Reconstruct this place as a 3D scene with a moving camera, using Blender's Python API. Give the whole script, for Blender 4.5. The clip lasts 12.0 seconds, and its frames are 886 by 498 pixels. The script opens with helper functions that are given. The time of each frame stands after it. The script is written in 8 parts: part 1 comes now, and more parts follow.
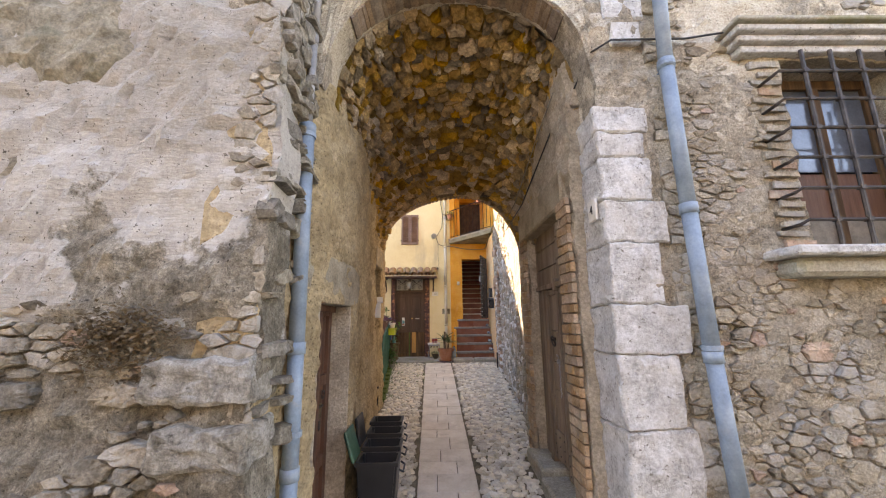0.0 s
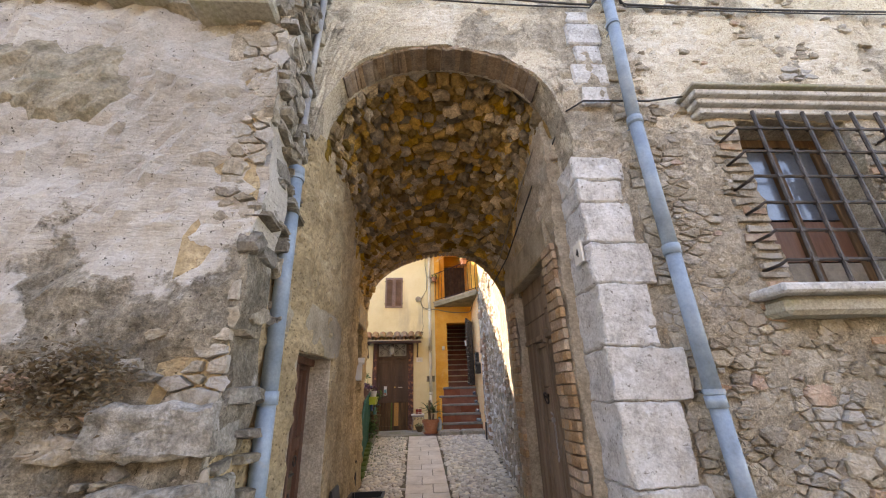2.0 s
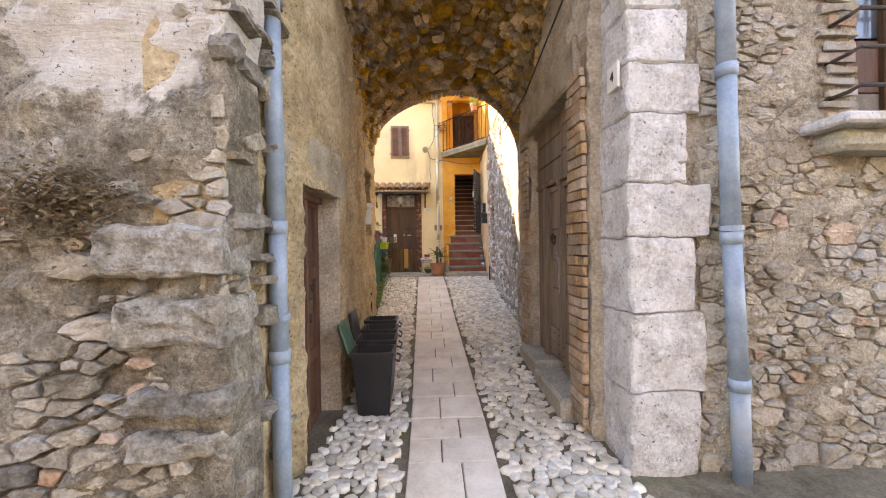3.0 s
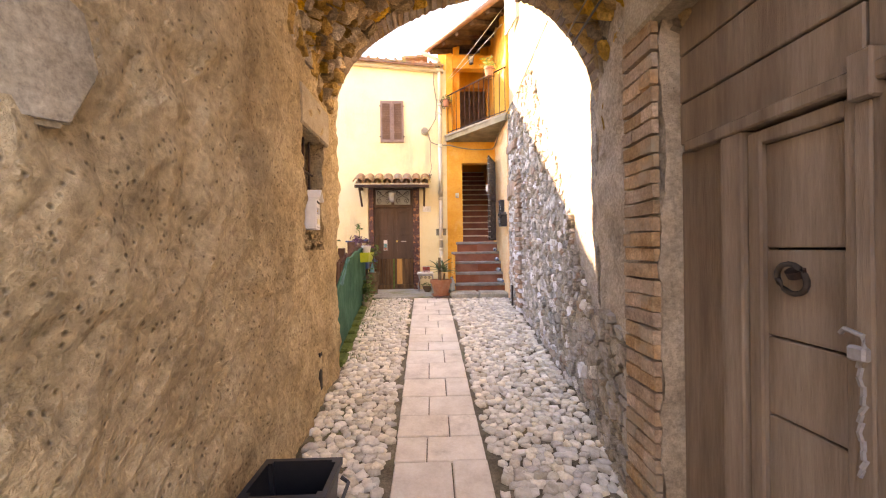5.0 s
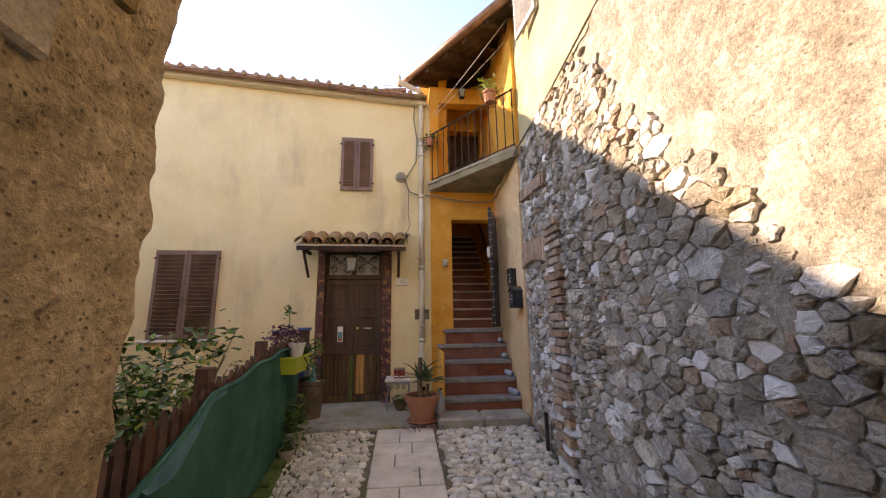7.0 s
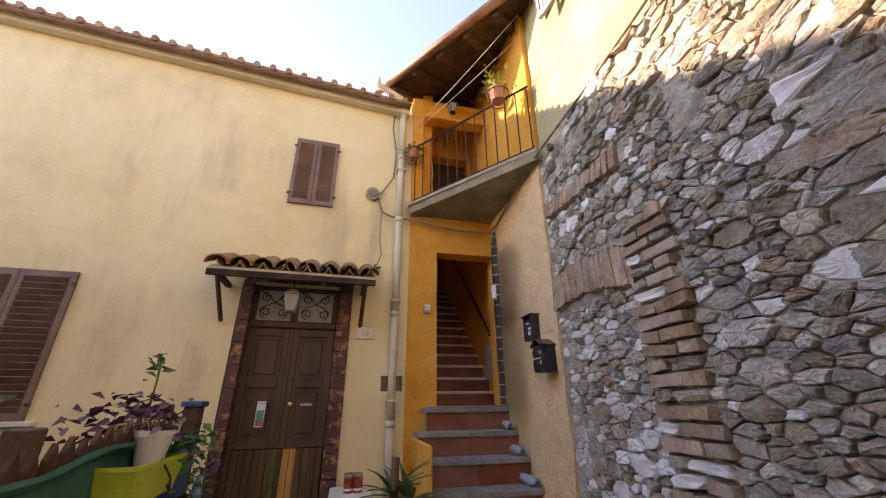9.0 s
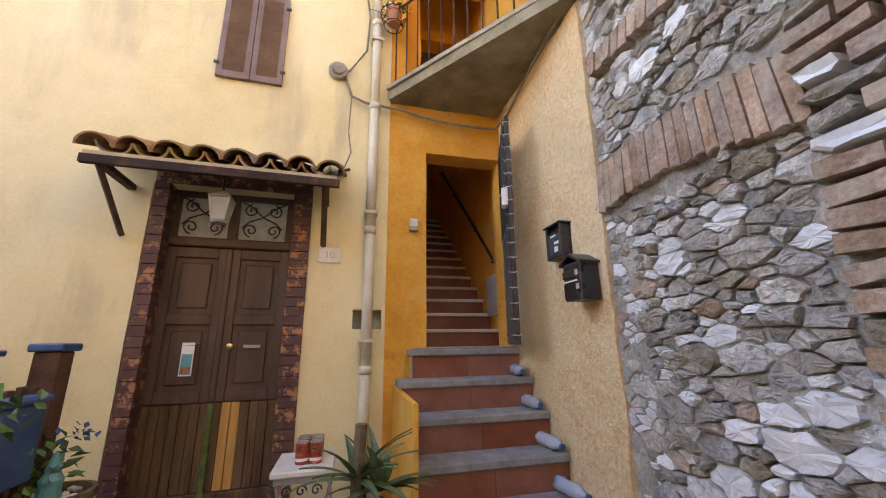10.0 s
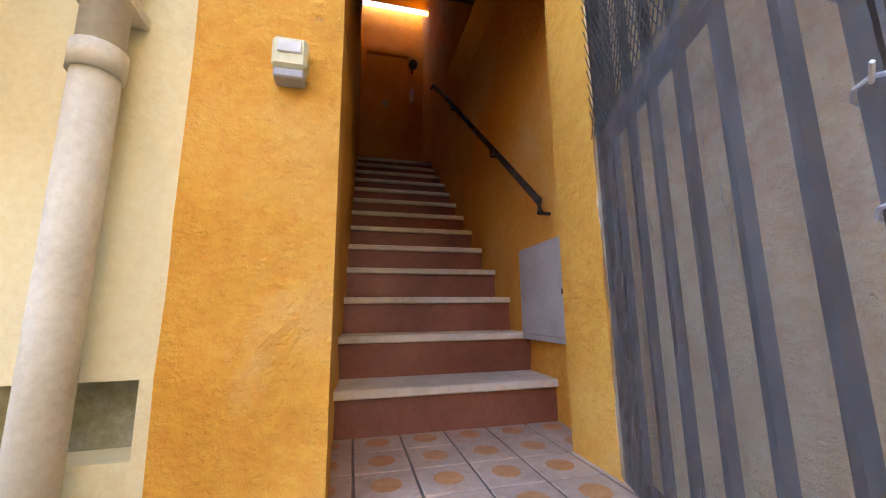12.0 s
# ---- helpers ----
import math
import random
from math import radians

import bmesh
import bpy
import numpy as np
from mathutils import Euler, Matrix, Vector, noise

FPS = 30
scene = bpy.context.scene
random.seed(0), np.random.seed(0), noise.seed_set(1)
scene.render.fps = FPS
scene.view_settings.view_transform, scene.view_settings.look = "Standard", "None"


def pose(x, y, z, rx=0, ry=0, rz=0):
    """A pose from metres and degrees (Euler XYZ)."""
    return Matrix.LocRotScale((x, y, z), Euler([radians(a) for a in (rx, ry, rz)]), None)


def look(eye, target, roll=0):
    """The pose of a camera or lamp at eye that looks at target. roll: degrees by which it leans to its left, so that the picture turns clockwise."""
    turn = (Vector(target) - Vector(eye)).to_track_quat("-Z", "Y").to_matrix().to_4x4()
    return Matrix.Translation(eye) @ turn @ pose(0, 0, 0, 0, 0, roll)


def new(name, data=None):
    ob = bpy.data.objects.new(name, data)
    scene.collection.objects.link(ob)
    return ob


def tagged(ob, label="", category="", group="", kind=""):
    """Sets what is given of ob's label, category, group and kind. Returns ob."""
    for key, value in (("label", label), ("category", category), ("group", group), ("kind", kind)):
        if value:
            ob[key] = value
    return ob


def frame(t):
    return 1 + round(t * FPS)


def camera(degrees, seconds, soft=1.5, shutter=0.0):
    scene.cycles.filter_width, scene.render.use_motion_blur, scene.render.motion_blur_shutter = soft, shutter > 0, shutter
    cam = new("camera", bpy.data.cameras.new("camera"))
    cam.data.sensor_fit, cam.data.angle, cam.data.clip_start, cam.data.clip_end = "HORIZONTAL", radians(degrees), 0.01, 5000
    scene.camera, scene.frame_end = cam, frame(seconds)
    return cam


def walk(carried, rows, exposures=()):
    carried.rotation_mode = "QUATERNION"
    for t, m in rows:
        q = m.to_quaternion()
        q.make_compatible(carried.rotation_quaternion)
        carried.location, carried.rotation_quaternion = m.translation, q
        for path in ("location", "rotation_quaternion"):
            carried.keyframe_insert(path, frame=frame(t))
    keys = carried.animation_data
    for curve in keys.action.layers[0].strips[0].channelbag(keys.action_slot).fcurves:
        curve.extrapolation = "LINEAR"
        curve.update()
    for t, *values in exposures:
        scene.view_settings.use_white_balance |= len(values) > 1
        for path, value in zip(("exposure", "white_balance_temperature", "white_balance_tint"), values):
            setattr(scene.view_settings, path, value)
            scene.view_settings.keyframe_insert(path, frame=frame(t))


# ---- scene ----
cam = camera(100.0, 12.0, soft=1.1)
PATH = [
    (0, (0.0, 0.093, 1.586), (0.026, 2.056, 1.967), -0.7),
    (0.5, (0.0, 0.075, 1.611), (0.064, 1.944, 2.32), -0.7),
    (1, (-0.003, 0.07, 1.603), (0.087, 1.861, 2.488), -1.0),
    (1.5, (-0.014, 0.119, 1.536), (0.085, 1.898, 2.443), -1.0),
    (2, (-0.023, 0.193, 1.423), (0.093, 2.05, 2.156), -1.7),
    (2.5, (-0.04, 0.243, 1.325), (0.054, 2.229, 1.542), -1.0),
    (2.7, (-0.04, 0.27, 1.318), (0.04, 2.268, 1.36), -0.9),
    (4.3, (-0.019, 1.754, 1.386), (0.039, 3.751, 1.31), -0.8),
    (4.5, (-0.017, 2.04, 1.42), (0.042, 4.039, 1.389), -0.7),
    (4.7, (-0.004, 2.332, 1.424), (0.053, 4.331, 1.409), -0.6),
    (5, (0.013, 2.798, 1.484), (0.07, 4.797, 1.484), -0.7),
    (5.5, (0.055, 3.555, 1.519), (0.114, 5.554, 1.561), -0.9),
    (6, (0.062, 4.248, 1.589), (0.135, 6.245, 1.676), -0.9),
    (6.5, (-0.012, 4.782, 1.651), (0.106, 6.769, 1.849), -0.85),
    (7, (0.011, 5.231, 1.74), (0.192, 7.185, 2.127), -0.9),
    (9, (-0.203, 6.943, 1.679), (0.22, 8.743, 2.442), -0.4),
    (9.5, (-0.095, 7.463, 1.69), (0.364, 9.288, 2.365), -0.6),
    (10, (0.064, 8.041, 1.685), (0.543, 9.921, 2.169), -0.7),
    (10.5, (0.324, 8.637, 1.77), (0.786, 10.553, 2.11), -1.0),
    (11, (0.531, 9.247, 1.847), (0.977, 11.171, 2.161), -0.8),
    (11.5, (0.667, 9.796, 1.92), (1.118, 11.717, 2.245), -0.7),
    (12, (0.749, 10.237, 2.074), (1.215, 12.152, 2.412), -0.6),
]

walk(cam, [(t, look(eye, target, roll)) for t, eye, target, roll in PATH], exposures=[(0, 3.35, 9700, 25), (1.0, 3.05, 9500, 24), (1.7, 3.1, 9500, 24), (2.7, 3.5, 9800, 25), (4.3, 4.15, 11200, 34), (5.0, 4.25, 11200, 34), (5.5, 4.1, 10600, 33), (6.0, 3.6, 10000, 31), (6.5, 3.05, 9800, 29), (7.2, 2.65, 9500, 28), (9, 2.8, 9700, 30), (10.0, 3.45, 9500, 26), (10.5, 3.9, 9500, 25), (11, 4.15, 8600, 21), (11.5, 4.4, 7800, 17), (12, 4.45, 8200, 20)])

# ---- light ----
SUN_WAY = Vector((2.22, -1.15, -1.09)).normalized()
world = bpy.data.worlds.new("sky")
scene.world = world
world.use_nodes = True
wn = world.node_tree
sky = wn.nodes.new("ShaderNodeTexSky")
sky.sky_type = "NISHITA"
sky.sun_disc = False
sky.sun_elevation = math.asin(-SUN_WAY.z)
sky.sun_rotation = math.atan2(-SUN_WAY.x, -SUN_WAY.y)
sky.air_density, sky.dust_density, sky.ozone_density = 0.75, 0.0, 2.5
wn.links.new(sky.outputs[0], wn.nodes["Background"].inputs[0])
wn.nodes["Background"].inputs[1].default_value = 0.15
sun = new("sun", bpy.data.lights.new("sun", "SUN"))
sun.data.energy, sun.data.angle, sun.data.color = 2.0, radians(0.5), (1.0, 0.94, 0.84)
sun.matrix_world = look((0, 0, 20), Vector((0, 0, 20)) + SUN_WAY)

# ---- materials ----
def ramp(nt, fac, stops):
    n = nt.nodes.new("ShaderNodeValToRGB")
    el = n.color_ramp.elements
    while len(el) < len(stops):
        el.new(0.5)
    for e, (p, c) in zip(el, stops):
        e.position, e.color = p, (c[0], c[1], c[2], 1) if isinstance(c, tuple) else (c, c, c, 1)
    nt.links.new(fac, n.inputs[0])
    return n.outputs[0]


def blend(nt, fac, a, b, mode="MIX"):
    n = nt.nodes.new("ShaderNodeMix")
    n.data_type, n.blend_type = "RGBA", mode
    for sock, v in ((n.inputs[0], fac), (n.inputs[6], a), (n.inputs[7], b)):
        if isinstance(v, bpy.types.NodeSocket):
            nt.links.new(v, sock)
        elif isinstance(v, tuple):
            sock.default_value = (*v, 1)
        else:
            sock.default_value = v
    return n.outputs[2]


def noise_tex(nt, coord, scale, detail=6.0, rough=0.6, stretch=None):
    if stretch:
        m = nt.nodes.new("ShaderNodeMapping")
        m.inputs["Scale"].default_value = stretch
        nt.links.new(coord, m.inputs[0])
        coord = m.outputs[0]
    n = nt.nodes.new("ShaderNodeTexNoise")
    n.inputs["Scale"].default_value, n.inputs["Detail"].default_value, n.inputs["Roughness"].default_value = scale, detail, rough
    nt.links.new(coord, n.inputs["Vector"])
    return n.outputs[0]


def mat(name, dark, mid, light, scale=3.0, grain=40.0, rough=0.85, bump=0.3, bump_dist=0.01, metal=0.0, stain=None, stain_scale=0.8,
        stain_at=(0.52, 0.66), vary=0.0, island=0.0, stretch=None, coat=0.0, chips=None, chip_scale=9.0, chip_at=(0.6, 0.64), pits=0.0, streaks=None):
    """A surface of three tones at two scales, with optional stains, chipped paint, and a tone of its own for each piece."""
    m = bpy.data.materials.new(name)
    m.use_nodes = True
    nt = m.node_tree
    bsdf = nt.nodes["Principled BSDF"]
    tc = nt.nodes.new("ShaderNodeNewGeometry").outputs["Position"]
    if vary < 0:
        tc = nt.nodes.new("ShaderNodeTexCoord").outputs["Object"]
        vary = -vary
    a = noise_tex(nt, tc, scale, 8, 0.65, stretch)
    col = ramp(nt, a, [(0.3, dark), (0.5, mid), (0.7, light)])
    b = noise_tex(nt, tc, grain, 5, 0.7, stretch)
    col = blend(nt, 0.6 if rough >= 0.88 and bump >= 0.5 else 0.22, col, ramp(nt, b, [(0.3, 0.2), (0.5, 0.5), (0.7, 0.8)]), "OVERLAY")
    for on, src in ((vary, "ShaderNodeObjectInfo"), (island, "ShaderNodeNewGeometry")):
        if on:
            r = nt.nodes.new(src).outputs["Random" if src == "ShaderNodeObjectInfo" else "Random Per Island"]
            hsv = nt.nodes.new("ShaderNodeHueSaturation")
            mr = nt.nodes.new("ShaderNodeMapRange")
            mr.inputs[3].default_value, mr.inputs[4].default_value = 1 - on, 1 + on
            nt.links.new(r, mr.inputs[0])
            nt.links.new(mr.outputs[0], hsv.inputs["Value"])
            wn2 = nt.nodes.new("ShaderNodeTexWhiteNoise")
            wn2.noise_dimensions = "1D"
            nt.links.new(r, wn2.inputs["W"])
            mh = nt.nodes.new("ShaderNodeMapRange")
            mh.inputs[3].default_value, mh.inputs[4].default_value = 1 - on, 1 + on
            nt.links.new(wn2.outputs[0], mh.inputs[0])
            nt.links.new(mh.outputs[0], hsv.inputs["Saturation"])
            nt.links.new(col, hsv.inputs["Color"])
            col = hsv.outputs[0]
    if stain:
        s = noise_tex(nt, tc, stain_scale, 9, 0.7)
        col = blend(nt, ramp(nt, s, [(stain_at[0], 0.0), (stain_at[1], 1.0)]), col, stain)
    height = b
    if streaks:
        s = noise_tex(nt, tc, 1.0, 8, 0.65, (4.0, 4.0, 0.7))
        s2 = noise_tex(nt, tc, 0.7, 4, 0.6)
        s = blend(nt, 1.0, ramp(nt, s, [(0.45, 0.0), (0.68, 1.0)]), ramp(nt, s2, [(0.48, 0.0), (0.64, 0.85)]), "MULTIPLY")
        col = blend(nt, s, col, streaks)
    if chips:
        s = noise_tex(nt, tc, chip_scale, 8, 0.7)
        mask = ramp(nt, s, [(chip_at[0], 0.0), (chip_at[1], 1.0)])
        col = blend(nt, mask, col, chips)
    if pits:
        v = nt.nodes.new("ShaderNodeTexVoronoi")
        v.inputs["Scale"].default_value = pits
        nt.links.new(tc, v.inputs["Vector"])
        pit = ramp(nt, v.outputs["Distance"], [(0.06, 0.0), (0.26, 1.0)])
        height = blend(nt, 0.6, b, pit, "MULTIPLY")
        col = blend(nt, 0.6, col, pit, "MULTIPLY")
    nt.links.new(col, bsdf.inputs["Base Color"])
    nt.links.new(ramp(nt, a, [(0.25, min(1, rough + 0.12)), (0.75, max(0.05, rough - 0.12))]), bsdf.inputs["Roughness"])
    bsdf.inputs["Metallic"].default_value = metal
    if metal == 0 and rough > 0.6:
        bsdf.inputs["Specular IOR Level"].default_value = 0.25
    if coat:
        bsdf.inputs["Coat Weight"].default_value = coat
    bp = nt.nodes.new("ShaderNodeBump")
    bp.inputs["Strength"].default_value, bp.inputs["Distance"].default_value = bump, bump_dist
    nt.links.new(height, bp.inputs["Height"])
    nt.links.new(bp.outputs[0], bsdf.inputs["Normal"])
    return m


def two_coats(name, under, over, scale, at, zlow=0.0, zhigh=0.0, tilt=(0, 0), bump=0.6, over_grain=60.0, marks=(0.15, 0.125, 0.10), grit=0.25):
    """Bare rubble and mortar under what is left of a plaster coat; the plaster thins out towards zlow."""
    m = bpy.data.materials.new(name)
    m.use_nodes = True
    nt = m.node_tree
    bsdf = nt.nodes["Principled BSDF"]
    tc = nt.nodes.new("ShaderNodeNewGeometry").outputs["Position"]
    n1 = noise_tex(nt, tc, 5, 9, 0.7)
    n2 = noise_tex(nt, tc, over_grain, 6, 0.7)
    n3 = noise_tex(nt, tc, scale, 9, 0.62)
    n4 = noise_tex(nt, tc, 1.1, 6, 0.6)
    lo = ramp(nt, n1, [(0.3, under[0]), (0.5, under[1]), (0.68, under[2])])
    hi = ramp(nt, n4, [(0.32, over[0]), (0.5, over[1]), (0.66, over[2])])
    mk = noise_tex(nt, tc, 19, 6, 0.78)
    fine = noise_tex(nt, tc, 150, 4, 0.75)
    pit = noise_tex(nt, tc, 46, 3, 0.6)
    hi = blend(nt, ramp(nt, mk, [(0.635, 0.0), (0.66, 0.8)]), hi, marks)
    sep = nt.nodes.new("ShaderNodeSeparateXYZ")
    nt.links.new(tc, sep.inputs[0])
    mr = nt.nodes.new("ShaderNodeMapRange")
    mr.inputs[1].default_value, mr.inputs[2].default_value = zlow, zhigh
    mr.inputs[3].default_value, mr.inputs[4].default_value = -0.22, 0.22
    h = nt.nodes.new("ShaderNodeMath")
    h.operation = "MULTIPLY_ADD"
    nt.links.new(sep.outputs[0], h.inputs[0])
    h.inputs[1].default_value = tilt[0]
    nt.links.new(sep.outputs[2], h.inputs[2])
    h2 = nt.nodes.new("ShaderNodeMath")
    h2.operation = "MULTIPLY_ADD"
    nt.links.new(sep.outputs[1], h2.inputs[0])
    h2.inputs[1].default_value = tilt[1]
    nt.links.new(h.outputs[0], h2.inputs[2])
    nt.links.new(h2.outputs[0], mr.inputs[0])
    add = nt.nodes.new("ShaderNodeMath")
    nt.links.new(n3, add.inputs[0])
    nt.links.new(mr.outputs[0], add.inputs[1])
    mask = ramp(nt, add.outputs[0], [(at - 0.015, 0.0), (at + 0.02, 1.0)])
    col = blend(nt, mask, lo, hi)
    gritty = blend(nt, mask, (0.65, 0.65, 0.65), (grit, grit, grit))
    col = blend(nt, gritty, col, ramp(nt, n2, [(0.3, 0.18), (0.5, 0.5), (0.7, 0.8)]), "OVERLAY")
    col = blend(nt, blend(nt, mask, (0.6, 0.6, 0.6), (0.32, 0.32, 0.32)), col, ramp(nt, mk, [(0.34, 0.25), (0.5, 0.5), (0.64, 0.72)]), "OVERLAY")
    col = blend(nt, gritty, col, ramp(nt, fine, [(0.3, 0.2), (0.5, 0.5), (0.7, 0.8)]), "OVERLAY")
    col = blend(nt, ramp(nt, pit, [(0.655, 0.0), (0.68, 0.85)]), col, tuple(c * 0.5 for c in under[0]))
    nt.links.new(col, bsdf.inputs["Base Color"])
    bsdf.inputs["Roughness"].default_value = 0.92
    bsdf.inputs["Specular IOR Level"].default_value = 0.2
    ridge = noise_tex(nt, tc, 9, 8, 0.7, (0.5, 0.5, 2.2))
    hh = blend(nt, mask, blend(nt, 0.45, blend(nt, 0.5, n1, ridge), mk), blend(nt, 0.5, ridge, (0.85, 0.85, 0.85)))
    bp = nt.nodes.new("ShaderNodeBump")
    bp.inputs["Strength"].default_value, bp.inputs["Distance"].default_value = bump, 0.085
    nt.links.new(hh, bp.inputs["Height"])
    nt.links.new(bp.outputs[0], bsdf.inputs["Normal"])
    return m


def glass_mat(name, tint=(0.9, 0.95, 0.95), rough=0.05, base=None):
    m = bpy.data.materials.new(name)
    m.use_nodes = True
    b = m.node_tree.nodes["Principled BSDF"]
    b.inputs["Base Color"].default_value = (*tint, 1)
    b.inputs["Roughness"].default_value = rough
    b.inputs["Transmission Weight"].default_value = 1.0
    b.inputs["IOR"].default_value = 1.45
    return m


M = {}
M["plaster_old"] = two_coats("old white plaster over rubble", ((0.11, 0.092, 0.068), (0.27, 0.232, 0.178), (0.46, 0.405, 0.325)), ((0.39, 0.35, 0.295), (0.50, 0.46, 0.405), (0.61, 0.575, 0.52)), 1.5, 0.5, 1.3, 2.9, (-0.12, 0), 1.0)
M["rubble_front"] = two_coats("mortared rubble", ((0.24, 0.20, 0.15), (0.40, 0.34, 0.26), (0.55, 0.48, 0.38)), ((0.52, 0.44, 0.32), (0.60, 0.52, 0.40), (0.68, 0.61, 0.50)), 1.3, 0.52, 1.5, 6.0, grit=0.6, bump=0.9)
M["mortar"] = mat("lime mortar", (0.22, 0.195, 0.16), (0.38, 0.345, 0.29), (0.52, 0.48, 0.41), 6, 50, 0.95, 0.6, 0.02)
M["alley_plaster"] = mat("rough brown alley plaster", (0.30, 0.215, 0.12), (0.48, 0.36, 0.21), (0.60, 0.47, 0.295), 3, 28, 0.95, 0.95, 0.04, stain=(0.30, 0.24, 0.16), stain_at=(0.55, 0.75), pits=31)
M["alley_grey"] = mat("grey roughcast", (0.30, 0.24, 0.175), (0.45, 0.375, 0.28), (0.58, 0.495, 0.38), 5, 45, 0.95, 0.8, 0.03)
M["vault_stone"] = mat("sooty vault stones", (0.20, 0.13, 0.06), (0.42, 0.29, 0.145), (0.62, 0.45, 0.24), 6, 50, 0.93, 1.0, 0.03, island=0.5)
M["wall_stone"] = mat("grey limestone rubble", (0.28, 0.26, 0.225), (0.52, 0.485, 0.43), (0.72, 0.68, 0.62), 9, 60, 0.9, 0.95, 0.015, vary=0.38, stain=(0.38, 0.335, 0.27), stain_scale=2.5)
M["wall_stone_j"] = mat("grey limestone rubble, far", (0.28, 0.26, 0.225), (0.52, 0.485, 0.43), (0.72, 0.68, 0.62), 9, 60, 0.9, 0.95, 0.015, island=0.38, stain=(0.38, 0.335, 0.27), stain_scale=2.5)
M["white_stone"] = mat("white limestone", (0.58, 0.57, 0.545), (0.73, 0.72, 0.70), (0.84, 0.83, 0.81), 8, 60, 0.85, 0.5, 0.012, vary=0.1)
M["tan_stone"] = mat("tan rubble stone", (0.24, 0.20, 0.15), (0.40, 0.345, 0.27), (0.55, 0.49, 0.40), 6, 50, 0.92, 0.95, 0.02, vary=0.22, stain=(0.42, 0.40, 0.37), stain_scale=3)
M["corner_stone"] = mat("crumbling grey corner stone", (0.13, 0.115, 0.09), (0.34, 0.31, 0.265), (0.56, 0.53, 0.48), 12, 60, 0.93, 1.0, 0.03, vary=0.15, stain=(0.10, 0.09, 0.07), stain_scale=6, stain_at=(0.56, 0.66))
M["dark_stone"] = mat("dark weathered street stone", (0.13, 0.112, 0.088), (0.28, 0.245, 0.195), (0.47, 0.425, 0.355), 9, 60, 0.93, 1.0, 0.02, vary=0.3)
M["dark_stone_j"] = mat("dark weathered street stone, far", (0.13, 0.112, 0.088), (0.28, 0.245, 0.195), (0.47, 0.425, 0.355), 9, 60, 0.93, 1.0, 0.02, island=0.3)
M["tan_stone_j"] = mat("tan rubble stone, far", (0.24, 0.20, 0.15), (0.40, 0.345, 0.27), (0.55, 0.49, 0.40), 6, 50, 0.92, 0.95, 0.02, island=0.22, stain=(0.42, 0.40, 0.37), stain_scale=3)
M["quoin"] = mat("dressed grey limestone", (0.38, 0.36, 0.33), (0.58, 0.565, 0.535), (0.77, 0.755, 0.73), 7, 45, 0.9, 1.0, 0.02, vary=0.08, chips=(0.20, 0.18, 0.15), chip_scale=30, chip_at=(0.60, 0.65), stain=(0.44, 0.40, 0.33), stain_scale=3.5, stain_at=(0.56, 0.76))
M["brick"] = mat("old soft brick", (0.26, 0.165, 0.115), (0.40, 0.275, 0.20), (0.54, 0.40, 0.31), 9, 60, 0.92, 0.5, 0.012, vary=0.22, stain=(0.45, 0.38, 0.29), stain_scale=4)
M["brick_tan"] = mat("tan alley brick", (0.27, 0.175, 0.105), (0.40, 0.275, 0.175), (0.52, 0.385, 0.265), 9, 60, 0.92, 0.5, 0.02, vary=0.22, stain=(0.36, 0.30, 0.22), stain_scale=3.0)
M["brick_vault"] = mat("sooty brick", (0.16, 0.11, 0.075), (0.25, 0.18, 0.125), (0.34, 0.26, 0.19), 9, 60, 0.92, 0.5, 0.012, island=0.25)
M["cobble"] = mat("pale river cobble", (0.46, 0.41, 0.32), (0.66, 0.60, 0.49), (0.80, 0.74, 0.63), 12, 80, 0.75, 0.4, 0.008, vary=0.26)
M["cobble_j"] = mat("pale river cobble, far", (0.46, 0.41, 0.32), (0.66, 0.60, 0.49), (0.80, 0.74, 0.63), 12, 80, 0.75, 0.4, 0.008, island=0.26)
M["earth"] = mat("sandy joint earth", (0.10, 0.08, 0.052), (0.17, 0.14, 0.095), (0.25, 0.21, 0.15), 5, 60, 0.97, 0.7, 0.02, stain=(0.13, 0.15, 0.06), stain_scale=1.2, stain_at=(0.56, 0.68))
M["slab"] = mat("pale travertine slab", (0.56, 0.48, 0.38), (0.69, 0.61, 0.50), (0.79, 0.72, 0.61), 4, 50, 0.8, 0.3, 0.008, vary=0.07, stain=(0.42, 0.35, 0.26), stain_scale=3, stain_at=(0.58, 0.75))
M["yellow"] = mat("pale yellow facade paint", (0.70, 0.58, 0.325), (0.77, 0.655, 0.385), (0.81, 0.705, 0.445), 1.2, 60, 0.9, 0.25, 0.008, stain=(0.52, 0.43, 0.28), stain_scale=0.8, stain_at=(0.56, 0.86), streaks=(0.50, 0.42, 0.28))
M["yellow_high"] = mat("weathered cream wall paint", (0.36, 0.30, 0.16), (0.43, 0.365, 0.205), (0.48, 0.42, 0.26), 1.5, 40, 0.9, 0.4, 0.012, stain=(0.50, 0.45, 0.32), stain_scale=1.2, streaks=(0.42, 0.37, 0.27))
M["orange"] = mat("orange wall paint", (0.72, 0.315, 0.045), (0.82, 0.395, 0.07), (0.85, 0.46, 0.12), 1.8, 30, 0.87, 0.9, 0.02, stain=(0.80, 0.50, 0.20), stain_scale=1.3, stain_at=(0.56, 0.74), chips=(0.46, 0.24, 0.08), chip_scale=24, chip_at=(0.68, 0.70))
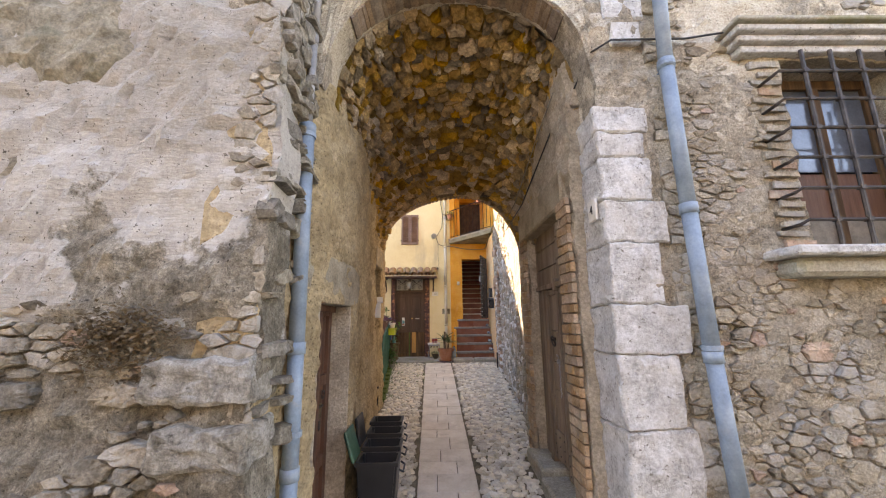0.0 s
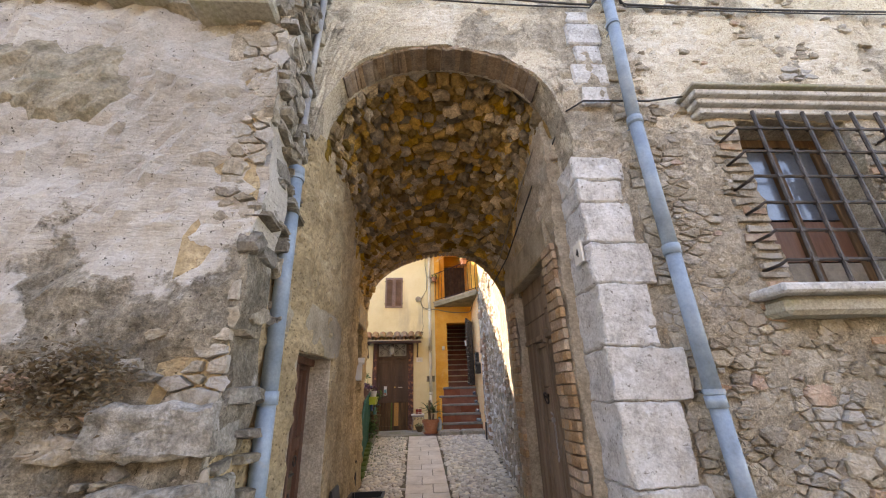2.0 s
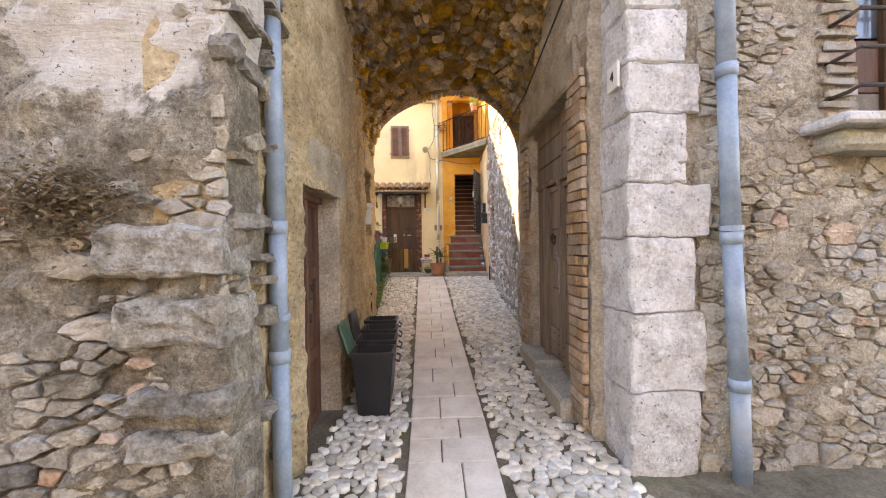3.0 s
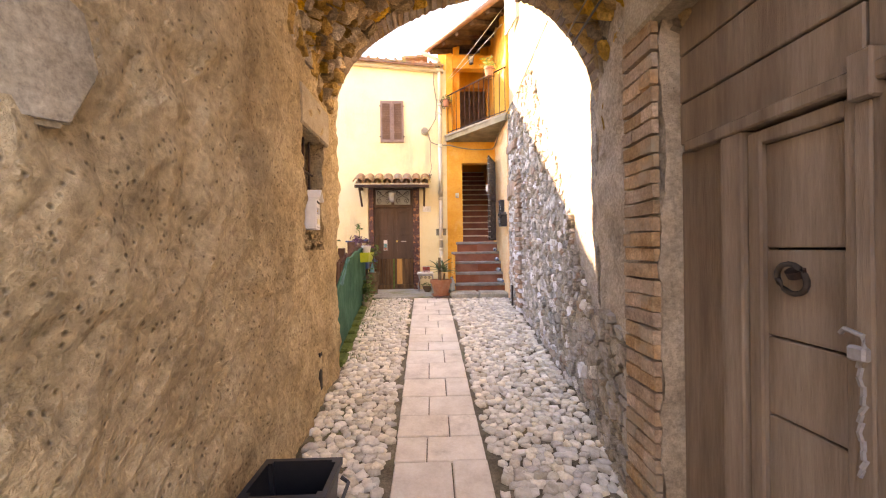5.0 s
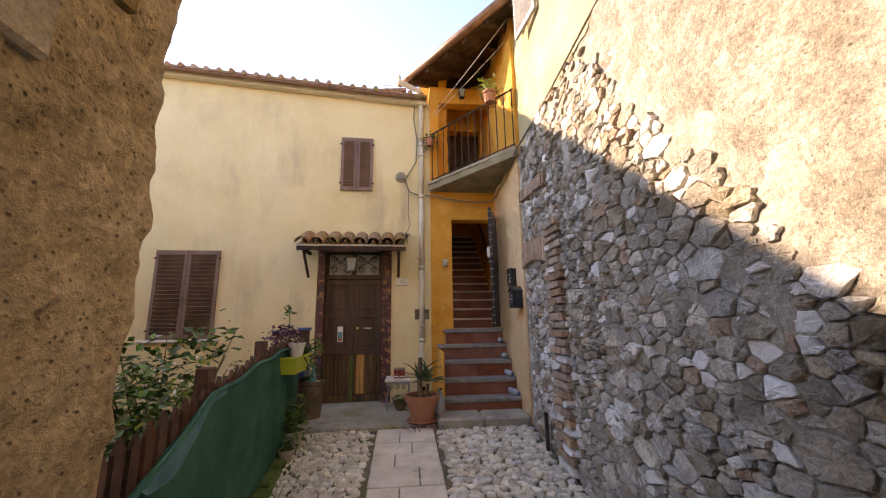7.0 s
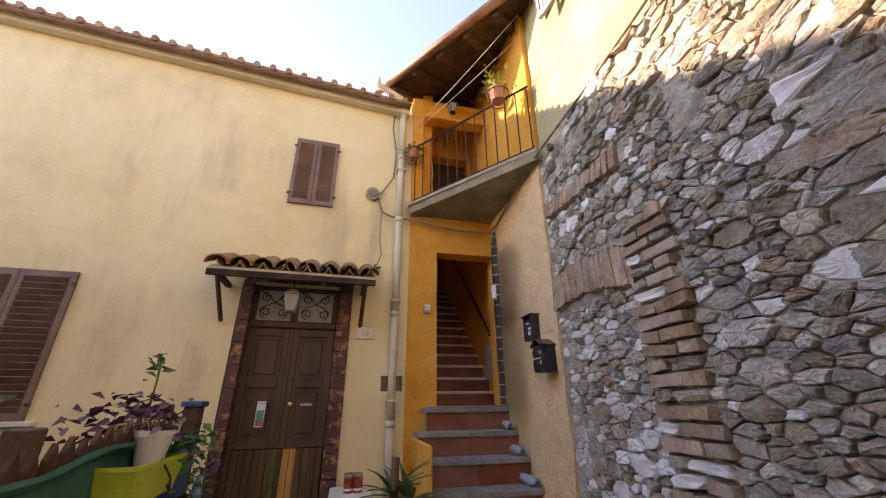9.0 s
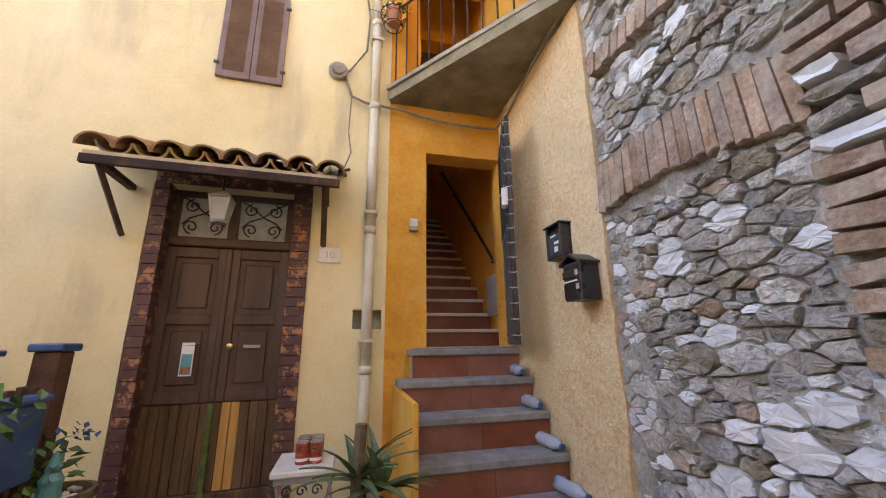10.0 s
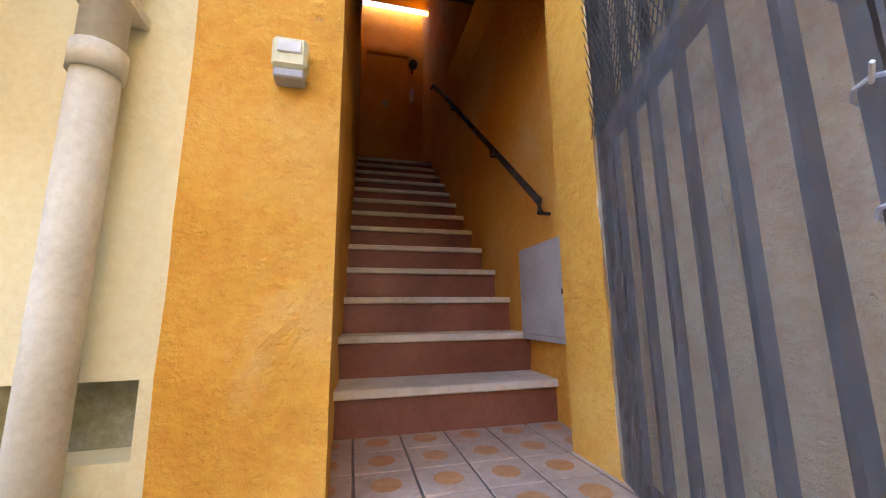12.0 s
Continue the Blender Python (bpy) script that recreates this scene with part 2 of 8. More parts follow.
M["peach"] = mat("faded peach wall paint", (0.77, 0.48, 0.235), (0.85, 0.59, 0.335), (0.88, 0.69, 0.46), 1.6, 34, 0.9, 0.9, 0.022, stain=(0.78, 0.52, 0.24), stain_scale=0.8, stain_at=(0.52, 0.72), chips=(0.42, 0.27, 0.15), chip_scale=17, chip_at=(0.655, 0.685))
M["sun_plaster"] = two_coats("patched lime plaster", ((0.22, 0.19, 0.15), (0.34, 0.30, 0.25), (0.46, 0.42, 0.36)), ((0.22, 0.19, 0.13), (0.30, 0.26, 0.19), (0.39, 0.35, 0.27)), 1.6, 0.5, 1.2, 2.2, (0, -0.9), grit=0.55)
M["rubble_patch"] = mat("rough sandy mortar", (0.20, 0.175, 0.125), (0.36, 0.31, 0.23), (0.48, 0.42, 0.32), 7, 45, 0.95, 1.0, 0.03, stain=(0.15, 0.16, 0.10), stain_scale=1.6, stain_at=(0.54, 0.68))
M["wood_brown"] = mat("brown painted door wood", (0.045, 0.024, 0.015), (0.075, 0.04, 0.025), (0.11, 0.062, 0.04), 5, 70, 0.5, 0.2, 0.004, stretch=(1, 1, 0.15))
M["wood_worn"] = mat("worn bare wood", (0.05, 0.027, 0.014), (0.10, 0.056, 0.027), (0.19, 0.11, 0.052), 14, 80, 0.75, 0.4, 0.006, stretch=(1, 1, 0.08))
M["wood_new"] = mat("orange varnished repair board", (0.34, 0.15, 0.035), (0.48, 0.23, 0.06), (0.56, 0.30, 0.10), 9, 60, 0.55, 0.3, 0.004, stretch=(1, 1, 0.1))
M["wood_red"] = mat("red brown old door wood", (0.07, 0.028, 0.015), (0.13, 0.055, 0.03), (0.20, 0.095, 0.055), 7, 60, 0.6, 0.35, 0.006, stretch=(1, 1, 0.12))
M["wood_grey"] = mat("weathered grey brown door wood", (0.14, 0.10, 0.07), (0.22, 0.165, 0.12), (0.31, 0.245, 0.185), 7, 70, 0.8, 0.45, 0.008, stretch=(1, 1, 0.1))
M["wood_roof"] = mat("dark roof timber", (0.05, 0.028, 0.018), (0.085, 0.05, 0.032), (0.13, 0.08, 0.05), 6, 60, 0.8, 0.4, 0.008)
M["shutter"] = mat("brown shutter paint", (0.15, 0.09, 0.068), (0.205, 0.13, 0.10), (0.26, 0.175, 0.14), 4, 60, 0.6, 0.2, 0.004)
M["shutter_red"] = mat("red brown shutter paint", (0.14, 0.04, 0.035), (0.20, 0.065, 0.055), (0.26, 0.10, 0.085), 4, 60, 0.65, 0.3, 0.005)
M["frame_paint"] = mat("flaking maroon door frame", (0.06, 0.022, 0.02), (0.09, 0.035, 0.03), (0.125, 0.055, 0.048), 5, 70, 0.6, 0.4, 0.006, chips=(0.38, 0.17, 0.08), chip_scale=11, chip_at=(0.545, 0.57))
M["terracotta"] = mat("weathered clay roof tile", (0.22, 0.115, 0.07), (0.34, 0.20, 0.125), (0.44, 0.29, 0.19), 8, 50, 0.9, 0.4, 0.008, vary=0.2, stain=(0.30, 0.24, 0.08), stain_scale=5, stain_at=(0.5, 0.65))
M["pot_clay"] = mat("terracotta pot", (0.34, 0.13, 0.07), (0.44, 0.19, 0.11), (0.50, 0.27, 0.18), 6, 50, 0.85, 0.3, 0.006)
M["riser"] = mat("red brown riser tile", (0.19, 0.055, 0.03), (0.25, 0.08, 0.045), (0.30, 0.11, 0.065), 4, 50, 0.5, 0.15, 0.003, vary=0.08)
M["tread"] = mat("worn grey stair stone", (0.17, 0.165, 0.155), (0.25, 0.24, 0.225), (0.33, 0.32, 0.305), 6, 50, 0.85, 0.4, 0.006)
M["concrete"] = mat("mossy concrete", (0.26, 0.24, 0.19), (0.38, 0.355, 0.29), (0.48, 0.45, 0.38), 4, 50, 0.92, 0.5, 0.01, stain=(0.22, 0.22, 0.10), stain_scale=2)
M["soffit"] = mat("mottled brown balcony soffit", (0.14, 0.115, 0.07), (0.25, 0.21, 0.135), (0.36, 0.31, 0.215), 3, 50, 0.92, 0.4, 0.01)
M["pipe_blue"] = mat("blue grey painted downpipe", (0.155, 0.21, 0.265), (0.215, 0.285, 0.35), (0.30, 0.37, 0.43), 5, 60, 0.5, 0.25, 0.004, stain=(0.30, 0.31, 0.30), stain_scale=3, stain_at=(0.58, 0.7))
M["pipe_grey"] = mat("galvanised grey pipe", (0.22, 0.22, 0.22), (0.32, 0.315, 0.31), (0.42, 0.41, 0.40), 5, 60, 0.5, 0.2, 0.004, metal=0.3)
M["pipe_cream"] = mat("cream painted pipe", (0.52, 0.46, 0.35), (0.62, 0.56, 0.43), (0.68, 0.62, 0.50), 4, 60, 0.6, 0.2, 0.004, stain=(0.40, 0.35, 0.26), stain_scale=4, stain_at=(0.6, 0.75))
M["copper"] = mat("brown copper gutter", (0.18, 0.085, 0.05), (0.27, 0.14, 0.085), (0.36, 0.20, 0.125), 4, 60, 0.5, 0.15, 0.003, metal=0.4)
M["iron"] = mat("dark wrought iron", (0.03, 0.026, 0.024), (0.055, 0.045, 0.04), (0.10, 0.075, 0.06), 9, 80, 0.6, 0.3, 0.003, metal=0.5)
M["rust"] = mat("rusty railing iron", (0.02, 0.014, 0.012), (0.04, 0.022, 0.017), (0.11, 0.05, 0.03), 9, 80, 0.7, 0.3, 0.003)
# near-black base colour stands in for the shade of unlit rooms and holes
M["dark"] = mat("near-black sheet for unlit interiors", (0.02, 0.018, 0.016), (0.035, 0.03, 0.027), (0.05, 0.044, 0.04), 3, 40, 0.9, 0.2)
M["black_plastic"] = mat("black plastic", (0.008, 0.008, 0.009), (0.014, 0.014, 0.016), (0.024, 0.024, 0.026), 4, 80, 0.42, 0.1, 0.002)
M["dark_metal"] = mat("black mailbox paint", (0.01, 0.01, 0.012), (0.018, 0.018, 0.021), (0.03, 0.03, 0.034), 4, 80, 0.35, 0.1, 0.002)
M["green_plastic"] = mat("dark green bin lid", (0.02, 0.06, 0.035), (0.035, 0.10, 0.06), (0.05, 0.135, 0.085), 4, 80, 0.45, 0.1, 0.002)
M["white_paint"] = mat("chalky white enamel", (0.58, 0.57, 0.54), (0.70, 0.69, 0.66), (0.78, 0.77, 0.74), 4, 70, 0.5, 0.15, 0.003)
M["grey_plastic"] = mat("pale grey plastic", (0.34, 0.34, 0.34), (0.44, 0.44, 0.435), (0.52, 0.52, 0.515), 4, 70, 0.5, 0.1, 0.002)
M["cable"] = mat("black cable", (0.015, 0.015, 0.015), (0.03, 0.029, 0.028), (0.05, 0.048, 0.046), 9, 80, 0.6, 0.1, 0.002)
M["cable_grey"] = mat("grey brown cable", (0.16, 0.14, 0.11), (0.23, 0.20, 0.16), (0.30, 0.27, 0.22), 9, 80, 0.7, 0.1, 0.002)
M["marble"] = mat("white marble", (0.56, 0.53, 0.46), (0.66, 0.63, 0.56), (0.74, 0.71, 0.65), 6, 70, 0.5, 0.15, 0.003)
M["brass"] = mat("polished brass", (0.55, 0.38, 0.12), (0.65, 0.46, 0.17), (0.72, 0.54, 0.24), 6, 70, 0.3, 0.1, 0.002, metal=1.0)
M["lace"] = mat("white lace curtain", (0.42, 0.44, 0.42), (0.55, 0.57, 0.54), (0.64, 0.65, 0.62), 20, 160, 0.9, 0.3, 0.003)
M["leaf"] = mat("green leaves", (0.04, 0.09, 0.02), (0.075, 0.15, 0.035), (0.13, 0.22, 0.06), 9, 60, 0.55, 0.2, 0.003, island=0.3)
M["leaf_pale"] = mat("yellow green leaves", (0.16, 0.22, 0.05), (0.26, 0.33, 0.08), (0.36, 0.42, 0.14), 9, 60, 0.55, 0.2, 0.003, island=0.25)
M["leaf_purple"] = mat("purple leaves", (0.06, 0.02, 0.045), (0.11, 0.04, 0.085), (0.17, 0.075, 0.13), 9, 60, 0.55, 0.2, 0.003, island=0.3)
M["stem"] = mat("brown plant stem", (0.10, 0.07, 0.04), (0.16, 0.115, 0.07), (0.22, 0.165, 0.105), 9, 60, 0.9, 0.3, 0.005)
M["lime_plastic"] = mat("lime green plastic", (0.36, 0.42, 0.03), (0.44, 0.51, 0.05), (0.50, 0.57, 0.09), 4, 70, 0.45, 0.1, 0.002)
M["cream_plastic"] = mat("cream plastic", (0.60, 0.56, 0.34), (0.68, 0.64, 0.42), (0.74, 0.70, 0.50), 4, 70, 0.5, 0.1, 0.002)
M["blue_plastic"] = mat("blue plastic", (0.02, 0.055, 0.14), (0.03, 0.08, 0.20), (0.05, 0.12, 0.27), 4, 70, 0.45, 0.1, 0.002)
M["fence_wood"] = mat("dark brown fence wood", (0.06, 0.03, 0.022), (0.10, 0.052, 0.038), (0.145, 0.08, 0.06), 8, 70, 0.8, 0.3, 0.005, vary=0.15)
M["net"] = mat("dark green shade net", (0.014, 0.075, 0.052), (0.024, 0.115, 0.080), (0.045, 0.165, 0.12), 3, 220, 0.8, 0.4, 0.004)
M["net_blue"] = mat("faded blue net", (0.05, 0.14, 0.16), (0.08, 0.21, 0.25), (0.13, 0.30, 0.35), 6, 160, 0.8, 0.4, 0.004)
M["teal"] = mat("teal glazed figure", (0.05, 0.20, 0.22), (0.08, 0.28, 0.30), (0.13, 0.36, 0.37), 6, 60, 0.4, 0.1, 0.002)
M["soil"] = mat("dark potting soil", (0.03, 0.02, 0.013), (0.055, 0.038, 0.026), (0.085, 0.06, 0.042), 20, 90, 0.97, 0.6, 0.01)
M["tin_red"] = mat("red printed tin", (0.22, 0.02, 0.02), (0.36, 0.05, 0.04), (0.50, 0.22, 0.12), 22, 60, 0.35, 0.05, 0.002, metal=0.2)
M["tin"] = mat("tin plate", (0.35, 0.33, 0.30), (0.45, 0.43, 0.40), (0.55, 0.53, 0.50), 9, 60, 0.35, 0.1, 0.002, metal=0.8)
M["mesh_film"] = mat("grey plastic sheeting", (0.06, 0.058, 0.06), (0.11, 0.105, 0.108), (0.22, 0.20, 0.20), 7, 30, 0.3, 0.6, 0.01, stretch=(1, 1, 0.4))
M["tie"] = mat("white cable tie", (0.66, 0.66, 0.66), (0.74, 0.74, 0.74), (0.80, 0.80, 0.80), 4, 70, 0.5, 0.05, 0.001)
M["floor_tile"] = mat("pink cement tile", (0.42, 0.29, 0.22), (0.52, 0.375, 0.29), (0.58, 0.44, 0.355), 7, 60, 0.45, 0.12, 0.002)
M["tile_motif"] = mat("orange tile motif", (0.46, 0.19, 0.07), (0.55, 0.25, 0.10), (0.60, 0.32, 0.16), 9, 60, 0.5, 0.1, 0.002)
M["tile_line"] = mat("grey brown tile line", (0.13, 0.10, 0.075), (0.18, 0.14, 0.11), (0.23, 0.185, 0.15), 9, 60, 0.6, 0.1, 0.002)
M["lampglass"] = mat("frosted lamp glass", (0.24, 0.245, 0.22), (0.32, 0.325, 0.295), (0.40, 0.41, 0.38), 9, 60, 0.3, 0.05, 0.001)
M["glass_dark"] = mat("dim window glass", (0.05, 0.06, 0.075), (0.08, 0.095, 0.115), (0.13, 0.15, 0.175), 2, 60, 0.08, 0.03, 0.001, coat=0.5)
# almost black, to carry the shade of a hole in its colour
M["void"] = mat("black for hole shade", (0.002, 0.002, 0.002), (0.004, 0.0035, 0.003), (0.006, 0.005, 0.004), 9, 60, 0.95, 0.05, 0.001)
# printed figures, and flat black for the shade in slots and bolt holes
M["ink"] = mat("black for ink and slot shade", (0.02, 0.02, 0.02), (0.035, 0.035, 0.035), (0.05, 0.05, 0.05), 9, 60, 0.7, 0.05, 0.001)
M["stone_grey_text"] = mat("grey engraved figures", (0.36, 0.33, 0.27), (0.42, 0.39, 0.32), (0.48, 0.45, 0.38), 9, 60, 0.8, 0.05, 0.001)
M["bottle"] = glass_mat("clear bottle plastic", (0.62, 0.70, 0.74), 0.12)
M["bottle"].node_tree.nodes["Principled BSDF"].inputs["Transmission Weight"].default_value = 0.45
M["moss"] = mat("green moss", (0.05, 0.08, 0.02), (0.09, 0.13, 0.035), (0.14, 0.18, 0.06), 20, 90, 0.97, 0.8, 0.01)
M["stucco_beige"] = mat("beige stone lintel", (0.22, 0.18, 0.125), (0.33, 0.275, 0.20), (0.42, 0.36, 0.27), 5, 60, 0.92, 0.5, 0.01)


# ---- shapes ----
def mesh_of(bm, name, material):
    me = bpy.data.meshes.new(name)
    bm.to_mesh(me)
    bm.free()
    for mm in (material if isinstance(material, (list, tuple)) else [material]):
        me.materials.append(mm)
    return me


def part(name, bm, material, parent=None, label="", smooth=False):
    """Link a bmesh as one object, under its thing when parent is given; built in world metres."""
    me = mesh_of(bm, name, material)
    if smooth:
        for p in me.polygons:
            p.use_smooth = True
    ob = new(name, me)
    if parent:
        ob.parent = parent
        if parent.type == "EMPTY":
            ob.matrix_parent_inverse = parent.matrix_basis.inverted()
    if label:
        ob["label"] = label
    return ob


def thing(name, label, category, at=None, group="", kind=""):
    ob = new(name)
    ob.empty_display_size = 0.1
    if at is not None:
        ob.matrix_basis = at if isinstance(at, Matrix) else Matrix.Translation(at)
    return tagged(ob, label, category, group, kind)


def box(bm, lo, hi, m=None, bevel=0.0):
    r = bmesh.ops.create_cube(bm, size=1.0)
    vs = r["verts"]
    c = [(a + b) / 2 for a, b in zip(lo, hi)]
    s = [max(1e-4, b - a) for a, b in zip(lo, hi)]
    bmesh.ops.scale(bm, vec=s, verts=vs)
    bmesh.ops.translate(bm, vec=c, verts=vs)
    if bevel:
        es = list({e for v in vs for e in v.link_edges})
        vs = bmesh.ops.bevel(bm, geom=es, offset=bevel, segments=1, affect="EDGES")["verts"]
    if m is not None:
        bmesh.ops.transform(bm, matrix=m, verts=list({v for v in vs}))
    return bm


def boxes(*items, bevel=0.0):
    bm = bmesh.new()
    for lo, hi in items:
        box(bm, lo, hi, bevel=bevel)
    return bm


def tube(bm, pts, r, sides=8, cap=True):
    """A round bar along points; r may be a list."""
    pts = [Vector(p) for p in pts]
    rr = r if isinstance(r, (list, tuple)) else [r] * len(pts)
    rings = []
    for i, p in enumerate(pts):
        d = (pts[min(i + 1, len(pts) - 1)] - pts[max(i - 1, 0)]).normalized()
        up = Vector((0, 0, 1)) if abs(d.z) < 0.9 else Vector((0, 1, 0))
        a = d.cross(up).normalized()
        b = d.cross(a).normalized()
        rings.append([bm.verts.new(p + rr[i] * (math.cos(k * math.tau / sides) * a + math.sin(k * math.tau / sides) * b)) for k in range(sides)])
    for r0, r1 in zip(rings, rings[1:]):
        for k in range(sides):
            bm.faces.new((r0[k], r1[k], r1[(k + 1) % sides], r0[(k + 1) % sides]))
    if cap:
        bm.faces.new(rings[0])
        bm.faces.new(list(reversed(rings[-1])))
    return bm


def lathe(bm, profile, sides=20, at=(0, 0, 0)):
    rings = []
    for r, z in profile:
        rings.append([bm.verts.new((at[0] + r * math.cos(k * math.tau / sides), at[1] + r * math.sin(k * math.tau / sides), at[2] + z)) for k in range(sides)])
    for r0, r1 in zip(rings, rings[1:]):
        for k in range(sides):
            bm.faces.new((r0[k], r0[(k + 1) % sides], r1[(k + 1) % sides], r1[k]))
    bm.faces.new(list(reversed(rings[0])))
    bm.faces.new(rings[-1])
    return bm


def sag(a, b, drop, n=14):
    a, b = Vector(a), Vector(b)
    return [a.lerp(b, i / n) - Vector((0, 0, drop * 4 * (i / n) * (1 - i / n))) for i in range(n + 1)]


def wobble(p, amp, f, seed=0.0):
    return amp * noise.fractal(Vector((p[0] * f + seed, p[1] * f - seed, p[2] * f)), 0.8, 2.0, 4)


def cuts(a, b, step, marks=()):
    """Grid lines from a to b about a step apart, with lines on the marks."""
    ms = sorted({a, b, *[m for m in marks if a < m < b]})
    out = [a]
    for p, q in zip(ms, ms[1:]):
        n = max(1, round((q - p) / step))
        out += [p + (q - p) * (i + 1) / n for i in range(n)]
    return out


def wall_grid(us, vs, pos, back, holes=(), amp=0.0, freq=4.0, normal=None, seed=0.0):
    """A thick wall as a mesh: front grid pos(u, v) with an uneven face, back at pos + back, holes (u0, u1, v0, v1) cut through."""
    back = Vector(back)
    nrm = Vector(normal) if normal else -back.normalized()
    nu, nv = len(us), len(vs)
    verts, faces = [], []
    for u in us:
        for v in vs:
            p = Vector(pos(u, v))
            verts.append(p + nrm * (wobble(p, amp, freq, seed) + wobble(p, amp * 0.35, freq * 4, seed) if amp else 0.0))
    off = len(verts)
    for u in us:
        for v in vs:
            verts.append(Vector(pos(u, v)) + back)

    def solid(i, j):
        if i < 0 or j < 0 or i >= nu - 1 or j >= nv - 1:
            return False
        uc, vc = (us[i] + us[i + 1]) / 2, (vs[j] + vs[j + 1]) / 2
        return not any(a < uc < b and c < vc < d for a, b, c, d in holes)

    for i in range(nu - 1):
        for j in range(nv - 1):
            if not solid(i, j):
                continue
            a, b, c, d = i * nv + j, (i + 1) * nv + j, (i + 1) * nv + j + 1, i * nv + j + 1
            faces.append((a, b, c, d))
            faces.append((a + off, d + off, c + off, b + off))
            for (p, q), (ii, jj) in (((a, b), (i, j - 1)), ((b, c), (i + 1, j)), ((c, d), (i, j + 1)), ((d, a), (i - 1, j))):
                if not solid(ii, jj):
                    faces.append((q, p, p + off, q + off))
    bm = bmesh.new()
    me = bpy.data.meshes.new("tmp")
    me.from_pydata([tuple(v) for v in verts], [], faces)
    bm.from_mesh(me)
    bpy.data.meshes.remove(me)
    bmesh.ops.recalc_face_normals(bm, faces=bm.faces)
    return bm


def hole_marks(holes):
    return [m for h in holes for m in h[:2]], [m for h in holes for m in h[2:]]


def setting(name, bm, material, label, category, smooth=False):
    return tagged(part(name, bm, material, smooth=smooth), label, category, kind="structure")

# ---- large structure ----
def ground_z(y):
    pts = [(-8, -0.10), (2.4, -0.08), (6.0, 0.22), (8.4, 0.48), (9.7, 0.56), (30, 0.57)]
    for (a, za), (b, zb) in zip(pts, pts[1:]):
        if y <= b:
            return za + (zb - za) * max(0, y - a) / (b - a)
    return 0.57


def along(pts, y):
    """Straight runs between (y, x) corners."""
    if y <= pts[0][0]:
        return pts[0][1]
    for (a, xa), (b, xb) in zip(pts, pts[1:]):
        if y <= b:
            return xa + (xb - xa) * (y - a) / (b - a)
    return pts[-1][1]


def right_x(y):
    """The courtyard's stone wall."""
    return along(((5.0, 1.12), (5.45, 1.175), (6.3, 1.245), (7.5, 1.305), (8.9, 1.36), (9.78, 1.425)), y)


def alley_r(y):
    """The right side of the covered way, which leans in about the double door."""
    return along(((2.6, 1.14), (2.93, 1.075), (3.2, 1.06), (4.5, 1.085), (4.8, 1.10), (5.2, 1.15), (5.46, 1.20)), y)


def left_x(y):
    """The left side of the covered way, bowed out beside the brown door."""
    return along(((2.0, -0.94), (2.54, -0.93), (2.74, -0.835), (3.5, -0.78), (4.2, -0.81), (5.5, -0.91), (6.62, -0.95)), y)


def fac_y(x):
    """The yellow house front, which stands a little askew."""
    return 11.16 + 0.04 * min(0.0, x - 0.36)


def eave_rise(x):
    """The eave climbs a little towards the garden."""
    return 0.065 * max(0.0, 0.36 - x)


LEFT_X, FRONT_Y, LEFT_Y = -0.93, 2.60, 2.02
VAULT_END = 6.62


def vault_end(x):
    """The inner end of the covered way runs askew."""
    return VAULT_END - 1.25 * max(0.0, min(1.0, (x + 0.95) / 2.2))

# ground, one sheet to the horizon
xs = [-60, -20, -8, -4, -2, -1, 0, 1, 2, 4, 8, 20, 60]
ys = [-60, -20, -8, -4, 0] + [2 + 0.4 * i for i in range(26)] + [14, 20, 40, 60]
bm = bmesh.new()
gv = [[bm.verts.new((x, y, ground_z(y) - 0.014 + (0.0 if y > 12 or y < -5 else wobble((x, y, 0), 0.006, 2)))) for y in ys] for x in xs]
for i in range(len(xs) - 1):
    for j in range(len(ys) - 1):
        bm.faces.new((gv[i][j], gv[i + 1][j], gv[i + 1][j + 1], gv[i][j + 1]))
ground = setting("ground", bm, M["earth"], "sandy earth ground with mossy joints between cobbles", "ground")

# left street building: front, then the alley side
us, vs = cuts(-9, -0.90, 0.10), cuts(-0.3, 7.0, 0.07)
us = [u for u in us if u < -3.4][::4] + [-3.4 + 0.05 * i for i in range(51)]
def left_front(u, v):
    bulge = 0.0
    if u > -1.5:
        bulge = 0.05 * (u + 1.5) / 0.6 * math.sin(v * 5.3)
    edge = 0.0 if u < -0.95 else -0.07 * noise.noise(Vector((0, 3.1, v * 2.2)))
    return (u + edge, LEFT_Y - 0.04 * max(0, 1.6 - v) + bulge * 0.4, v)
wall_left_front = setting("wall_left_front", wall_grid(us, vs, left_front, (0, 0.3, 0), amp=0.055, freq=2.6, normal=(0, -1, 0)), M["plaster_old"], "old street wall of crumbling white plaster over rubble", "wall")

DOOR_L = (2.75, 3.46, -0.5, 1.73)
WIN_L = (5.56, 6.05, 1.49, 2.40)
hs = [DOOR_L, WIN_L]
mu, mv = hole_marks(hs)
us = cuts(2.03, VAULT_END, 0.045, mu)
wall_left_alley = setting("wall_left_alley", wall_grid(us, cuts(-0.3, 3.45, 0.045, mv), lambda u, v: (left_x(u), u, v), (-0.32, 0, 0), hs, 0.035, 3.0, (1, 0, 0)), M["alley_plaster"], "rough pitted brown plaster wall of the covered alley", "wall")
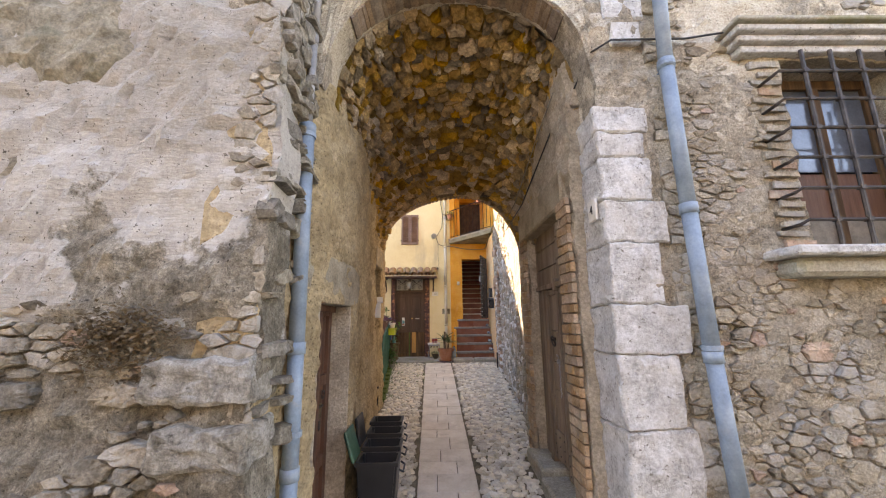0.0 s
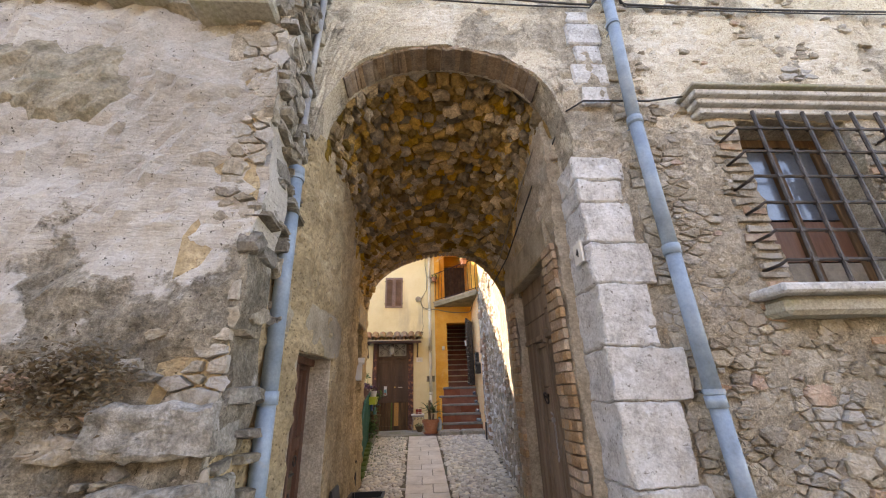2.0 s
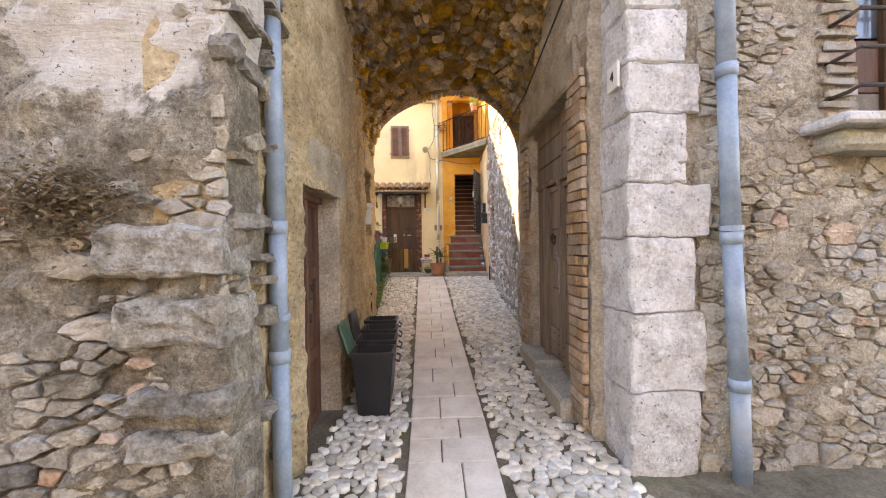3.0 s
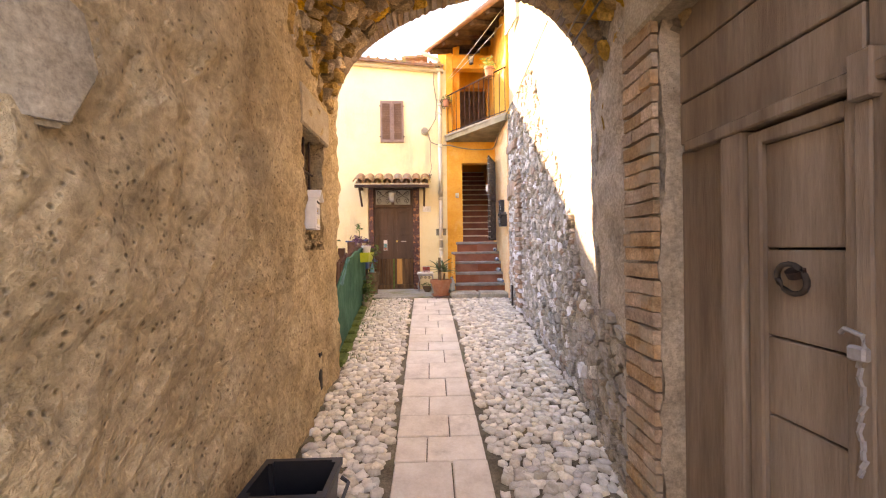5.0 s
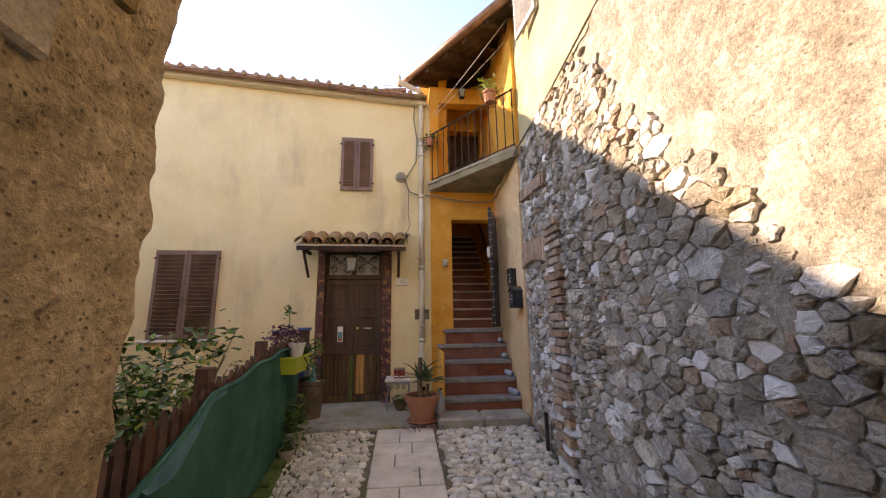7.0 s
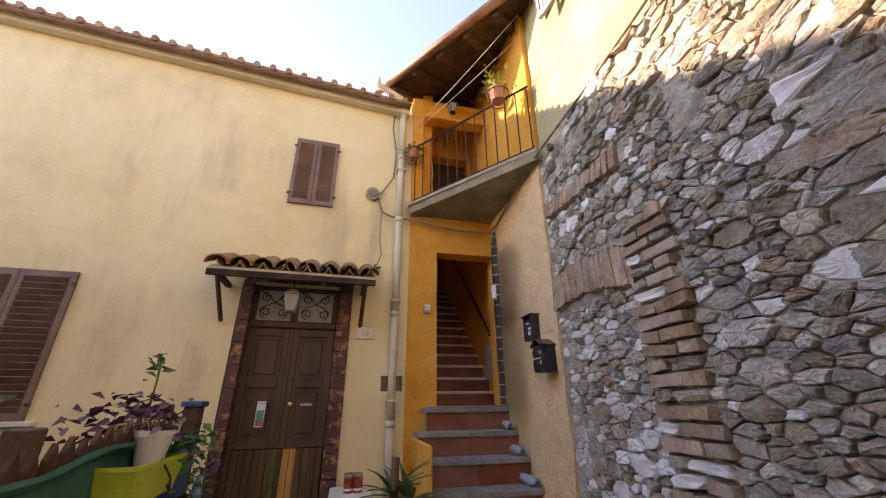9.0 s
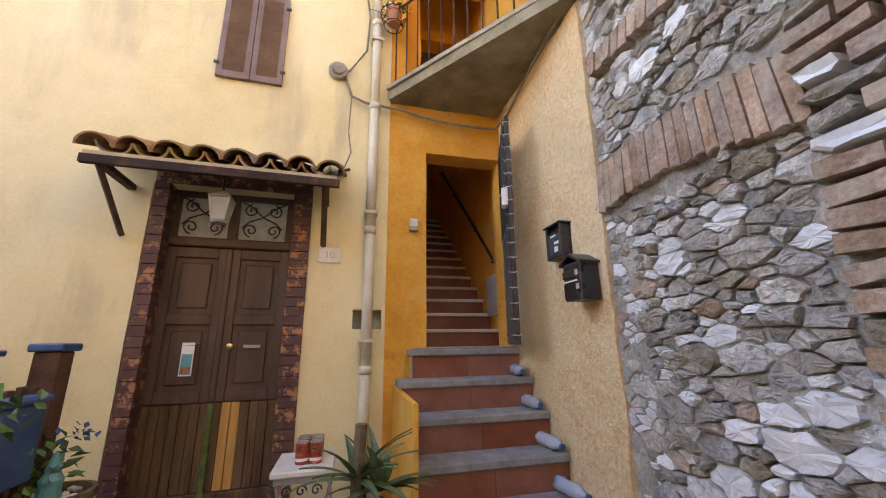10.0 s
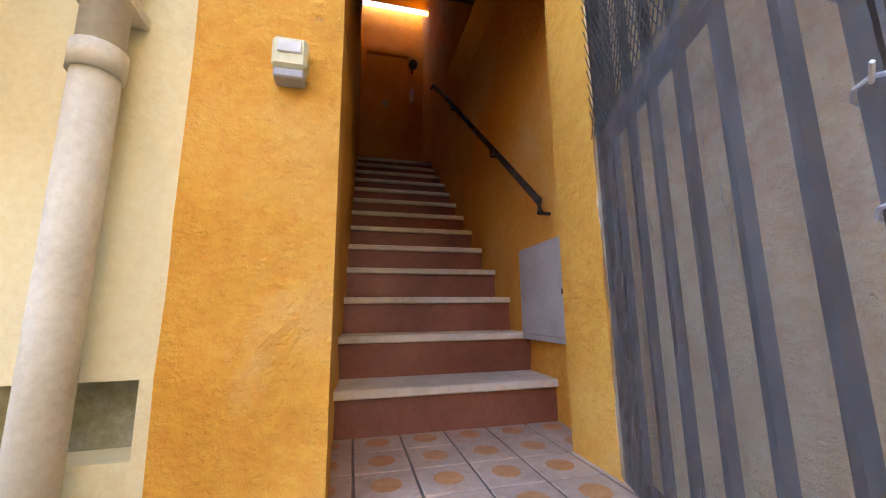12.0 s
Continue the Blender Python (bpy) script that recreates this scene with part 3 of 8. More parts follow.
wall_left_return = setting("wall_left_return", wall_grid(cuts(2.03, 2.62, 0.06), cuts(3.45, 7.0, 0.06), lambda u, v: (-0.93, u, v), (-0.32, 0, 0), (), 0.05, 3.0, (1, 0, 0), 2.0), M["rubble_front"], "rubble corner of the street wall above the downpipe", "wall")

# the right street building and the wall over the arch
def front_arch(x):
    t = min(1.0, abs(x - 0.17) / 1.02)
    return 3.34 + 0.99 * (1 - t ** 2.2) ** (1 / 2.2)
ARCH_L, ARCH_R = -0.85, 1.19
WIN_A = (-0.52, 0.18, 5.50, 6.75)
WIN_H = (1.02, 1.28, 5.72, 6.05)
WIN_B = (2.86, 3.60, 5.60, 6.80)
WIN_G = (2.62, 3.62, 2.03, 3.52)
us = cuts(ARCH_L - 0.10, ARCH_R, 0.045)
ss = [i / 20 for i in range(21)]
arch_wall = wall_grid(us, ss, lambda u, s: (u, FRONT_Y, front_arch(u) + (5.0 - front_arch(u)) * s), (0, 0.32, 0), (), 0.03, 3.0, (0, -1, 0))
setting("wall_over_arch", arch_wall, M["rubble_front"], "beige rendered wall above the alley arch", "wall")
hs = [WIN_A, WIN_H]
mu, mv = hole_marks(hs)
setting("wall_upper", wall_grid(cuts(ARCH_L - 0.10, ARCH_R, 0.06, mu), cuts(5.0, 7.0, 0.06, mv), lambda u, v: (u, FRONT_Y, v), (0, 0.32, 0), hs, 0.03, 3.0, (0, -1, 0)), M["rubble_front"], "beige rendered upper street wall with a shuttered window", "wall")
hs = [WIN_B, WIN_G]
mu, mv = hole_marks(hs)
us = cuts(ARCH_R, 5.2, 0.055, mu) + [5.6, 6.2, 7, 8, 9]
wall_right_front = setting("wall_right_front", wall_grid(us, cuts(-0.3, 7.0, 0.055, mv), lambda u, v: (u, FRONT_Y, v), (0, 0.34, 0), hs, 0.04, 3.0, (0, -1, 0)), M["rubble_front"], "rubble and mortar street wall with a barred window", "wall")

# right side of the alley
DOOR_R = (3.21, 4.50, -0.5, 2.55)
mu, mv = hole_marks([DOOR_R])
wall_right_alley = setting("wall_right_alley", wall_grid(cuts(2.92, 5.46, 0.055, mu), cuts(-0.3, 3.9, 0.055, mv), lambda u, v: (alley_r(u), u, v), (0.36, 0, 0), [DOOR_R], 0.03, 3.0, (-1, 0, 0)), M["alley_grey"], "grey roughcast alley wall around a double door", "wall")

# vault
def vault_profile(s, a):
    """Point of the vault at s of its length, a from 0 (left spring) to 1 (right spring)."""
    y = FRONT_Y + 0.30 + (VAULT_END - 0.5 - FRONT_Y - 0.30) * s
    x0, x1 = ARCH_L + (-0.97 - ARCH_L) * s, ARCH_R + (1.21 - ARCH_R) * s
    sp, cr = 3.34 + ((2.80 if a < 0.5 else 2.15) - 3.34) * min(1, s * 1.15), 4.33 + (3.56 - 4.33) * min(1, s * 1.15)
    th = math.pi * (1 - a)
    c, sn = math.cos(th), math.sin(th)
    k = 2 / 2.3
    x = (x0 + x1) / 2 + (x1 - x0) / 2 * math.copysign(abs(c) ** k, c)
    return (x, FRONT_Y + 0.30 + (vault_end(x) - FRONT_Y - 0.30) * s, sp + (cr - sp) * abs(sn) ** k)

bm = bmesh.new()
ns, na = 60, 56
vv = []
for i in range(ns + 1):
    row = []
    for j in range(na + 1):
        p = Vector(vault_profile(i / ns, j / na))
        c = Vector(((ARCH_L + ARCH_R) / 2, p.y, 2.9))
        d = (c - p).normalized()
        row.append(bm.verts.new(p + d * (wobble(p, 0.035, 3.0) - 0.03)))
    vv.append(row)
for i in range(ns):
    for j in range(na):
        bm.faces.new((vv[i][j], vv[i + 1][j], vv[i + 1][j + 1], vv[i][j + 1]))
# the fabric above the vault
outer = [[bm.verts.new((x, y if y < 3 else vault_end(x) - 0.03, z)) for x, z in ((-1.4, 2.7), (-1.4, 4.9), (1.6, 4.9), (1.6, 2.7))] for y in (FRONT_Y + 0.30, 6)]
for k in range(3):
    bm.faces.new((outer[0][k], outer[0][k + 1], outer[1][k + 1], outer[1][k]))
VAULT_BM = bm

# building mass over the alley: far face and sides, with an arched opening
def far_arch(x):
    t = min(1.0, abs(x - 0.12) / 1.09)
    sp = 2.80 if x < 0.12 else 2.15
    return sp + 0.02 + (3.56 - sp) * (1 - t ** 2.3) ** (1 / 2.3)
us = cuts(-0.98, 1.34, 0.05)
setting("wall_over_far_arch", wall_grid(us, ss, lambda u, s: (u, vault_end(u) + 0.02, far_arch(u) + (4.9 - far_arch(u)) * s), (0, -0.25, 0), (), 0.02, 3.0, (0, 1, 0)), M["alley_plaster"], "wall above the alley's inner arch", "wall")
# unseen rear wall and roof, kept low to let sky light into the courtyard
setting("wall_left_back", wall_grid(cuts(-9, -0.98, 0.25), cuts(-0.2, 4.9, 0.3), lambda u, v: (u, VAULT_END + 0.02, v), (0, -0.25, 0), (), 0.02, 2.0, (0, 1, 0)), M["alley_plaster"], "rendered rear wall of the street building", "wall")
rs_ = bmesh.new()
for x0_, x1_, y1_ in ((-9, -0.9, 6.75), (-0.899, 9, 5.6)):
    q_ = [rs_.verts.new(p_) for p_ in ((x0_, 1.85, 7.0), (x1_, 1.85, 7.0), (x1_, y1_, 4.92), (x0_, y1_, 4.92), (x0_, 1.85, 7.14), (x1_, 1.85, 7.14), (x1_, y1_, 5.06), (x0_, y1_, 5.06))]
    for f_ in ((3, 2, 1, 0), (4, 5, 6, 7), (0, 1, 5, 4), (1, 2, 6, 5), (2, 3, 7, 6), (3, 0, 4, 7)):
        rs_.faces.new([q_[k_] for k_ in f_])
setting("roof_street", rs_, M["terracotta"], "unseen clay roof, dropped at the rear to let sky light in", "roof")
# unseen wall, added to bounce warm sunlight onto the street front
setting("wall_street_opposite", boxes(((-16, -6.5, -0.3), (16, -6.2, 6.0))), M["rubble_front"], "unseen wall added across the street to bounce light", "wall")

# courtyard: right hand stone wall, cream wall above it
WALL_TOP = 3.92
wall_stone_right = setting("wall_stone_right", wall_grid(cuts(5.42, 9.78, 0.06), cuts(-0.2, WALL_TOP, 0.06), lambda u, v: (right_x(u) + 0.05, u, v), (0.4, 0, 0), (), 0.025, 3.0, (-1, 0, 0)), M["mortar"], "rubble stone courtyard wall with grey mortar", "wall")
def high_wall(u, v):
    return (right_x(u) + 0.07, u, v)
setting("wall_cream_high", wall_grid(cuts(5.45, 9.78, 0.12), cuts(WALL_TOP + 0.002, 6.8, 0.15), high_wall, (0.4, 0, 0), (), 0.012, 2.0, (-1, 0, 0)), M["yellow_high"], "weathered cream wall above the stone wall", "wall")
PEACH_X = 1.445
setting("wall_peach", wall_grid(cuts(9.78, 11.15, 0.07), cuts(0.3, 4.0, 0.08), lambda u, v: (PEACH_X, u, v), (0.35, 0, 0), (), 0.014, 3.0, (-1, 0, 0)), M["peach"], "faded peach painted wall beside the stairs", "wall")

# orange house: wall with the stair door, loggia above
ODOOR = (0.705, 1.44, 1.63, 3.41)
ORANGE_Y = 11.15
mu, mv = hole_marks([ODOOR])
setting("wall_orange", wall_grid(cuts(0.36, 1.80, 0.06, mu), cuts(0.3, 4.0, 0.08, mv), lambda u, v: (u, ORANGE_Y, v), (0, 0.22, 0), [ODOOR], 0.010, 3.0, (0, -1, 0)), M["orange"], "orange painted wall with an open stair doorway", "wall")
setting("pillar_orange", boxes(((0.36, ORANGE_Y - 0.002, 4.0), (0.52, ORANGE_Y + 0.22, 5.85)), bevel=0.01), M["orange"], "orange corner pillar of the loggia", "pillar")
setting("wall_loggia_side", wall_grid(cuts(9.80, 12.9, 0.1), cuts(4.0, 6.8, 0.15), lambda u, v: (PEACH_X, u, v), (0.35, 0, 0), (), 0.008, 3.0, (-1, 0, 0)), M["orange"], "orange side wall of the loggia", "wall")
setting("wall_loggia_back", wall_grid(cuts(0.2, 1.75, 0.1, [0.56, 1.40]), cuts(4.0, 6.7, 0.15, [5.45]), lambda u, v: (u, 11.95, v), (0, 0.2, 0), [(0.56, 1.40, 4.0, 5.45)], 0.008, 3.0, (0, -1, 0)), M["orange"], "orange back wall of the loggia", "wall")
setting("wall_loggia_left", wall_grid(cuts(11.37, 12.14, 0.1), cuts(4.0, 6.0, 0.15), lambda u, v: (0.52, u, v), (-0.15, 0, 0), (), 0.008, 3.0, (1, 0, 0)), M["orange"], "orange left wall of the loggia", "wall")

# stairwell
ST_L, ST_R = 0.70, 1.56
setting("wall_stair_right", wall_grid(cuts(11.37, 16.2, 0.12), cuts(1.2, 6.6, 0.12), lambda u, v: (ST_R + 0.03 * (u - 11.4), u, v), (0.2, 0, 0), (), 0.012, 2.5, (-1, 0, 0)), M["orange"], "orange stairwell wall with a handrail", "wall")
setting("wall_stair_left", wall_grid(cuts(11.37, 16.2, 0.12), cuts(1.2, 6.6, 0.12), lambda u, v: (ST_L - 0.01 + 0.02 * (u - 11.4), u, v), (-0.15, 0, 0), (), 0.012, 2.5, (1, 0, 0)), M["orange"], "orange stairwell wall", "wall")
setting("wall_stair_end", boxes(((0.5, 15.2, 1.2), (2.0, 15.4, 6.6))), M["orange"], "orange wall at the head of the stairs", "wall")
setting("ceiling_stair", boxes(((0.5, 12.18, 6.5), (2.0, 15.0, 6.6)), ((0.5, 11.37, 3.86), (1.9, 11.95, 3.97))), M["orange"], "orange stairwell ceiling", "ceiling")

# yellow house
DOOR_10 = (-1.40, -0.31, 0.3, 2.88)
WIN_Y1 = (-1.11, -0.595, 3.87, 4.79)
WIN_Y2 = (-3.70, -2.82, 1.56, 2.85)
NICHE = (0.10, 0.33, 1.79, 1.945)
hs = [DOOR_10, WIN_Y1, WIN_Y2, NICHE]
mu, mv = hole_marks(hs)
# front runs on unseen to x -12, added to block the low sun
setting("wall_yellow", wall_grid(cuts(-12.0, 0.36, 0.12, mu), cuts(0.3, 5.5, 0.12, mv), lambda u, v: (u, fac_y(u), v + max(0.0, v - 4.9) / 0.6 * eave_rise(u)), (0, 0.3, 0), hs, 0.008, 1.5, (0, -1, 0)), M["yellow"], "pale yellow painted house front with streaky stains", "wall")
setting("wall_yellow_side", boxes(((-12.2, 9.8, 0.2), (-12.0, 16, 5.5))), M["yellow"], "unseen pale yellow side of the lengthened house", "wall")
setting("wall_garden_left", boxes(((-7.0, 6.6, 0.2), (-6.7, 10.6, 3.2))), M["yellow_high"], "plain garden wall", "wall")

# ---- street front ----
def written(text, size, m, material, name="lettering", parent=None, depth=0.002):
    cu = bpy.data.curves.new("txt", "FONT")
    cu.body, cu.size, cu.extrude, cu.align_x, cu.align_y = text, size, depth, "CENTER", "CENTER"
    tmp = bpy.data.objects.new("txt", cu)
    me = bpy.data.meshes.new_from_object(tmp)
    bpy.data.objects.remove(tmp)
    me.transform(m)
    me.materials.append(material)
    ob = new(name, me)
    if parent:
        ob.parent = parent
        if parent.type == "EMPTY":
            ob.matrix_parent_inverse = parent.matrix_basis.inverted()
    return ob


def downpipe(name, label, pts, r, material, joints, brackets, back, bracket_mat):
    th = thing(name, label, "pipe", pts[0])
    for p, q in zip(joints, joints[1:]):
        seg = [p, q]
        pp = part("pipe_length", tube(bmesh.new(), seg, r, 14), material, th, smooth=True)
        d = (Vector(q) - Vector(p)).normalized()
        part("socket", tube(bmesh.new(), [Vector(q) - d * 0.05, Vector(q) + d * 0.02], r * 1.16, 14), material, pp, smooth=True)
    for b in brackets:
        b = Vector(b)
        bm = bmesh.new()
        tube(bm, [b + Vector((0, 0, -0.015)), b + Vector((0, 0, 0.015))], r * 1.22, 14)
        tube(bm, [b, b + Vector(back)], 0.008, 6)
        part("bracket", bm, bracket_mat, th)
    return th

downpipe("downpipe", "blue grey painted metal downpipe on the alley corner", [(-0.86, 2.44, -0.08)], 0.048, M["pipe_blue"],
         [(-0.86, 2.44, -0.09), (-0.865, 2.44, 0.75), (-0.87, 2.44, 1.45), (-0.885, 2.445, 2.90)], [(-0.866, 2.44, 0.95), (-0.885, 2.445, 2.84)], (-0.1, 0.0, 0), M["pipe_blue"])
downpipe("upper_downpipe", "thin grey galvanised downpipe rising along the corner", [(-0.885, 2.445, 2.92)], 0.028, M["pipe_grey"],
         [(-0.885, 2.445, 2.92), (-0.88, 2.45, 3.6), (-0.85, 2.45, 4.7), (-0.84, 2.46, 6.2), (-0.84, 2.46, 6.98)], [(-0.88, 2.45, 3.9), (-0.85, 2.45, 4.9)], (-0.09, 0, 0), M["pipe_grey"])
downpipe("downpipe", "blue grey painted downpipe on the rubble street wall", [(1.77, 2.50, -0.08)], 0.050, M["pipe_blue"],
         [(1.775, 2.495, -0.09), (1.76, 2.495, 0.5), (1.72, 2.495, 1.36), (1.70, 2.495, 2.33), (1.685, 2.495, 3.43), (1.74, 2.495, 4.85), (1.80, 2.495, 6.3), (1.84, 2.495, 6.98)],
         [(1.685, 2.495, 3.41), (1.722, 2.495, 1.40), (1.72, 2.495, 4.5)], (0, 0.12, 0), M["pipe_blue"])

# barred window
def grille_window():
    w = tagged(thing("window_1", "old casement window with dim panes behind the street wall", "window", (3.12, 2.8, 2.03)), kind="structure")
    yb = 2.84
    bm = boxes(((2.62, yb, 2.03), (2.70, yb + 0.07, 3.52)), ((3.54, yb, 2.03), (3.62, yb + 0.07, 3.52)), ((2.70, yb, 3.44), (3.54, yb + 0.07, 3.52)), ((2.70, yb, 2.03), (3.54, yb + 0.07, 2.10)), ((3.09, yb - 0.01, 2.10), (3.16, yb + 0.06, 3.44)), bevel=0.005)
    part("window_frame", bm, M["wood_worn"], w)
    for x0, x1 in ((2.70, 3.09), (3.16, 3.54)):
        part("window_pane", boxes(((x0, yb + 0.03, 2.72), (x1, yb + 0.04, 3.44))), M["glass_dark"], w)
        part("lower_panel", boxes(((x0, yb + 0.02, 2.34), (x1, yb + 0.04, 2.70)), bevel=0.004), M["wood_red"], w, "rust brown wooden panel")
        part("curtain", boxes(((x0, yb + 0.02, 2.10), (x1, yb + 0.035, 2.33))), M["cable_grey"], w, "greyish cloth behind the bars")
    # near-black sheet supplies the shade of a room that isn't built
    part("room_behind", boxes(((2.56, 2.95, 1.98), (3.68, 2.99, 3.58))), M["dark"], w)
    g = thing("window_grille", "wrought iron window grille of crossed dark bars", "grille", (3.1, 2.4, 2.04))
    gy = 2.455
    for i in range(6):
        x = 2.66 + i * 0.215
        part("upright_bar", tube(bmesh.new(), [(x, gy, 1.99), (x, gy, 2.8), (x, gy, 3.50)], 0.014, 6), M["iron"], g)
    for i in range(6):
        z = 2.22 + i * 0.222
        part("cross_bar", tube(bmesh.new(), [(2.44, FRONT_Y + 0.03, z - 0.03), (2.44, gy + 0.03, z - 0.025), (2.47, gy, z), (3.80, gy, z), (3.83, gy + 0.03, z - 0.02), (3.83, FRONT_Y + 0.03, z - 0.03)], 0.012, 6), M["iron"], g)
        for k in range(6):
            part("collar", boxes(((2.66 + k * 0.215 - 0.018, gy - 0.018, z - 0.014), (2.66 + k * 0.215 + 0.018, gy + 0.018, z + 0.014))), M["iron"], g)
    s = thing("window_sill", "moulded grey stone sill below the barred window", "sill", (3.1, 2.5, 1.9))
    part("sill_slab", boxes(((2.24, 2.33, 1.965), (4.0, 2.64, 2.03)), bevel=0.015), M["quoin"], s)
    part("sill_moulding", boxes(((2.32, 2.42, 1.84), (3.92, 2.64, 1.965)), bevel=0.03), M["concrete"], s)
    h = thing("window_hood", "weathered moulded stone hood above the window", "hood", (3.2, 2.5, 3.55))
    for k, (z0, z1, out) in enumerate(((3.54, 3.60, 0.06), (3.60, 3.65, 0.11), (3.65, 3.70, 0.16), (3.70, 3.735, 0.20))):
        part("moulding", boxes(((2.33 - out * 0.8, FRONT_Y - out - 0.02, z0), (4.3 + out, FRONT_Y + 0.05, z1 - 0.002)), bevel=0.008), M["quoin"] if k < 3 else M["concrete"], h)

grille_window()


def shutter_leaf(bm_frame, bm_slats, x0, x1, z0, z1, d0, m=None, rows=14, st=0.045, mid=False):
    """One louvred leaf between x0 and x1, d from the wall outwards, in the frame of m with -y outwards."""
    y0, y1 = -d0 - 0.035, -d0
    for lo, hi in (((x0, y0, z0), (x0 + st, y1, z1)), ((x1 - st, y0, z0), (x1, y1, z1)), ((x0 + st, y0 + 0.001, z0), (x1 - st, y1, z0 + st * 1.3)), ((x0 + st, y0 + 0.001, z1 - st * 1.3), (x1 - st, y1, z1))):
        box(bm_frame, lo, hi, m)
    a, b = z0 + st * 1.3, z1 - st * 1.3
    for i in range(rows):
        z = a + (b - a) * (i + 0.5) / rows
        r = pose(0, y0 + 0.017, z, 38, 0, 0)
        box(bm_slats, (x0 + st, -0.017, -(b - a) / rows * 0.42), (x1 - st, -0.010, (b - a) / rows * 0.62), (m @ r) if m is not None else r)


def shutters(name, label, x0, x1, z0, z1, m, material, d0=0.0, rows=14, group=""):
    th = thing(name, label, "shutters", m @ Vector(((x0 + x1) / 2, 0, z0)), group)
    xm = (x0 + x1) / 2
    for a, b in ((x0, xm - 0.003), (xm + 0.003, x1)):
        f, s = bmesh.new(), bmesh.new()
        shutter_leaf(f, s, a, b, z0, z1, d0, m, rows)
        leaf = part("shutter_leaf", f, material, th)
        part("louvres", s, material, leaf)
        hx = a if a == x0 else b
        for z in (z0 + 0.12, z1 - 0.12):
            part("hinge", box(bmesh.new(), (hx - 0.02, -d0 - 0.045, z - 0.012), (hx + 0.02, -d0 - 0.034, z + 0.012), m), M["iron"], leaf)
    return th

for w, zz in ((WIN_A, 0), (WIN_B, 0)):
    shutters("window_shutters", "closed red brown louvred shutters in the street wall", w[0], w[1], w[2], w[3], Matrix.Translation((0, FRONT_Y + 0.12, 0)), M["shutter_red"], group="upper street shutters")
# sheets coloured near black for the shade inside the upper windows
setting("window_reveal", boxes(((-0.52, FRONT_Y + 0.14, 5.5), (0.18, FRONT_Y + 0.2, 6.75)), ((2.86, FRONT_Y + 0.14, 5.6), (3.6, FRONT_Y + 0.2, 6.8)), ((1.02, FRONT_Y + 0.25, 5.72), (1.28, FRONT_Y + 0.3, 6.05))), M["dark"], "near-black sheet for the shade behind the upper openings", "window")
for x0, x1, z0, z1 in ((-0.86, 0.60, 5.24, 5.44), (2.42, 3.96, 5.24, 5.44)):
    s = thing("window_sill", "worn brick and stone window sill on the street wall", "sill", ((x0 + x1) / 2, FRONT_Y, z0))
    part("sill_slab", boxes(((x0, FRONT_Y - 0.10, z1 - 0.05), (x1, FRONT_Y + 0.05, z1)), bevel=0.012), M["brick"], s)
    part("sill_moulding", boxes(((x0 + 0.03, FRONT_Y - 0.06, z0), (x1 - 0.03, FRONT_Y + 0.05, z1 - 0.052)), bevel=0.012), M["tan_stone"], s)
for i, (x, z) in enumerate(((0.38, 5.62), (2.58, 5.72), (3.82, 5.75))):
    tagged(part("shutter_hook", tube(bmesh.new(), [(x, FRONT_Y + 0.03, z), (x + 0.02, FRONT_Y - 0.09, z + 0.03), (x + 0.03, FRONT_Y - 0.1, z - 0.07)], 0.012, 6), M["iron"]), "bent iron hook that holds a shutter open", "hook")

# cables
def cable(name, label, pts, r, material):
    return tagged(part(name, tube(bmesh.new(), pts, r, 6), material, smooth=True), label, "cable")
fy = FRONT_Y - 0.05
cable("wall_cable", "thick black cable across the wall above the arch", sag((-0.82, fy, 4.97), (0.5, fy, 4.93), 0.03) + sag((0.5, fy, 4.93), (1.60, fy, 4.84), 0.02)[1:] + [(1.66, fy - 0.03, 4.92), (1.74, fy - 0.09, 4.98), (1.86, fy - 0.05, 4.97), (1.90, fy, 4.88)] + sag((1.96, fy, 4.86), (5.2, fy, 4.90), 0.03), 0.011, M["cable"])
cable("wall_cable", "second black cable above the arch", sag((-0.82, fy, 4.93), (1.58, fy, 4.80), 0.04) + [(1.64, fy - 0.04, 4.86), (1.78, fy - 0.09, 4.94), (1.92, fy - 0.02, 4.80)] + sag((1.98, fy, 4.83), (5.2, fy, 4.86), 0.03), 0.008, M["cable"])
cable("wall_cable", "thin dark cable from the window hood to the arch", [(2.2, FRONT_Y - 0.08, 3.71), (1.9, fy, 3.68), (1.33, fy, 3.67), (1.20, FRONT_Y + 0.02, 3.62), (1.16, FRONT_Y + 0.3, 3.5), (1.06, 3.3, 3.3), (1.02, 4.4, 2.96), (0.98, 5.3, 2.86)], 0.008, M["cable"])
cable("wall_cable", "twisted grey cable hanging on the plaster", [(-1.62, 1.93, 5.2), (-1.60, 1.93, 4.7), (-1.66, 1.92, 4.36), (-1.60, 1.90, 4.24), (-1.50, 1.90, 4.22), (-1.38, 1.90, 4.30)], 0.012, M["pipe_blue"])
cable("wall_cable", "thin grey cable down the plaster wall", [(-1.58, 1.93, 4.24), (-1.60, 1.93, 4.1), (-1.62, 1.93, 4.0), (-1.63, 1.93, 3.9)], 0.009, M["cable_grey"])
cable("wall_cable", "black lamp cable along the street wall", [(-1.40, 1.90, 4.46), (-1.38, 1.92, 4.62), (-1.30, 1.92, 4.72), (-1.05, 1.92, 4.70), (-0.92, 2.0, 4.66)], 0.010, M["cable"])
cable("wall_cable", "thin vault cable hanging along the alley", [(1.08, 2.95, 3.70), (1.02, 3.6, 3.42), (0.98, 4.6, 3.05), (0.96, 5.35, 2.95)], 0.006, M["cable_grey"])

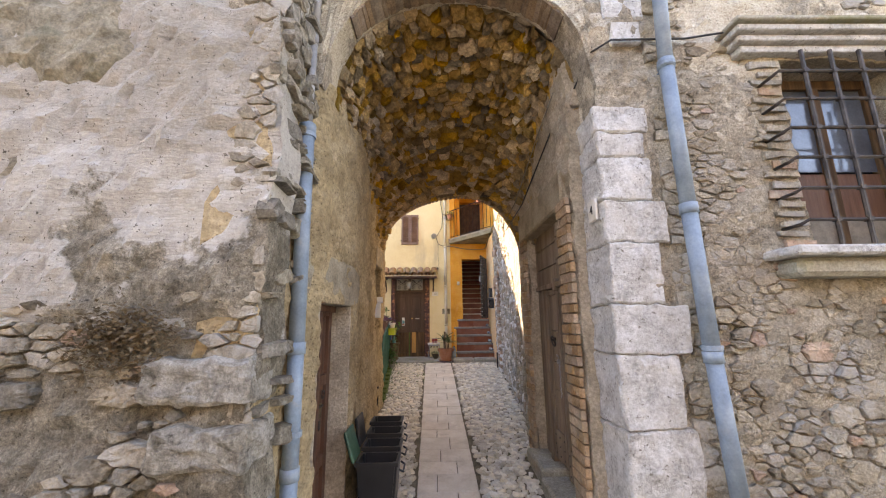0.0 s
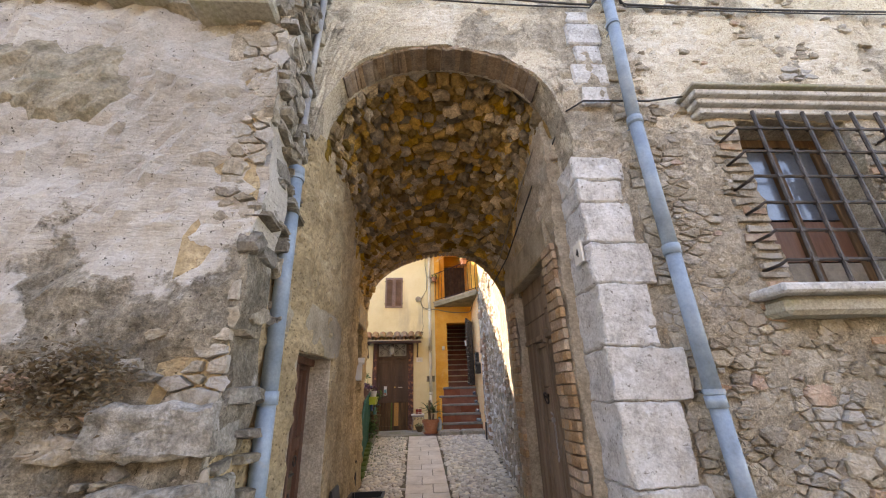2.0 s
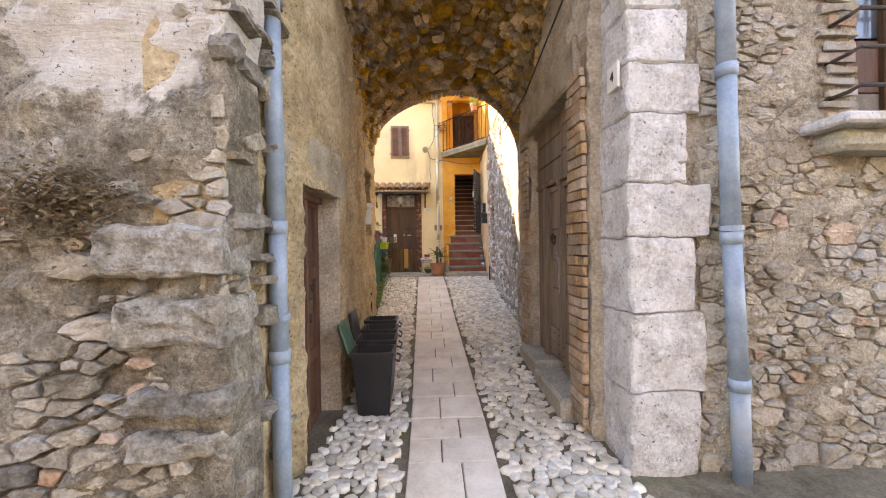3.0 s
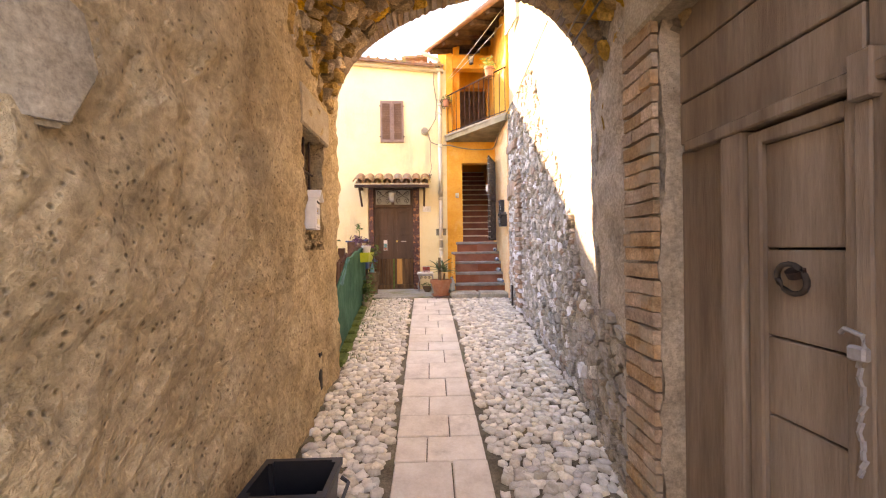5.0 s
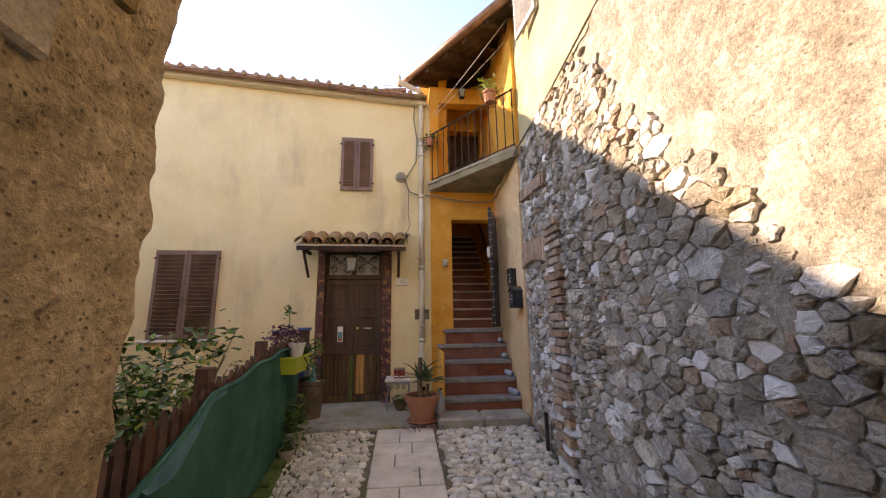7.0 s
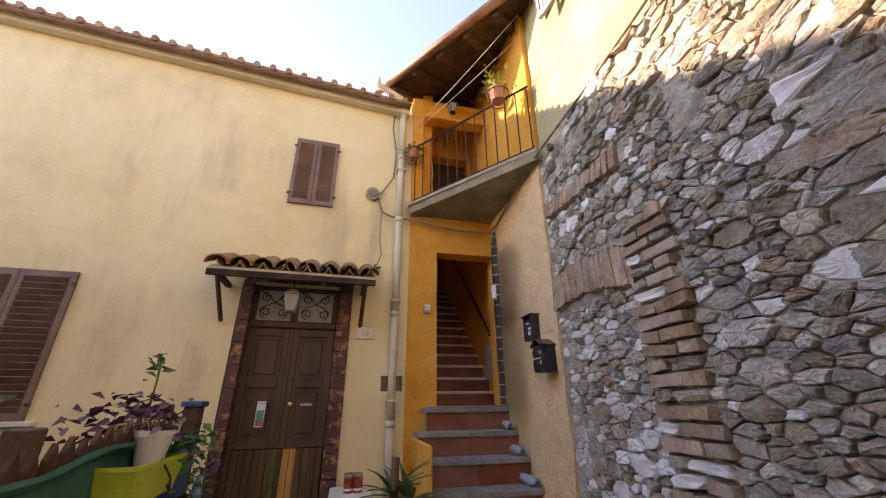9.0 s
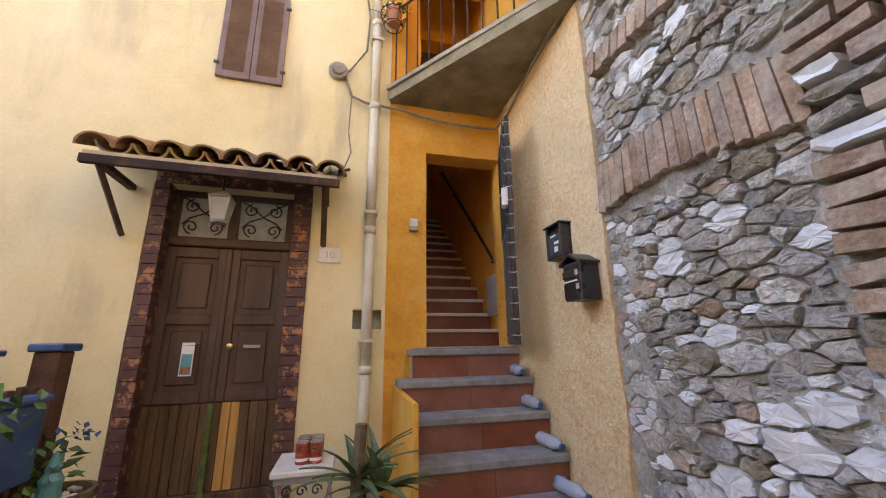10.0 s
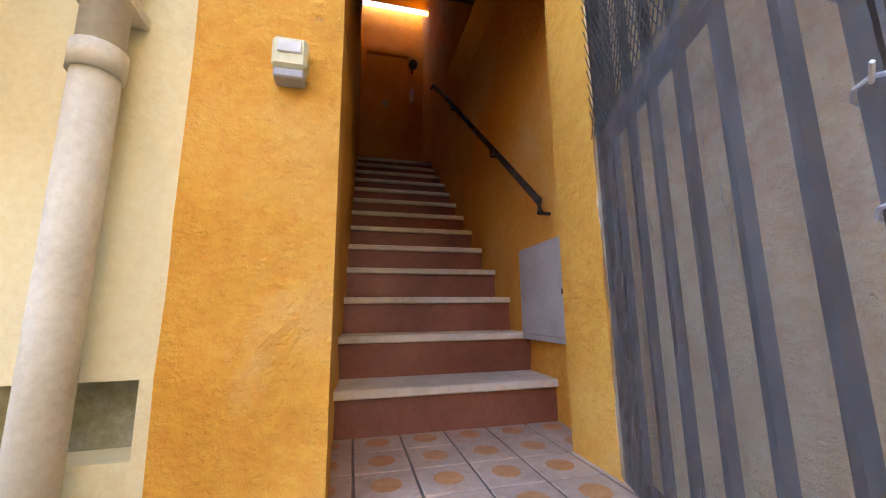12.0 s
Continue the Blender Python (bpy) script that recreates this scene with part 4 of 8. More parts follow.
# floodlight
fl = thing("floodlight", "small black floodlight on the plastered street wall", "lamp", (-1.38, 1.88, 4.36))
part("housing", boxes(((-1.50, 1.80, 4.36), (-1.27, 1.90, 4.47)), bevel=0.012), M["black_plastic"], fl)
part("lens", boxes(((-1.48, 1.792, 4.375), (-1.29, 1.799, 4.45))), M["glass_dark"], fl)
part("bracket", boxes(((-1.51, 1.84, 4.26), (-1.495, 1.87, 4.40)), ((-1.275, 1.84, 4.26), (-1.26, 1.87, 4.40)), ((-1.51, 1.85, 4.25), (-1.26, 1.96, 4.265))), M["black_plastic"], fl)
for k in range(3):
    x = -1.44 + k * 0.05
    part("lead", tube(bmesh.new(), [(x, 1.80, 4.40), (x - 0.03, 1.77, 4.30), (x - 0.08, 1.80, 4.22), (x - 0.02, 1.90, 4.20)], 0.006, 5), M["cable_grey"], fl)

# ledge, number tile
lg = thing("stone_ledge", "mossy projecting stone ledge on the street wall", "ledge", (-2.0, 1.9, 3.9))
for i, (x0, x1, z) in enumerate(((-4.6, -3.5, 4.10), (-3.49, -2.72, 4.05), (-2.71, -2.10, 4.00), (-2.09, -1.66, 3.95), (-1.50, -0.97, 3.84))):
    part("ledge_stone", boxes(((x0, 1.86, z - 0.05), (x1, 2.10, z + 0.06)), bevel=0.02), M["concrete"], lg)
pl = thing("number_tile", "small white street number tile on the ledge stone", "plate", (-1.27, 1.9, 3.93))
part("tile", boxes(((-1.34, 1.845, 3.90), (-1.16, 1.859, 3.955)), bevel=0.003), M["white_paint"], pl)
for x in (-1.29, -1.21):
    part("figures", boxes(((x - 0.018, 1.842, 3.918), (x + 0.018, 1.845, 3.938))), M["ink"], pl)
pq = thing("house_number_plate", "small white stone house number plate on the alley jamb", "plate", (1.13, 2.69, 2.36))
part("plate", boxes(((1.118, 2.62, 2.28), (1.138, 2.75, 2.44)), bevel=0.004), M["marble"], pq)
written("4", 0.09, Matrix.Translation((1.116, 2.685, 2.36)) @ Euler((radians(90), 0, radians(-90))).to_matrix().to_4x4(), M["ink"], "number", pq)


# ---- alley ----
def panel_door(name, label, m, width, height, material, leaves, panels, kind_label="", th=0.05):
    """A framed door of leaves with sunk panels; local x along the door, -y outwards, z up from its foot."""
    d = thing(name, label, "door", m)
    w = width / leaves
    for k in range(leaves):
        x0 = k * w + 0.004
        x1 = (k + 1) * w - 0.004
        leaf_bm = bmesh.new()
        st = 0.085
        box(leaf_bm, (x0, -th, 0), (x0 + st, 0, height), m, 0.004)
        box(leaf_bm, (x1 - st, -th, 0), (x1, 0, height), m, 0.004)
        for a, b in panels:
            box(leaf_bm, (x0 + st, -th + 0.001, a - st / 2), (x1 - st, 0, a + st / 2), m, 0.004)
        box(leaf_bm, (x0 + st, -th + 0.001, height - st), (x1 - st, 0, height), m, 0.004)
        leaf = part("door_leaf", leaf_bm, material, d)
        for a, b in panels:
            pb = bmesh.new()
            box(pb, (x0 + st, -th + 0.028, a + st / 2), (x1 - st, -0.01, b - st / 2), m)
            box(pb, (x0 + st + 0.035, -th + 0.016, a + st / 2 + 0.035), (x1 - st - 0.035, -th + 0.029, b - st / 2 - 0.035), m, 0.008)
            part("panel", pb, material, leaf)
    return d

# brown door on the left of the alley
DX = -0.945
mL = Matrix.Translation((DX - 0.05, 2.757, -0.075)) @ Matrix.Rotation(radians(90), 4, "Z")
dl = panel_door("door_1", "red brown panelled wooden double door, closed", mL, 0.70, 1.80, M["wood_red"], 2, [(0.05, 0.58), (0.58, 1.20), (1.20, 1.755)])
part("head_rail", boxes(((DX - 0.04, 2.757, 1.672), (DX + 0.035, 3.455, 1.728)), bevel=0.006), M["wood_red"], dl)
part("cover_strip", boxes(((DX - 0.03, 3.088, -0.05), (DX + 0.022, 3.126, 1.67)), bevel=0.006), M["wood_red"], dl)
tagged(dl, kind="structure")
part("knocker", tube(bmesh.new(), [(DX + 0.012, 3.25 + 0.032 * math.cos(a * math.tau / 12), 1.02 + 0.032 * math.sin(a * math.tau / 12)) for a in range(13)], 0.006, 6), M["iron"], dl)
part("bolt", boxes(((DX + 0.002, 3.13, 0.935), (DX + 0.022, 3.24, 0.95)), bevel=0.003), M["iron"], dl)
part("lock_plate", boxes(((DX - 0.004, 3.18, 0.85), (DX + 0.006, 3.25, 0.96)), bevel=0.003), M["stem"], dl, "worn bare patch around the lock")
part("keyhole_plate", boxes(((DX - 0.002, 3.20, 0.76), (DX + 0.006, 3.225, 0.83))), M["iron"], dl)
# solid black disc paints the hole's shade; the leaf isn't cut
part("cat_hole", tube(bmesh.new(), [(DX - 0.02, 2.90, 1.47), (DX + 0.004, 2.90, 1.47)], 0.055, 20), M["void"], dl, "round black disc for the shade of a hole in the leaf")
lb = bmesh.new()
ln_ = [(2.52, 1.722), (3.40, 1.722), (3.62, 1.750), (3.70, 1.90), (3.66, 2.03), (3.45, 2.08), (2.50, 2.12)]
fr_ = [lb.verts.new((left_x(y) + 0.03, y, z)) for y, z in ln_]
bk_ = [lb.verts.new((left_x(y) - 0.16, y, z)) for y, z in ln_]
for k in range(len(ln_)):
    n_ = (k + 1) % len(ln_)
    lb.faces.new((fr_[k], fr_[n_], bk_[n_], bk_[k]))
lb.faces.new(fr_)
lb.faces.new(list(reversed(bk_)))
bmesh.ops.recalc_face_normals(lb, faces=lb.faces)
bmesh.ops.bevel(lb, geom=list(lb.edges), offset=0.014, segments=2, affect="EDGES")
setting("door_lintel", lb, M["stucco_beige"], "beige stone lintel over the brown alley door", "lintel")
setting("door_jamb", boxes(((-1.05, 3.448, -0.1), (-0.782, 3.475, 1.726)), ((-1.05, 2.735, -0.1), (-0.832, 2.756, 1.726)), bevel=0.008), M["alley_grey"], "grey cement jamb of the alley door", "jamb")
# sheets coloured near black for the shade inside the alley openings
setting("door_back", boxes(((-1.20, 2.6, -0.1), (-1.13, 3.7, 1.95)), ((LEFT_X - 0.36, 5.4, 1.4), (LEFT_X - 0.31, 6.2, 2.5)), ((1.47, 3.1, -0.1), (1.52, 4.7, 2.75))), M["dark"], "near-black sheets for the shade behind alley openings", "wall")

# grey double door on the right of the alley
RX = 1.225
mR = Matrix.Translation((RX, 4.42, 0.0)) @ Matrix.Rotation(radians(-90), 4, "Z")
dr = thing("door_2", "weathered grey brown plank double door with iron ring", "door", (RX, 3.9, 0.2))
tagged(dr, kind="structure")
fr = bmesh.new()
for lo, hi in (((-0.08, -0.045, 0.16), (0.20, 0.02, 1.92)), ((0.20, -0.085, 0.16), (0.30, 0.02, 1.90)), ((1.035, -0.085, 0.10), (1.215, 0.02, 1.92)), ((0.0, -0.09, 1.90), (1.215, 0.02, 1.95))):
    box(fr, lo, hi, mR, 0.006)
part("door_frame", fr, M["wood_grey"], dr)
part("meeting_bar", box(bmesh.new(), (0.655, -0.10, 1.86), (0.715, -0.04, 1.99), mR, 0.006), M["wood_grey"], dr, "worn wooden latch block")
for k in range(2):
    x0, x1, zf = (0.305, 0.675, 0.25) if k == 0 else (0.685, 1.03, 0.17)
    lb = bmesh.new()
    st_ = 0.055
    for a, b, c, d in ((x0, x0 + st_, zf, 1.885), (x1 - st_, x1, zf, 1.885), (x0 + st_, x1 - st_, zf, zf + 0.27), (x0 + st_, x1 - st_, 1.835, 1.885)):
        box(lb, (a, -0.068, c), (b, 0, d), mR, 0.006)
    leaf = part("door_leaf", lb, M["wood_grey"], dr)
    for z0, z1 in ((zf + 0.27, 0.90), (0.905, 1.17), (1.175, 1.47), (1.475, 1.835)):
        pb = bmesh.new()
        box(pb, (x0 + st_, -0.048, z0), (x1 - st_, 0, z1 - 0.003), mR, 0.004)
        part("plank", pb, M["wood_grey"], leaf)
    nb = bmesh.new()
    for i in range(9):
        px, pz = x0 + 0.05 + (i % 3) * 0.125, zf + 0.05 + (i // 3) * 0.085
        lathe_m = mR @ Matrix.Translation((px, -0.068, pz)) @ Matrix.Rotation(radians(90), 4, "X")
        tube(nb, [lathe_m @ Vector((0, 0, -0.002)), lathe_m @ Vector((0, 0, 0.004))], 0.008, 6)
    part("nail", nb, M["iron"], leaf)
for x0, x1, z0, z1 in ((-0.08, 0.66, 1.953, 2.14), (0.668, 1.215, 1.953, 2.18), (-0.08, 0.66, 2.145, 2.36), (0.668, 1.215, 2.185, 2.40), (-0.08, 0.66, 2.365, 2.56), (0.668, 1.215, 2.405, 2.56)):
    pb = bmesh.new()
    box(pb, (x0, -0.05, z0), (x1, 0.0, z1 - 0.004), mR, 0.005)
    part("upper_board", pb, M["wood_grey"], dr)
# flat black patches paint the shade of bolt holes on the plank
for px, pz in ((0.80, 1.40), (0.78, 1.27), (0.86, 1.22)):
    part("bolt_hole", box(bmesh.new(), (px - 0.010, -0.0495, pz - 0.020), (px + 0.010, -0.0475, pz + 0.018), mR), M["ink"], dr)
ring_c = mR @ Vector((0.47, -0.05, 1.385))
part("ring_handle", tube(bmesh.new(), [(ring_c.x - 0.02 - 0.010 * math.sin(a * math.tau / 16), ring_c.y + 0.048 * math.cos(a * math.tau / 16), ring_c.z - 0.010 + 0.048 * math.sin(a * math.tau / 16)) for a in range(17)], 0.009, 7), M["iron"], dr, smooth=True)
rp = bmesh.new()
tube(rp, [(ring_c.x + 0.004, ring_c.y, ring_c.z), (ring_c.x - 0.008, ring_c.y, ring_c.z + 0.02)], 0.028, 16)
part("ring_plate", rp, M["rust"], dr)
cb = bmesh.new()
cc = mR @ Vector((0.675, -0.085, 1.18))
for i in range(13):
    tube(cb, [(cc.x - 0.004 + 0.008 * (i % 2), cc.y + 0.006 * math.sin(i), cc.z - i * 0.024), (cc.x - 0.004, cc.y + 0.006 * math.cos(i), cc.z - (i + 1) * 0.024)], 0.006, 5)
part("chain", cb, M["pipe_grey"], dr)
pk = bmesh.new()
box(pk, (cc.x - 0.022, cc.y - 0.022, cc.z - 0.005), (cc.x + 0.004, cc.y + 0.022, cc.z + 0.035), None, 0.006)
tube(pk, [(cc.x - 0.01, cc.y - 0.014, cc.z + 0.03), (cc.x - 0.012, cc.y - 0.012, cc.z + 0.065), (cc.x - 0.012, cc.y + 0.03, cc.z + 0.075), (cc.x, cc.y + 0.05, cc.z + 0.06)], 0.007, 6)
part("padlock", pk, M["pipe_grey"], dr)
part("latch", box(bmesh.new(), (0.655, -0.078, 0.25), (0.695, -0.066, 1.86), mR, 0.004), M["wood_grey"], dr, "worn cover strip along the meeting stile")
setting("lintel_right", boxes(((1.035, 3.08, 2.541), (1.40, 4.74, 2.86)), bevel=0.02), M["stucco_beige"], "beige stone lintel over the grey double door", "lintel")
th_ = setting("door_threshold", boxes(((0.94, 3.16, -0.1), (1.40, 3.92, 0.145)), ((0.96, 3.93, -0.1), (1.40, 4.56, 0.20)), bevel=0.022), M["concrete"], "worn stone threshold of the double door", "threshold")

# window in the alley wall with iron bars
w2 = tagged(thing("window_2", "small dark alley window with rusty bars", "window", (LEFT_X - 0.2, 5.8, 1.49)), kind="structure")
wb = bmesh.new()
for y in (5.60, 5.80, 6.0):
    box(wb, (LEFT_X - 0.20, y - 0.02, 1.49), (LEFT_X - 0.16, y + 0.02, 2.40))
box(wb, (LEFT_X - 0.205, 5.56, 2.02), (LEFT_X - 0.165, 6.05, 2.06))
box(wb, (LEFT_X - 0.205, 5.56, 2.34), (LEFT_X - 0.165, 6.05, 2.40))
part("window_frame", wb, M["wood_roof"], w2)
part("window_pane", boxes(((LEFT_X - 0.21, 5.56, 1.49), (LEFT_X - 0.206, 6.05, 2.40))), M["wood_roof"], w2)
gb = bmesh.new()
for y in (5.66, 5.83, 5.97):
    tube(gb, [(LEFT_X - 0.09, y, 1.45), (LEFT_X - 0.09, y, 2.43)], 0.010, 6)
for z in (1.78, 2.13):
    tube(gb, [(LEFT_X - 0.09, 5.54, z), (LEFT_X - 0.09, 6.08, z)], 0.010, 6)
part("bars", gb, M["rust"], w2)
setting("window_lintel", boxes(((LEFT_X - 0.22, 5.46, 2.402), (LEFT_X + 0.03, 6.16, 2.70)), bevel=0.015), M["stucco_beige"], "beige stone lintel over the alley window", "lintel")

# white mailbox on the window bars
mb = thing("mailbox", "white gabled metal mailbox hung on window bars", "mailbox", (LEFT_X + 0.06, 5.60, 1.66))
mm = pose(LEFT_X + 0.01, 5.665, 1.645, 0, 0, 8) @ Matrix.Diagonal((0.9, 0.88, 0.88, 1))
bm = bmesh.new()
box(bm, (-0.07, -0.10, 0), (0.07, 0.10, 0.26), mm, 0.006)
part("body", bm, M["white_paint"], mb)
bm = bmesh.new()
pr = [bm.verts.new(mm @ Vector(p)) for p in ((-0.09, -0.125, 0.25), (-0.09, 0, 0.33), (-0.09, 0.125, 0.25), (-0.09, 0.125, 0.265), (-0.09, 0, 0.345), (-0.09, -0.125, 0.265))]
pf = [bm.verts.new(mm @ Vector(p)) for p in ((0.10, -0.125, 0.25), (0.10, 0, 0.33), (0.10, 0.125, 0.25), (0.10, 0.125, 0.265), (0.10, 0, 0.345), (0.10, -0.125, 0.265))]
for i in range(6):
    bm.faces.new((pr[i], pr[(i + 1) % 6], pf[(i + 1) % 6], pf[i]))
bm.faces.new(pf)
bm.faces.new(list(reversed(pr)))
part("gable_roof", bm, M["white_paint"], mb)
bm = bmesh.new()
g3 = [bm.verts.new(mm @ Vector(p)) for p in ((0.066, -0.10, 0.255), (0.066, 0.10, 0.255), (0.066, 0, 0.325))]
bm.faces.new(g3)
part("gable", bm, M["white_paint"], mb)
# flat black strip paints the shade in the letter slot
bm = bmesh.new()
box(bm, (0.0702, -0.075, 0.225), (0.0722, 0.075, 0.245), mm)
part("letter_slot", bm, M["ink"], mb)
bm = bmesh.new()
box(bm, (0.0702, -0.05, 0.13), (0.0735, 0.05, 0.185), mm)
part("name_window", bm, M["grey_plastic"], mb)
bm = bmesh.new()
box(bm, (0.0702, -0.06, 0.045), (0.0725, 0.06, 0.09), mm)
part("name_card", bm, M["cream_plastic"], mb)
bm = bmesh.new()
for i in range(11):
    for y in (-0.088, 0.082):
        box(bm, (0.0702, y, 0.02 + i * 0.018), (0.073, y + 0.007, 0.03 + i * 0.018), mm)
for i in range(9):
    box(bm, (0.0702, -0.07 + i * 0.016, 0.012), (0.073, -0.062 + i * 0.016, 0.02), mm)
part("edge_beading", bm, M["grey_plastic"], mb)
part("lock", tube(bmesh.new(), [mm @ Vector((0.07, -0.07, 0.155)), mm @ Vector((0.076, -0.07, 0.155))], 0.008, 8), M["brass"], mb)


def lump(c, r, seed, squash=(1, 1, 1), sub=3, amp=0.35, f=6.0):
    bm = bmesh.new()
    bmesh.ops.create_icosphere(bm, subdivisions=sub, radius=1.0)
    for v in bm.verts:
        n = 1 + amp * noise.fractal(v.co * f * 0.4 + Vector((seed, 0, 0)), 0.9, 2, 4)
        v.co = Vector(c) + Vector((v.co.x * squash[0], v.co.y * squash[1], v.co.z * squash[2])) * r * n
    return bm
for k, (y, r) in enumerate(((5.90, 0.085), (5.59, 0.06))):
    tagged(part("sea_stone", lump((LEFT_X - 0.04 + 0.02 * k, y, 1.49 + r * 0.72), r, 3.7 * k, (0.8, 1, 1), 4, 0.5, 7), M["alley_plaster"]), "rough porous tan stone on the window ledge", "stone")

# drain flap in the foot of the wall
tagged(part("wall_flap", boxes(((LEFT_X - 0.02, 5.86, 0.36), (LEFT_X + 0.045, 6.0, 0.64)), bevel=0.01), M["alley_plaster"]), "loose plaster flap over a hole in the wall", "flap")
# solid near-black block stands in for the shade inside the hole
tagged(part("wall_hole", boxes(((LEFT_X - 0.02, 5.80, 0.36), (LEFT_X + 0.035, 5.858, 0.66))), M["dark"]), "near-black block for the shade of a hole in the alley wall", "hole")

# bins with open lids
def bin_(y0, y1, x0, x1, h, lid_mat, lid_label, tilt):
    zg = ground_z((y0 + y1) / 2)
    b = thing("waste_bin", "open black plastic household waste bin against the wall", "bin", ((x0 + x1) / 2, (y0 + y1) / 2, zg), "bins in the alley")
    bm = bmesh.new()
    cx, cy = (x0 + x1) / 2, (y0 + y1) / 2
    hx, hy = (x1 - x0) / 2, (y1 - y0) / 2
    def ring(k, z, off=0.0):
        return [bm.verts.new((cx + sx * (hx * k - off), cy + sy * (hy * k - off), zg + z)) for sx, sy in ((-1, -1), (1, -1), (1, 1), (-1, 1))]
    rs = [ring(0.76, 0.0), ring(1.0, h - 0.03), ring(1.06, h - 0.028), ring(1.06, h), ring(1.0, h, 0.012), ring(0.78, 0.02, 0.012)]
    for a, c in zip(rs, rs[1:]):
        for i in range(4):
            bm.faces.new((a[i], a[(i + 1) % 4], c[(i + 1) % 4], c[i]))
    bm.faces.new(list(reversed(rs[0])))
    bm.faces.new(rs[-1])
    bmesh.ops.bevel(bm, geom=[e for e in bm.edges if abs(e.verts[0].co.z - e.verts[1].co.z) > 0.2], offset=0.018, segments=2, affect="EDGES")
    body = part("body", bm, M["black_plastic"], b)
    part("handle", tube(bmesh.new(), [(x1 + 0.012, cy - hy * 0.7, zg + h - 0.06), (x1 + 0.045, cy - hy * 0.65, zg + h - 0.08), (x1 + 0.045, cy + hy * 0.65, zg + h - 0.08), (x1 + 0.012, cy + hy * 0.7, zg + h - 0.06)], 0.008, 6), M["black_plastic"], b)
    if lid_mat:
        lm = pose(x0 - 0.01, cy, zg + h, 0, tilt, 0)
        lb = bmesh.new()
        box(lb, (0.0, -hy * 1.05, 0), (1.5 * hx, hy * 1.05, 0.022), lm, 0.008)
        box(lb, (0.04, -hy * 0.85, 0.022), (1.35 * hx, hy * 0.85, 0.034), lm, 0.01)
        part("lid", lb, lid_mat, b, lid_label)

bin_(3.27, 3.52, -0.66, -0.34, 0.50, M["green_plastic"], "green lid leaning open against the wall", -108)
bin_(3.57, 3.82, -0.67, -0.35, 0.50, M["black_plastic"], "black lid standing open", -100)
bin_(3.87, 4.12, -0.69, -0.37, 0.50, None, "", 0)
bin_(4.18, 4.43, -0.71, -0.40, 0.50, None, "", 0)

# ---- courtyard: yellow house ----
F = Matrix.Translation((0.36, 11.16, 0)) @ Matrix.Rotation(math.atan(0.04), 4, "Z")


def fb(bm, lo, hi, bevel=0.0):
    """A box on the yellow front: x along it, distance out from it, z."""
    return box(bm, (lo[0] - 0.36, -hi[1], lo[2]), (hi[0] - 0.36, -lo[1], hi[2]), F, bevel)


def fp(x, d, z):
    return F @ Vector((x - 0.36, -d, z))


def fboxes(*items, bevel=0.0):
    bm = bmesh.new()
    for lo, hi in items:
        fb(bm, lo, hi, bevel)
    return bm

d10 = tagged(thing("door_3", "brown panelled double door with worn lower boards", "door", fp(-0.87, 0, 0.58)), kind="structure")
for a, b in ((-1.30, -0.861), (-0.855, -0.415)):
    lf = bmesh.new()
    for lo, hi in (((a, -0.17, 1.28), (a + 0.075, -0.12, 2.42)), ((b - 0.075, -0.17, 1.28), (b, -0.12, 2.42)), ((a + 0.075, -0.17, 2.34), (b - 0.075, -0.121, 2.42)), ((a + 0.075, -0.17, 1.83), (b - 0.075, -0.121, 1.91)), ((a + 0.075, -0.17, 1.28), (b - 0.075, -0.121, 1.36))):
        fb(lf, lo, hi, 0.005)
    leaf = part("door_leaf", lf, M["wood_brown"], d10)
    for z0, z1 in ((1.36, 1.83), (1.91, 2.34)):
        pb = fboxes(((a + 0.075, -0.17, z0), (b - 0.075, -0.145, z1)))
        fb(pb, (a + 0.115, -0.146, z0 + 0.04), (b - 0.115, -0.132, z1 - 0.04), 0.010)
        part("panel", pb, M["wood_brown"], leaf)
    n = 7
    for i in range(n):
        x0 = a + 0.004 + (b - a - 0.008) * i / n
        x1 = a + 0.004 + (b - a - 0.008) * (i + 1) / n - 0.004
        fresh = a > -0.9 and i in (1, 2)
        part("lower_board", fboxes(((x0, -0.17, 0.70), (x1, -0.130 + 0.004 * (i % 2), 1.275)), bevel=0.003), M["wood_new"] if fresh else M["wood_worn"], leaf, "new orange repair board" if fresh else "")
    part("kick_board", fboxes(((a, -0.17, 0.59), (b, -0.118, 0.695)), bevel=0.006), M["wood_worn"], leaf)
part("door_strip", fboxes(((-0.876, -0.13, 0.60), (-0.838, -0.112, 1.275)), bevel=0.003), M["moss"], d10, "faded green cover strip")
part("cover_strip", fboxes(((-0.883, -0.13, 1.28), (-0.835, -0.108, 2.42)), bevel=0.008), M["wood_brown"], d10)
part("knob", lathe(bmesh.new(), [(0.012, 0), (0.012, 0.01), (0.022, 0.016), (0.022, 0.03), (0.008, 0.036)], 12), M["brass"], d10, "round brass knob").data.transform(F @ Matrix.Translation((-0.78 - 0.36, 0.119, 1.67)) @ Matrix.Rotation(radians(90), 4, "X"))
part("letter_slot", fboxes(((-0.69, -0.122, 1.655), (-0.57, -0.112, 1.68)), bevel=0.003), M["tin"], d10, "narrow metal letter slot")
part("lever_handle", tube(bmesh.new(), [fp(-1.08, -0.12, 1.68), fp(-1.08, -0.07, 1.68), fp(-0.96, -0.07, 1.68)], 0.009, 7), M["iron"], d10)
part("transom_bar", fboxes(((-1.30, -0.17, 2.425), (-0.415, -0.10, 2.50)), bevel=0.012), M["wood_brown"], d10)
